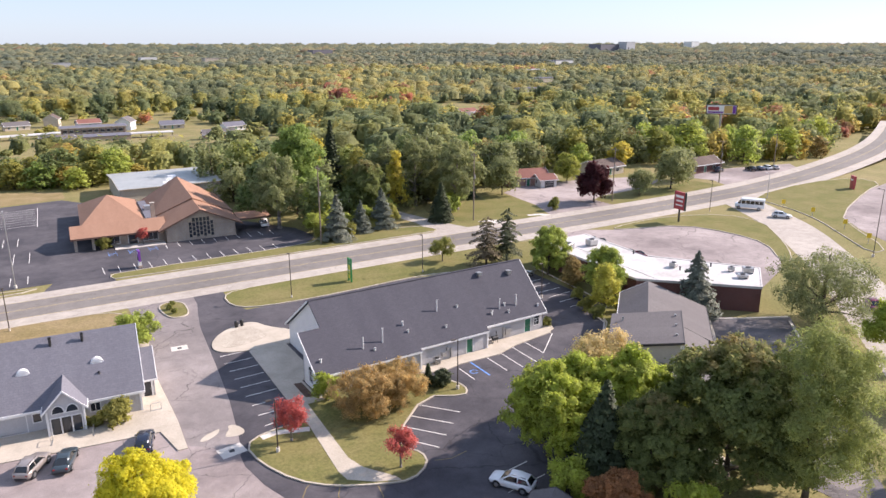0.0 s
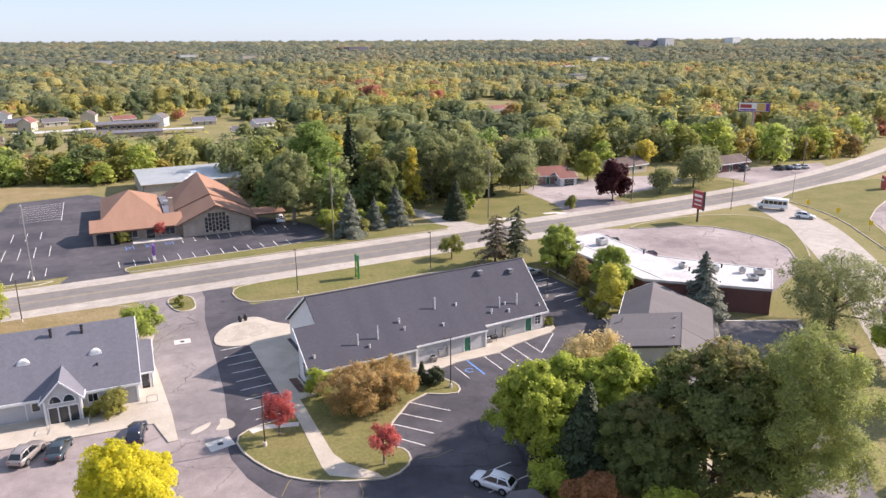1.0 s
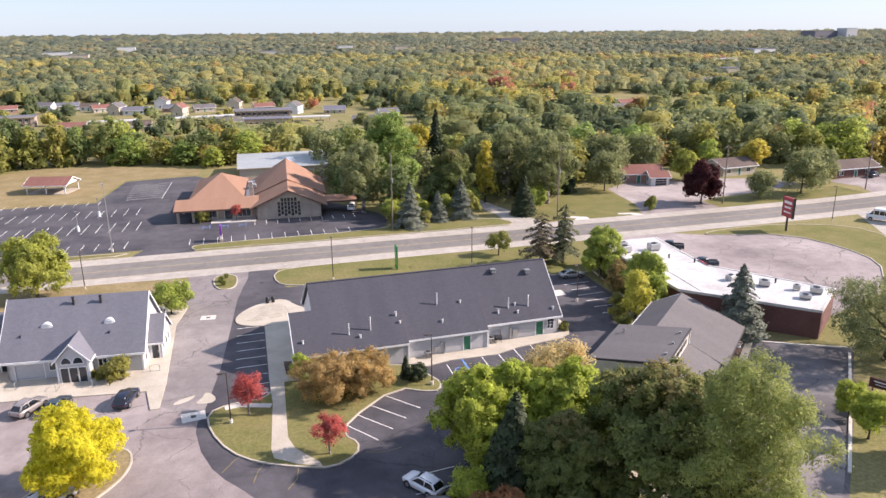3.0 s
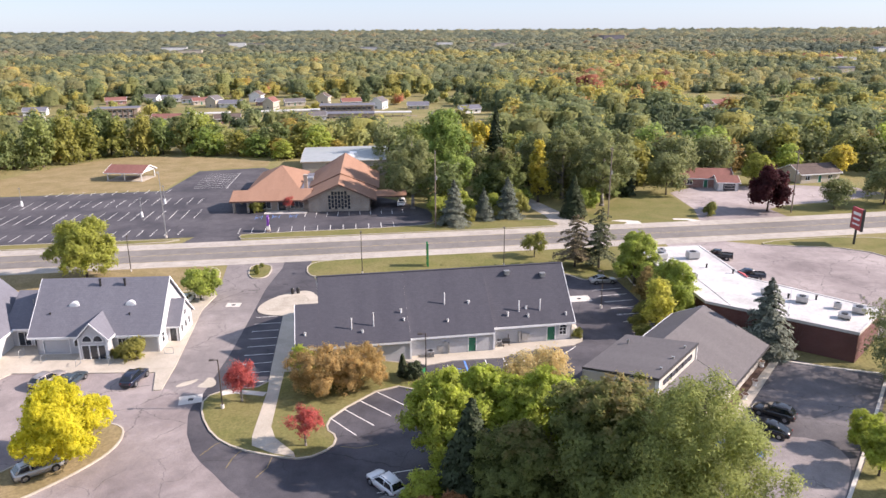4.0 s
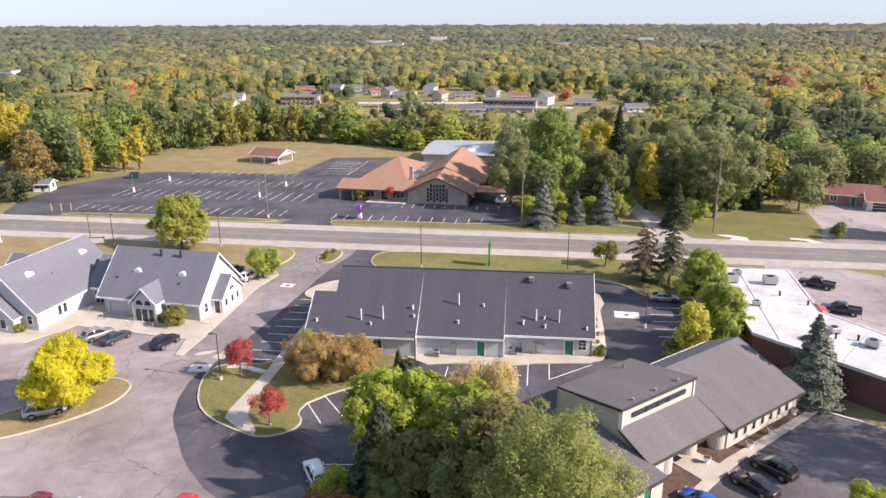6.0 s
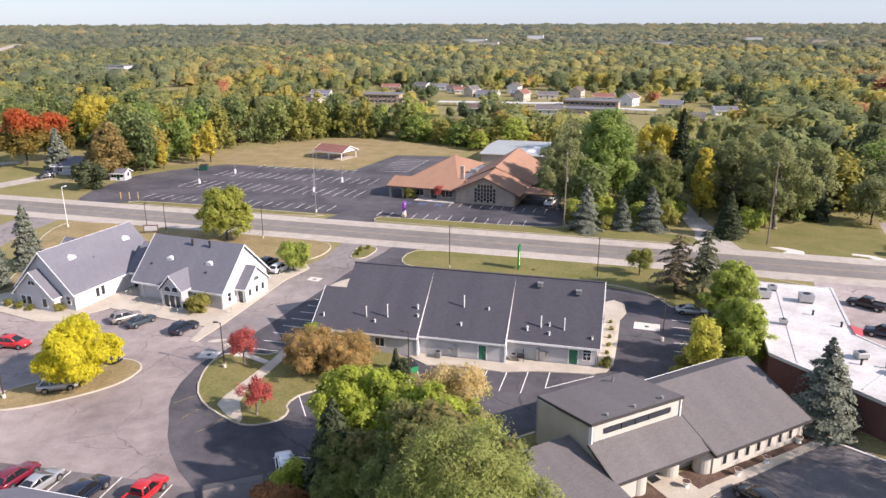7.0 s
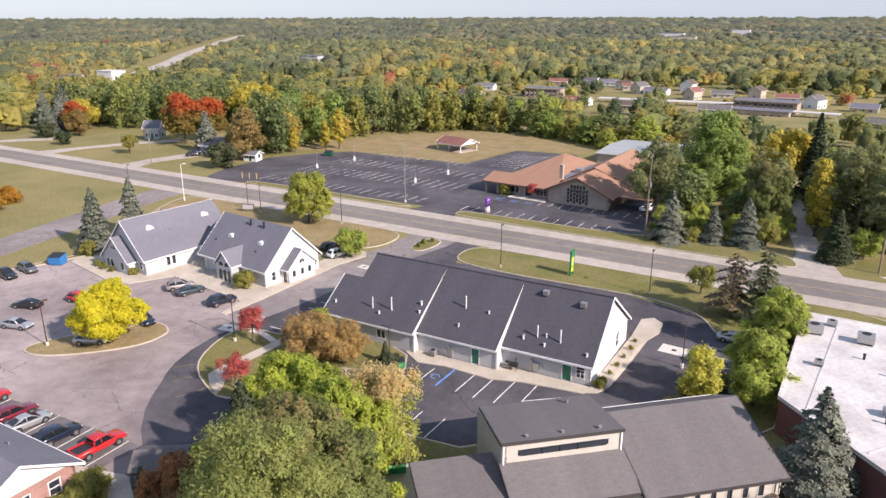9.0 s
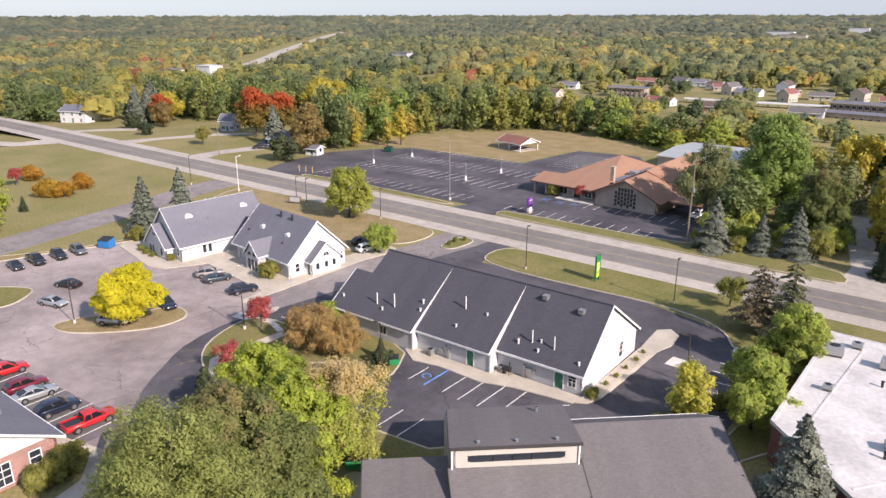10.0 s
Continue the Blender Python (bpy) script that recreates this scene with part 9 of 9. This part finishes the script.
def far_woods(name, r0, r1, gap, seed, mat, size, label, bumps=5, sides=5, sprays=6, tall=0.6, leaf=0.06, lift=0.0, rings=((0.85, -0.6), (0.72, 0.45))):
    """One carpet of crowns between two distances, each crown an uneven heap with its own colour."""
    rng = np.random.default_rng(seed)
    a0, a1 = radians(20), radians(167)
    n = int((a1 - a0) / 2 * (r1 * r1 - r0 * r0) / (gap * gap))
    r = np.sqrt(rng.uniform(r0 * r0, r1 * r1, n))
    a = rng.uniform(a0, a1, n)
    x, y = 40 + r * np.cos(a), 60 + r * np.sin(a)
    keep = np.ones(n, bool)
    for poly in (CLEAR, *(wd[0] for wd in WOODS)):
        xs, ys = [p[0] for p in poly], [p[1] for p in poly]
        near = (x > min(xs)) & (x < max(xs)) & (y > min(ys)) & (y < max(ys))
        for i in np.nonzero(near)[0]:
            if inside(x[i], y[i], poly):
                keep[i] = False
    for hx, hy, _ in FAR_HOUSES:
        keep &= ~((abs(x - hx) < 14) & (y > hy - 24) & (y < hy + 9))
    for hx, hy, w in ((38, 434, 21), (38, 412, 21), (-100, 452, 17), (4, 446, 26), (-45, 440, 17), (64, 414, 15), *((q[0], q[1], q[2] * 0.6) for q in FAR_HALLS)):
        keep &= ~((abs(x - hx) < w) & (y > hy - 34) & (y < hy + 10))
    keep &= ~((x > 2) & (x < 66) & (y > 330) & (y < 430))
    # the lane before the billboard
    along, across = (x - 311) * -0.78 + (y - 244.5) * -0.62, (x - 311) * 0.62 + (y - 244.5) * -0.78
    keep &= ~((along > -12) & (along < 60) & (abs(across) < 16))
    for (px, py), (qx, qy) in zip(FAR_ROAD, FAR_ROAD[1:]):
        dx, dy = qx - px, qy - py
        k = np.clip(((x - px) * dx + (y - py) * dy) / (dx * dx + dy * dy), 0, 1)
        keep &= np.hypot(x - px - k * dx, y - py - k * dy) > 34
    keep &= ~((x > -160) & (x < 130) & (y > 272) & (y < 385) & (rng.random(n) < 0.55))
    keep &= ~((x > -160) & (x < 130) & (y > 384) & (y < 570) & (rng.random(n) < np.where((x > -75) & (x < 112) & (y < 480), 0.86, 0.62)))
    keep &= (np.sin(x * 0.011 + 1.3) * np.sin(y * 0.009 + 0.4) < 0.86) | (r < 420)
    x, y = x[keep], y[keep]
    n = len(x)
    z = np.array([land(px, py) for px, py in zip(x, y)])
    w = size * np.clip(rng.lognormal(-0.1, 0.38, n), 0.4, 1.55)
    w = np.where((x > -160) & (x < 130) & (y > 272) & (y < 570), w * 0.62, w)
    h = (w * tall + w * 0.25) * rng.uniform(0.75, 1.4, n)
    hue = rng.beta(1.6, 1.6, n)
    # each crown is a heap of uneven swellings, with loose sprays over them
    ba = rng.uniform(0, 2 * np.pi, (n, bumps))
    br = rng.uniform(0.12, 0.32, (n, bumps)) * w[:, None]
    bz = h[:, None] * rng.uniform(0.3, 0.62, (n, bumps))
    bw = w[:, None] * rng.uniform(0.2, 0.32, (n, bumps))
    bh = h[:, None] * rng.uniform(0.28, 0.4, (n, bumps))
    br[:, 0], bw[:, 0], bz[:, 0] = 0.0, w * 0.34, h * 0.6
    cx, cy, cz = (x[:, None] + np.cos(ba) * br).ravel(), (y[:, None] + np.sin(ba) * br).ravel(), (z[:, None] + bz).ravel()
    bw, bh = bw.ravel(), bh.ravel()
    m = len(cx)
    tree = np.repeat(np.arange(n), bumps)
    th = np.arange(sides) * 2 * np.pi / sides
    V, N = [], []
    for f, up in rings:
        j = rng.uniform(0.6, 1.35, (m, sides))
        ux, uy = np.cos(th)[None] * f * j, np.sin(th)[None] * f * j
        V.append(np.stack([cx[:, None] + ux * bw[:, None], cy[:, None] + uy * bw[:, None], cz[:, None] + bh[:, None] * (up + rng.uniform(-0.12, 0.12, (m, sides)))], 2))
        N.append(np.stack([ux, uy, np.full_like(ux, max(up, 0.05) * 1.1 + lift)], 2))
    V.append(np.stack([cx, cy, cz + bh * (0.85 if lift < 0.5 else 0.55)], 1)[:, None])
    N.append(np.tile([0.0, 0.0, 1.0], (m, 1))[:, None])
    V, N = np.concatenate(V, 1), np.concatenate(N, 1)
    per = V.shape[1]
    F = []
    for q in range(len(rings) - 1):
        for i in range(sides):
            j = (i + 1) % sides
            F += [(q * sides + i, q * sides + j, (q + 1) * sides + j), (q * sides + i, (q + 1) * sides + j, (q + 1) * sides + i)]
    last = per - 1 - sides
    F += [(last + i, last + (i + 1) % sides, per - 1) for i in range(sides)]
    F = (np.array(F)[None] + (np.arange(m) * per)[:, None, None]).reshape(-1, 3)
    V, N = V.reshape(-1, 3), N.reshape(-1, 3)
    T = np.repeat(hue[tree], per)
    rep = np.repeat(np.arange(m), sprays)
    d = unit(rng.normal(0, 1, (len(rep), 3)))
    d[:, 2] = np.abs(d[:, 2]) * 1.15 - 0.3
    d = unit(d)
    d2 = d * rng.uniform(0.88, 1.22, (len(rep), 1))
    p = np.stack([cx[rep] + d2[:, 0] * bw[rep], cy[rep] + d2[:, 1] * bw[rep], cz[rep] + d2[:, 2] * bh[rep]], 1)
    v2, f2, n2 = leaves(p, d + np.array([0, 0, lift]), size * leaf, rng, soft=0.8, jitter=0.32)
    F = np.concatenate([F, f2 + len(V)])
    V = np.concatenate([V, v2])
    T = np.concatenate([T, np.repeat(hue[tree[rep]], 3)])
    N = unit(N)
    ob = new(name, mesh_of(name, V, F, mat, T, np.concatenate([N, n2])))
    return tagged(ob, label, "woods", kind="stuff")


# a far country road that shows between the trees
FAR_ROAD = smooth_loop([(-440, 370), (-615, 570), (-730, 682), (-860, 825), (-1035, 1020), (-1159, 1161), (-1355, 1403)], 2, False)
bm = strip(bmesh.new(), FAR_ROAD, 16, -1.5, 0.7)
for v in bm.verts:
    v.co.z += land(v.co.x, v.co.y)
tagged(part("far_road", bm, SHOULDER), "pale country road far behind the woods", "road", kind="structure")
# leaf colours shifted to blue-grey: distance haze put into the base colour
HAZY_STOPS = [(0.0, (0.13, 0.172, 0.125)), (0.2, (0.19, 0.235, 0.152)), (0.4, (0.262, 0.297, 0.172)), (0.54, (0.325, 0.34, 0.178)), (0.64, (0.41, 0.395, 0.187)), (0.75, (0.50, 0.45, 0.18)), (0.89, (0.54, 0.455, 0.165)), (0.96, (0.50, 0.31, 0.16)), (1.0, (0.48, 0.20, 0.145))]
F_FAR = foliage("woods_leaves", [(0.0, (0.12, 0.165, 0.09)), (0.2, (0.18, 0.23, 0.12)), (0.4, (0.265, 0.31, 0.15)), (0.54, (0.35, 0.375, 0.155)), (0.66, (0.46, 0.445, 0.15)), (0.8, (0.56, 0.50, 0.145)), (0.9, (0.58, 0.47, 0.14)), (0.96, (0.53, 0.32, 0.14)), (1.0, (0.50, 0.21, 0.14))], 0.35, patch=0.006, through_light=0.5, crown=0.66)
# rings beyond 560 m carry haze in their leaf colours, most beyond 1300 m
F_HAZY_MID = foliage("hazed_woods_leaves", HAZY_STOPS, 0.42, patch=0.0045, through_light=0.5, crown=0.46)
F_HAZY_FAR = foliage("hazed_distant_leaves", [(0.0, (0.135, 0.17, 0.14)), (0.35, (0.195, 0.228, 0.172)), (0.6, (0.27, 0.285, 0.19)), (0.8, (0.37, 0.35, 0.20)), (1.0, (0.38, 0.27, 0.185))], 0.25, patch=0.0025, through_light=0.5, crown=0.42)
far_woods("tree_cover", 190, 560, 10.2, 5, F_FAR, 11.8, "autumn woods of green, gold and rust crowns behind the lots", 6, 4, 20, 0.6, 0.068, 0.55)
DOME = ((1.0, -1.0), (0.8, 0.15))
far_woods("tree_cover", 560, 1300, 9.0, 6, F_HAZY_MID, 13.0, "autumn woods of mixed crowns in the middle distance, haze in their colour", 3, 4, 4, 0.45, 0.1, 0.9, DOME)
far_woods("tree_cover", 1300, 2500, 14.5, 7, F_HAZY_FAR, 20.0, "autumn woods far off, greyed by haze put into the colour", 2, 4, 1, 0.22, 0.05, 1.2, DOME)
far_woods("tree_cover", 2500, 4650, 28.0, 8, F_HAZY_FAR, 46.0, "far woods reaching the skyline, greyed by haze put into the colour", 3, 4, 0, 0.1, 0.05, 1.6, ((1.1, -0.8),))
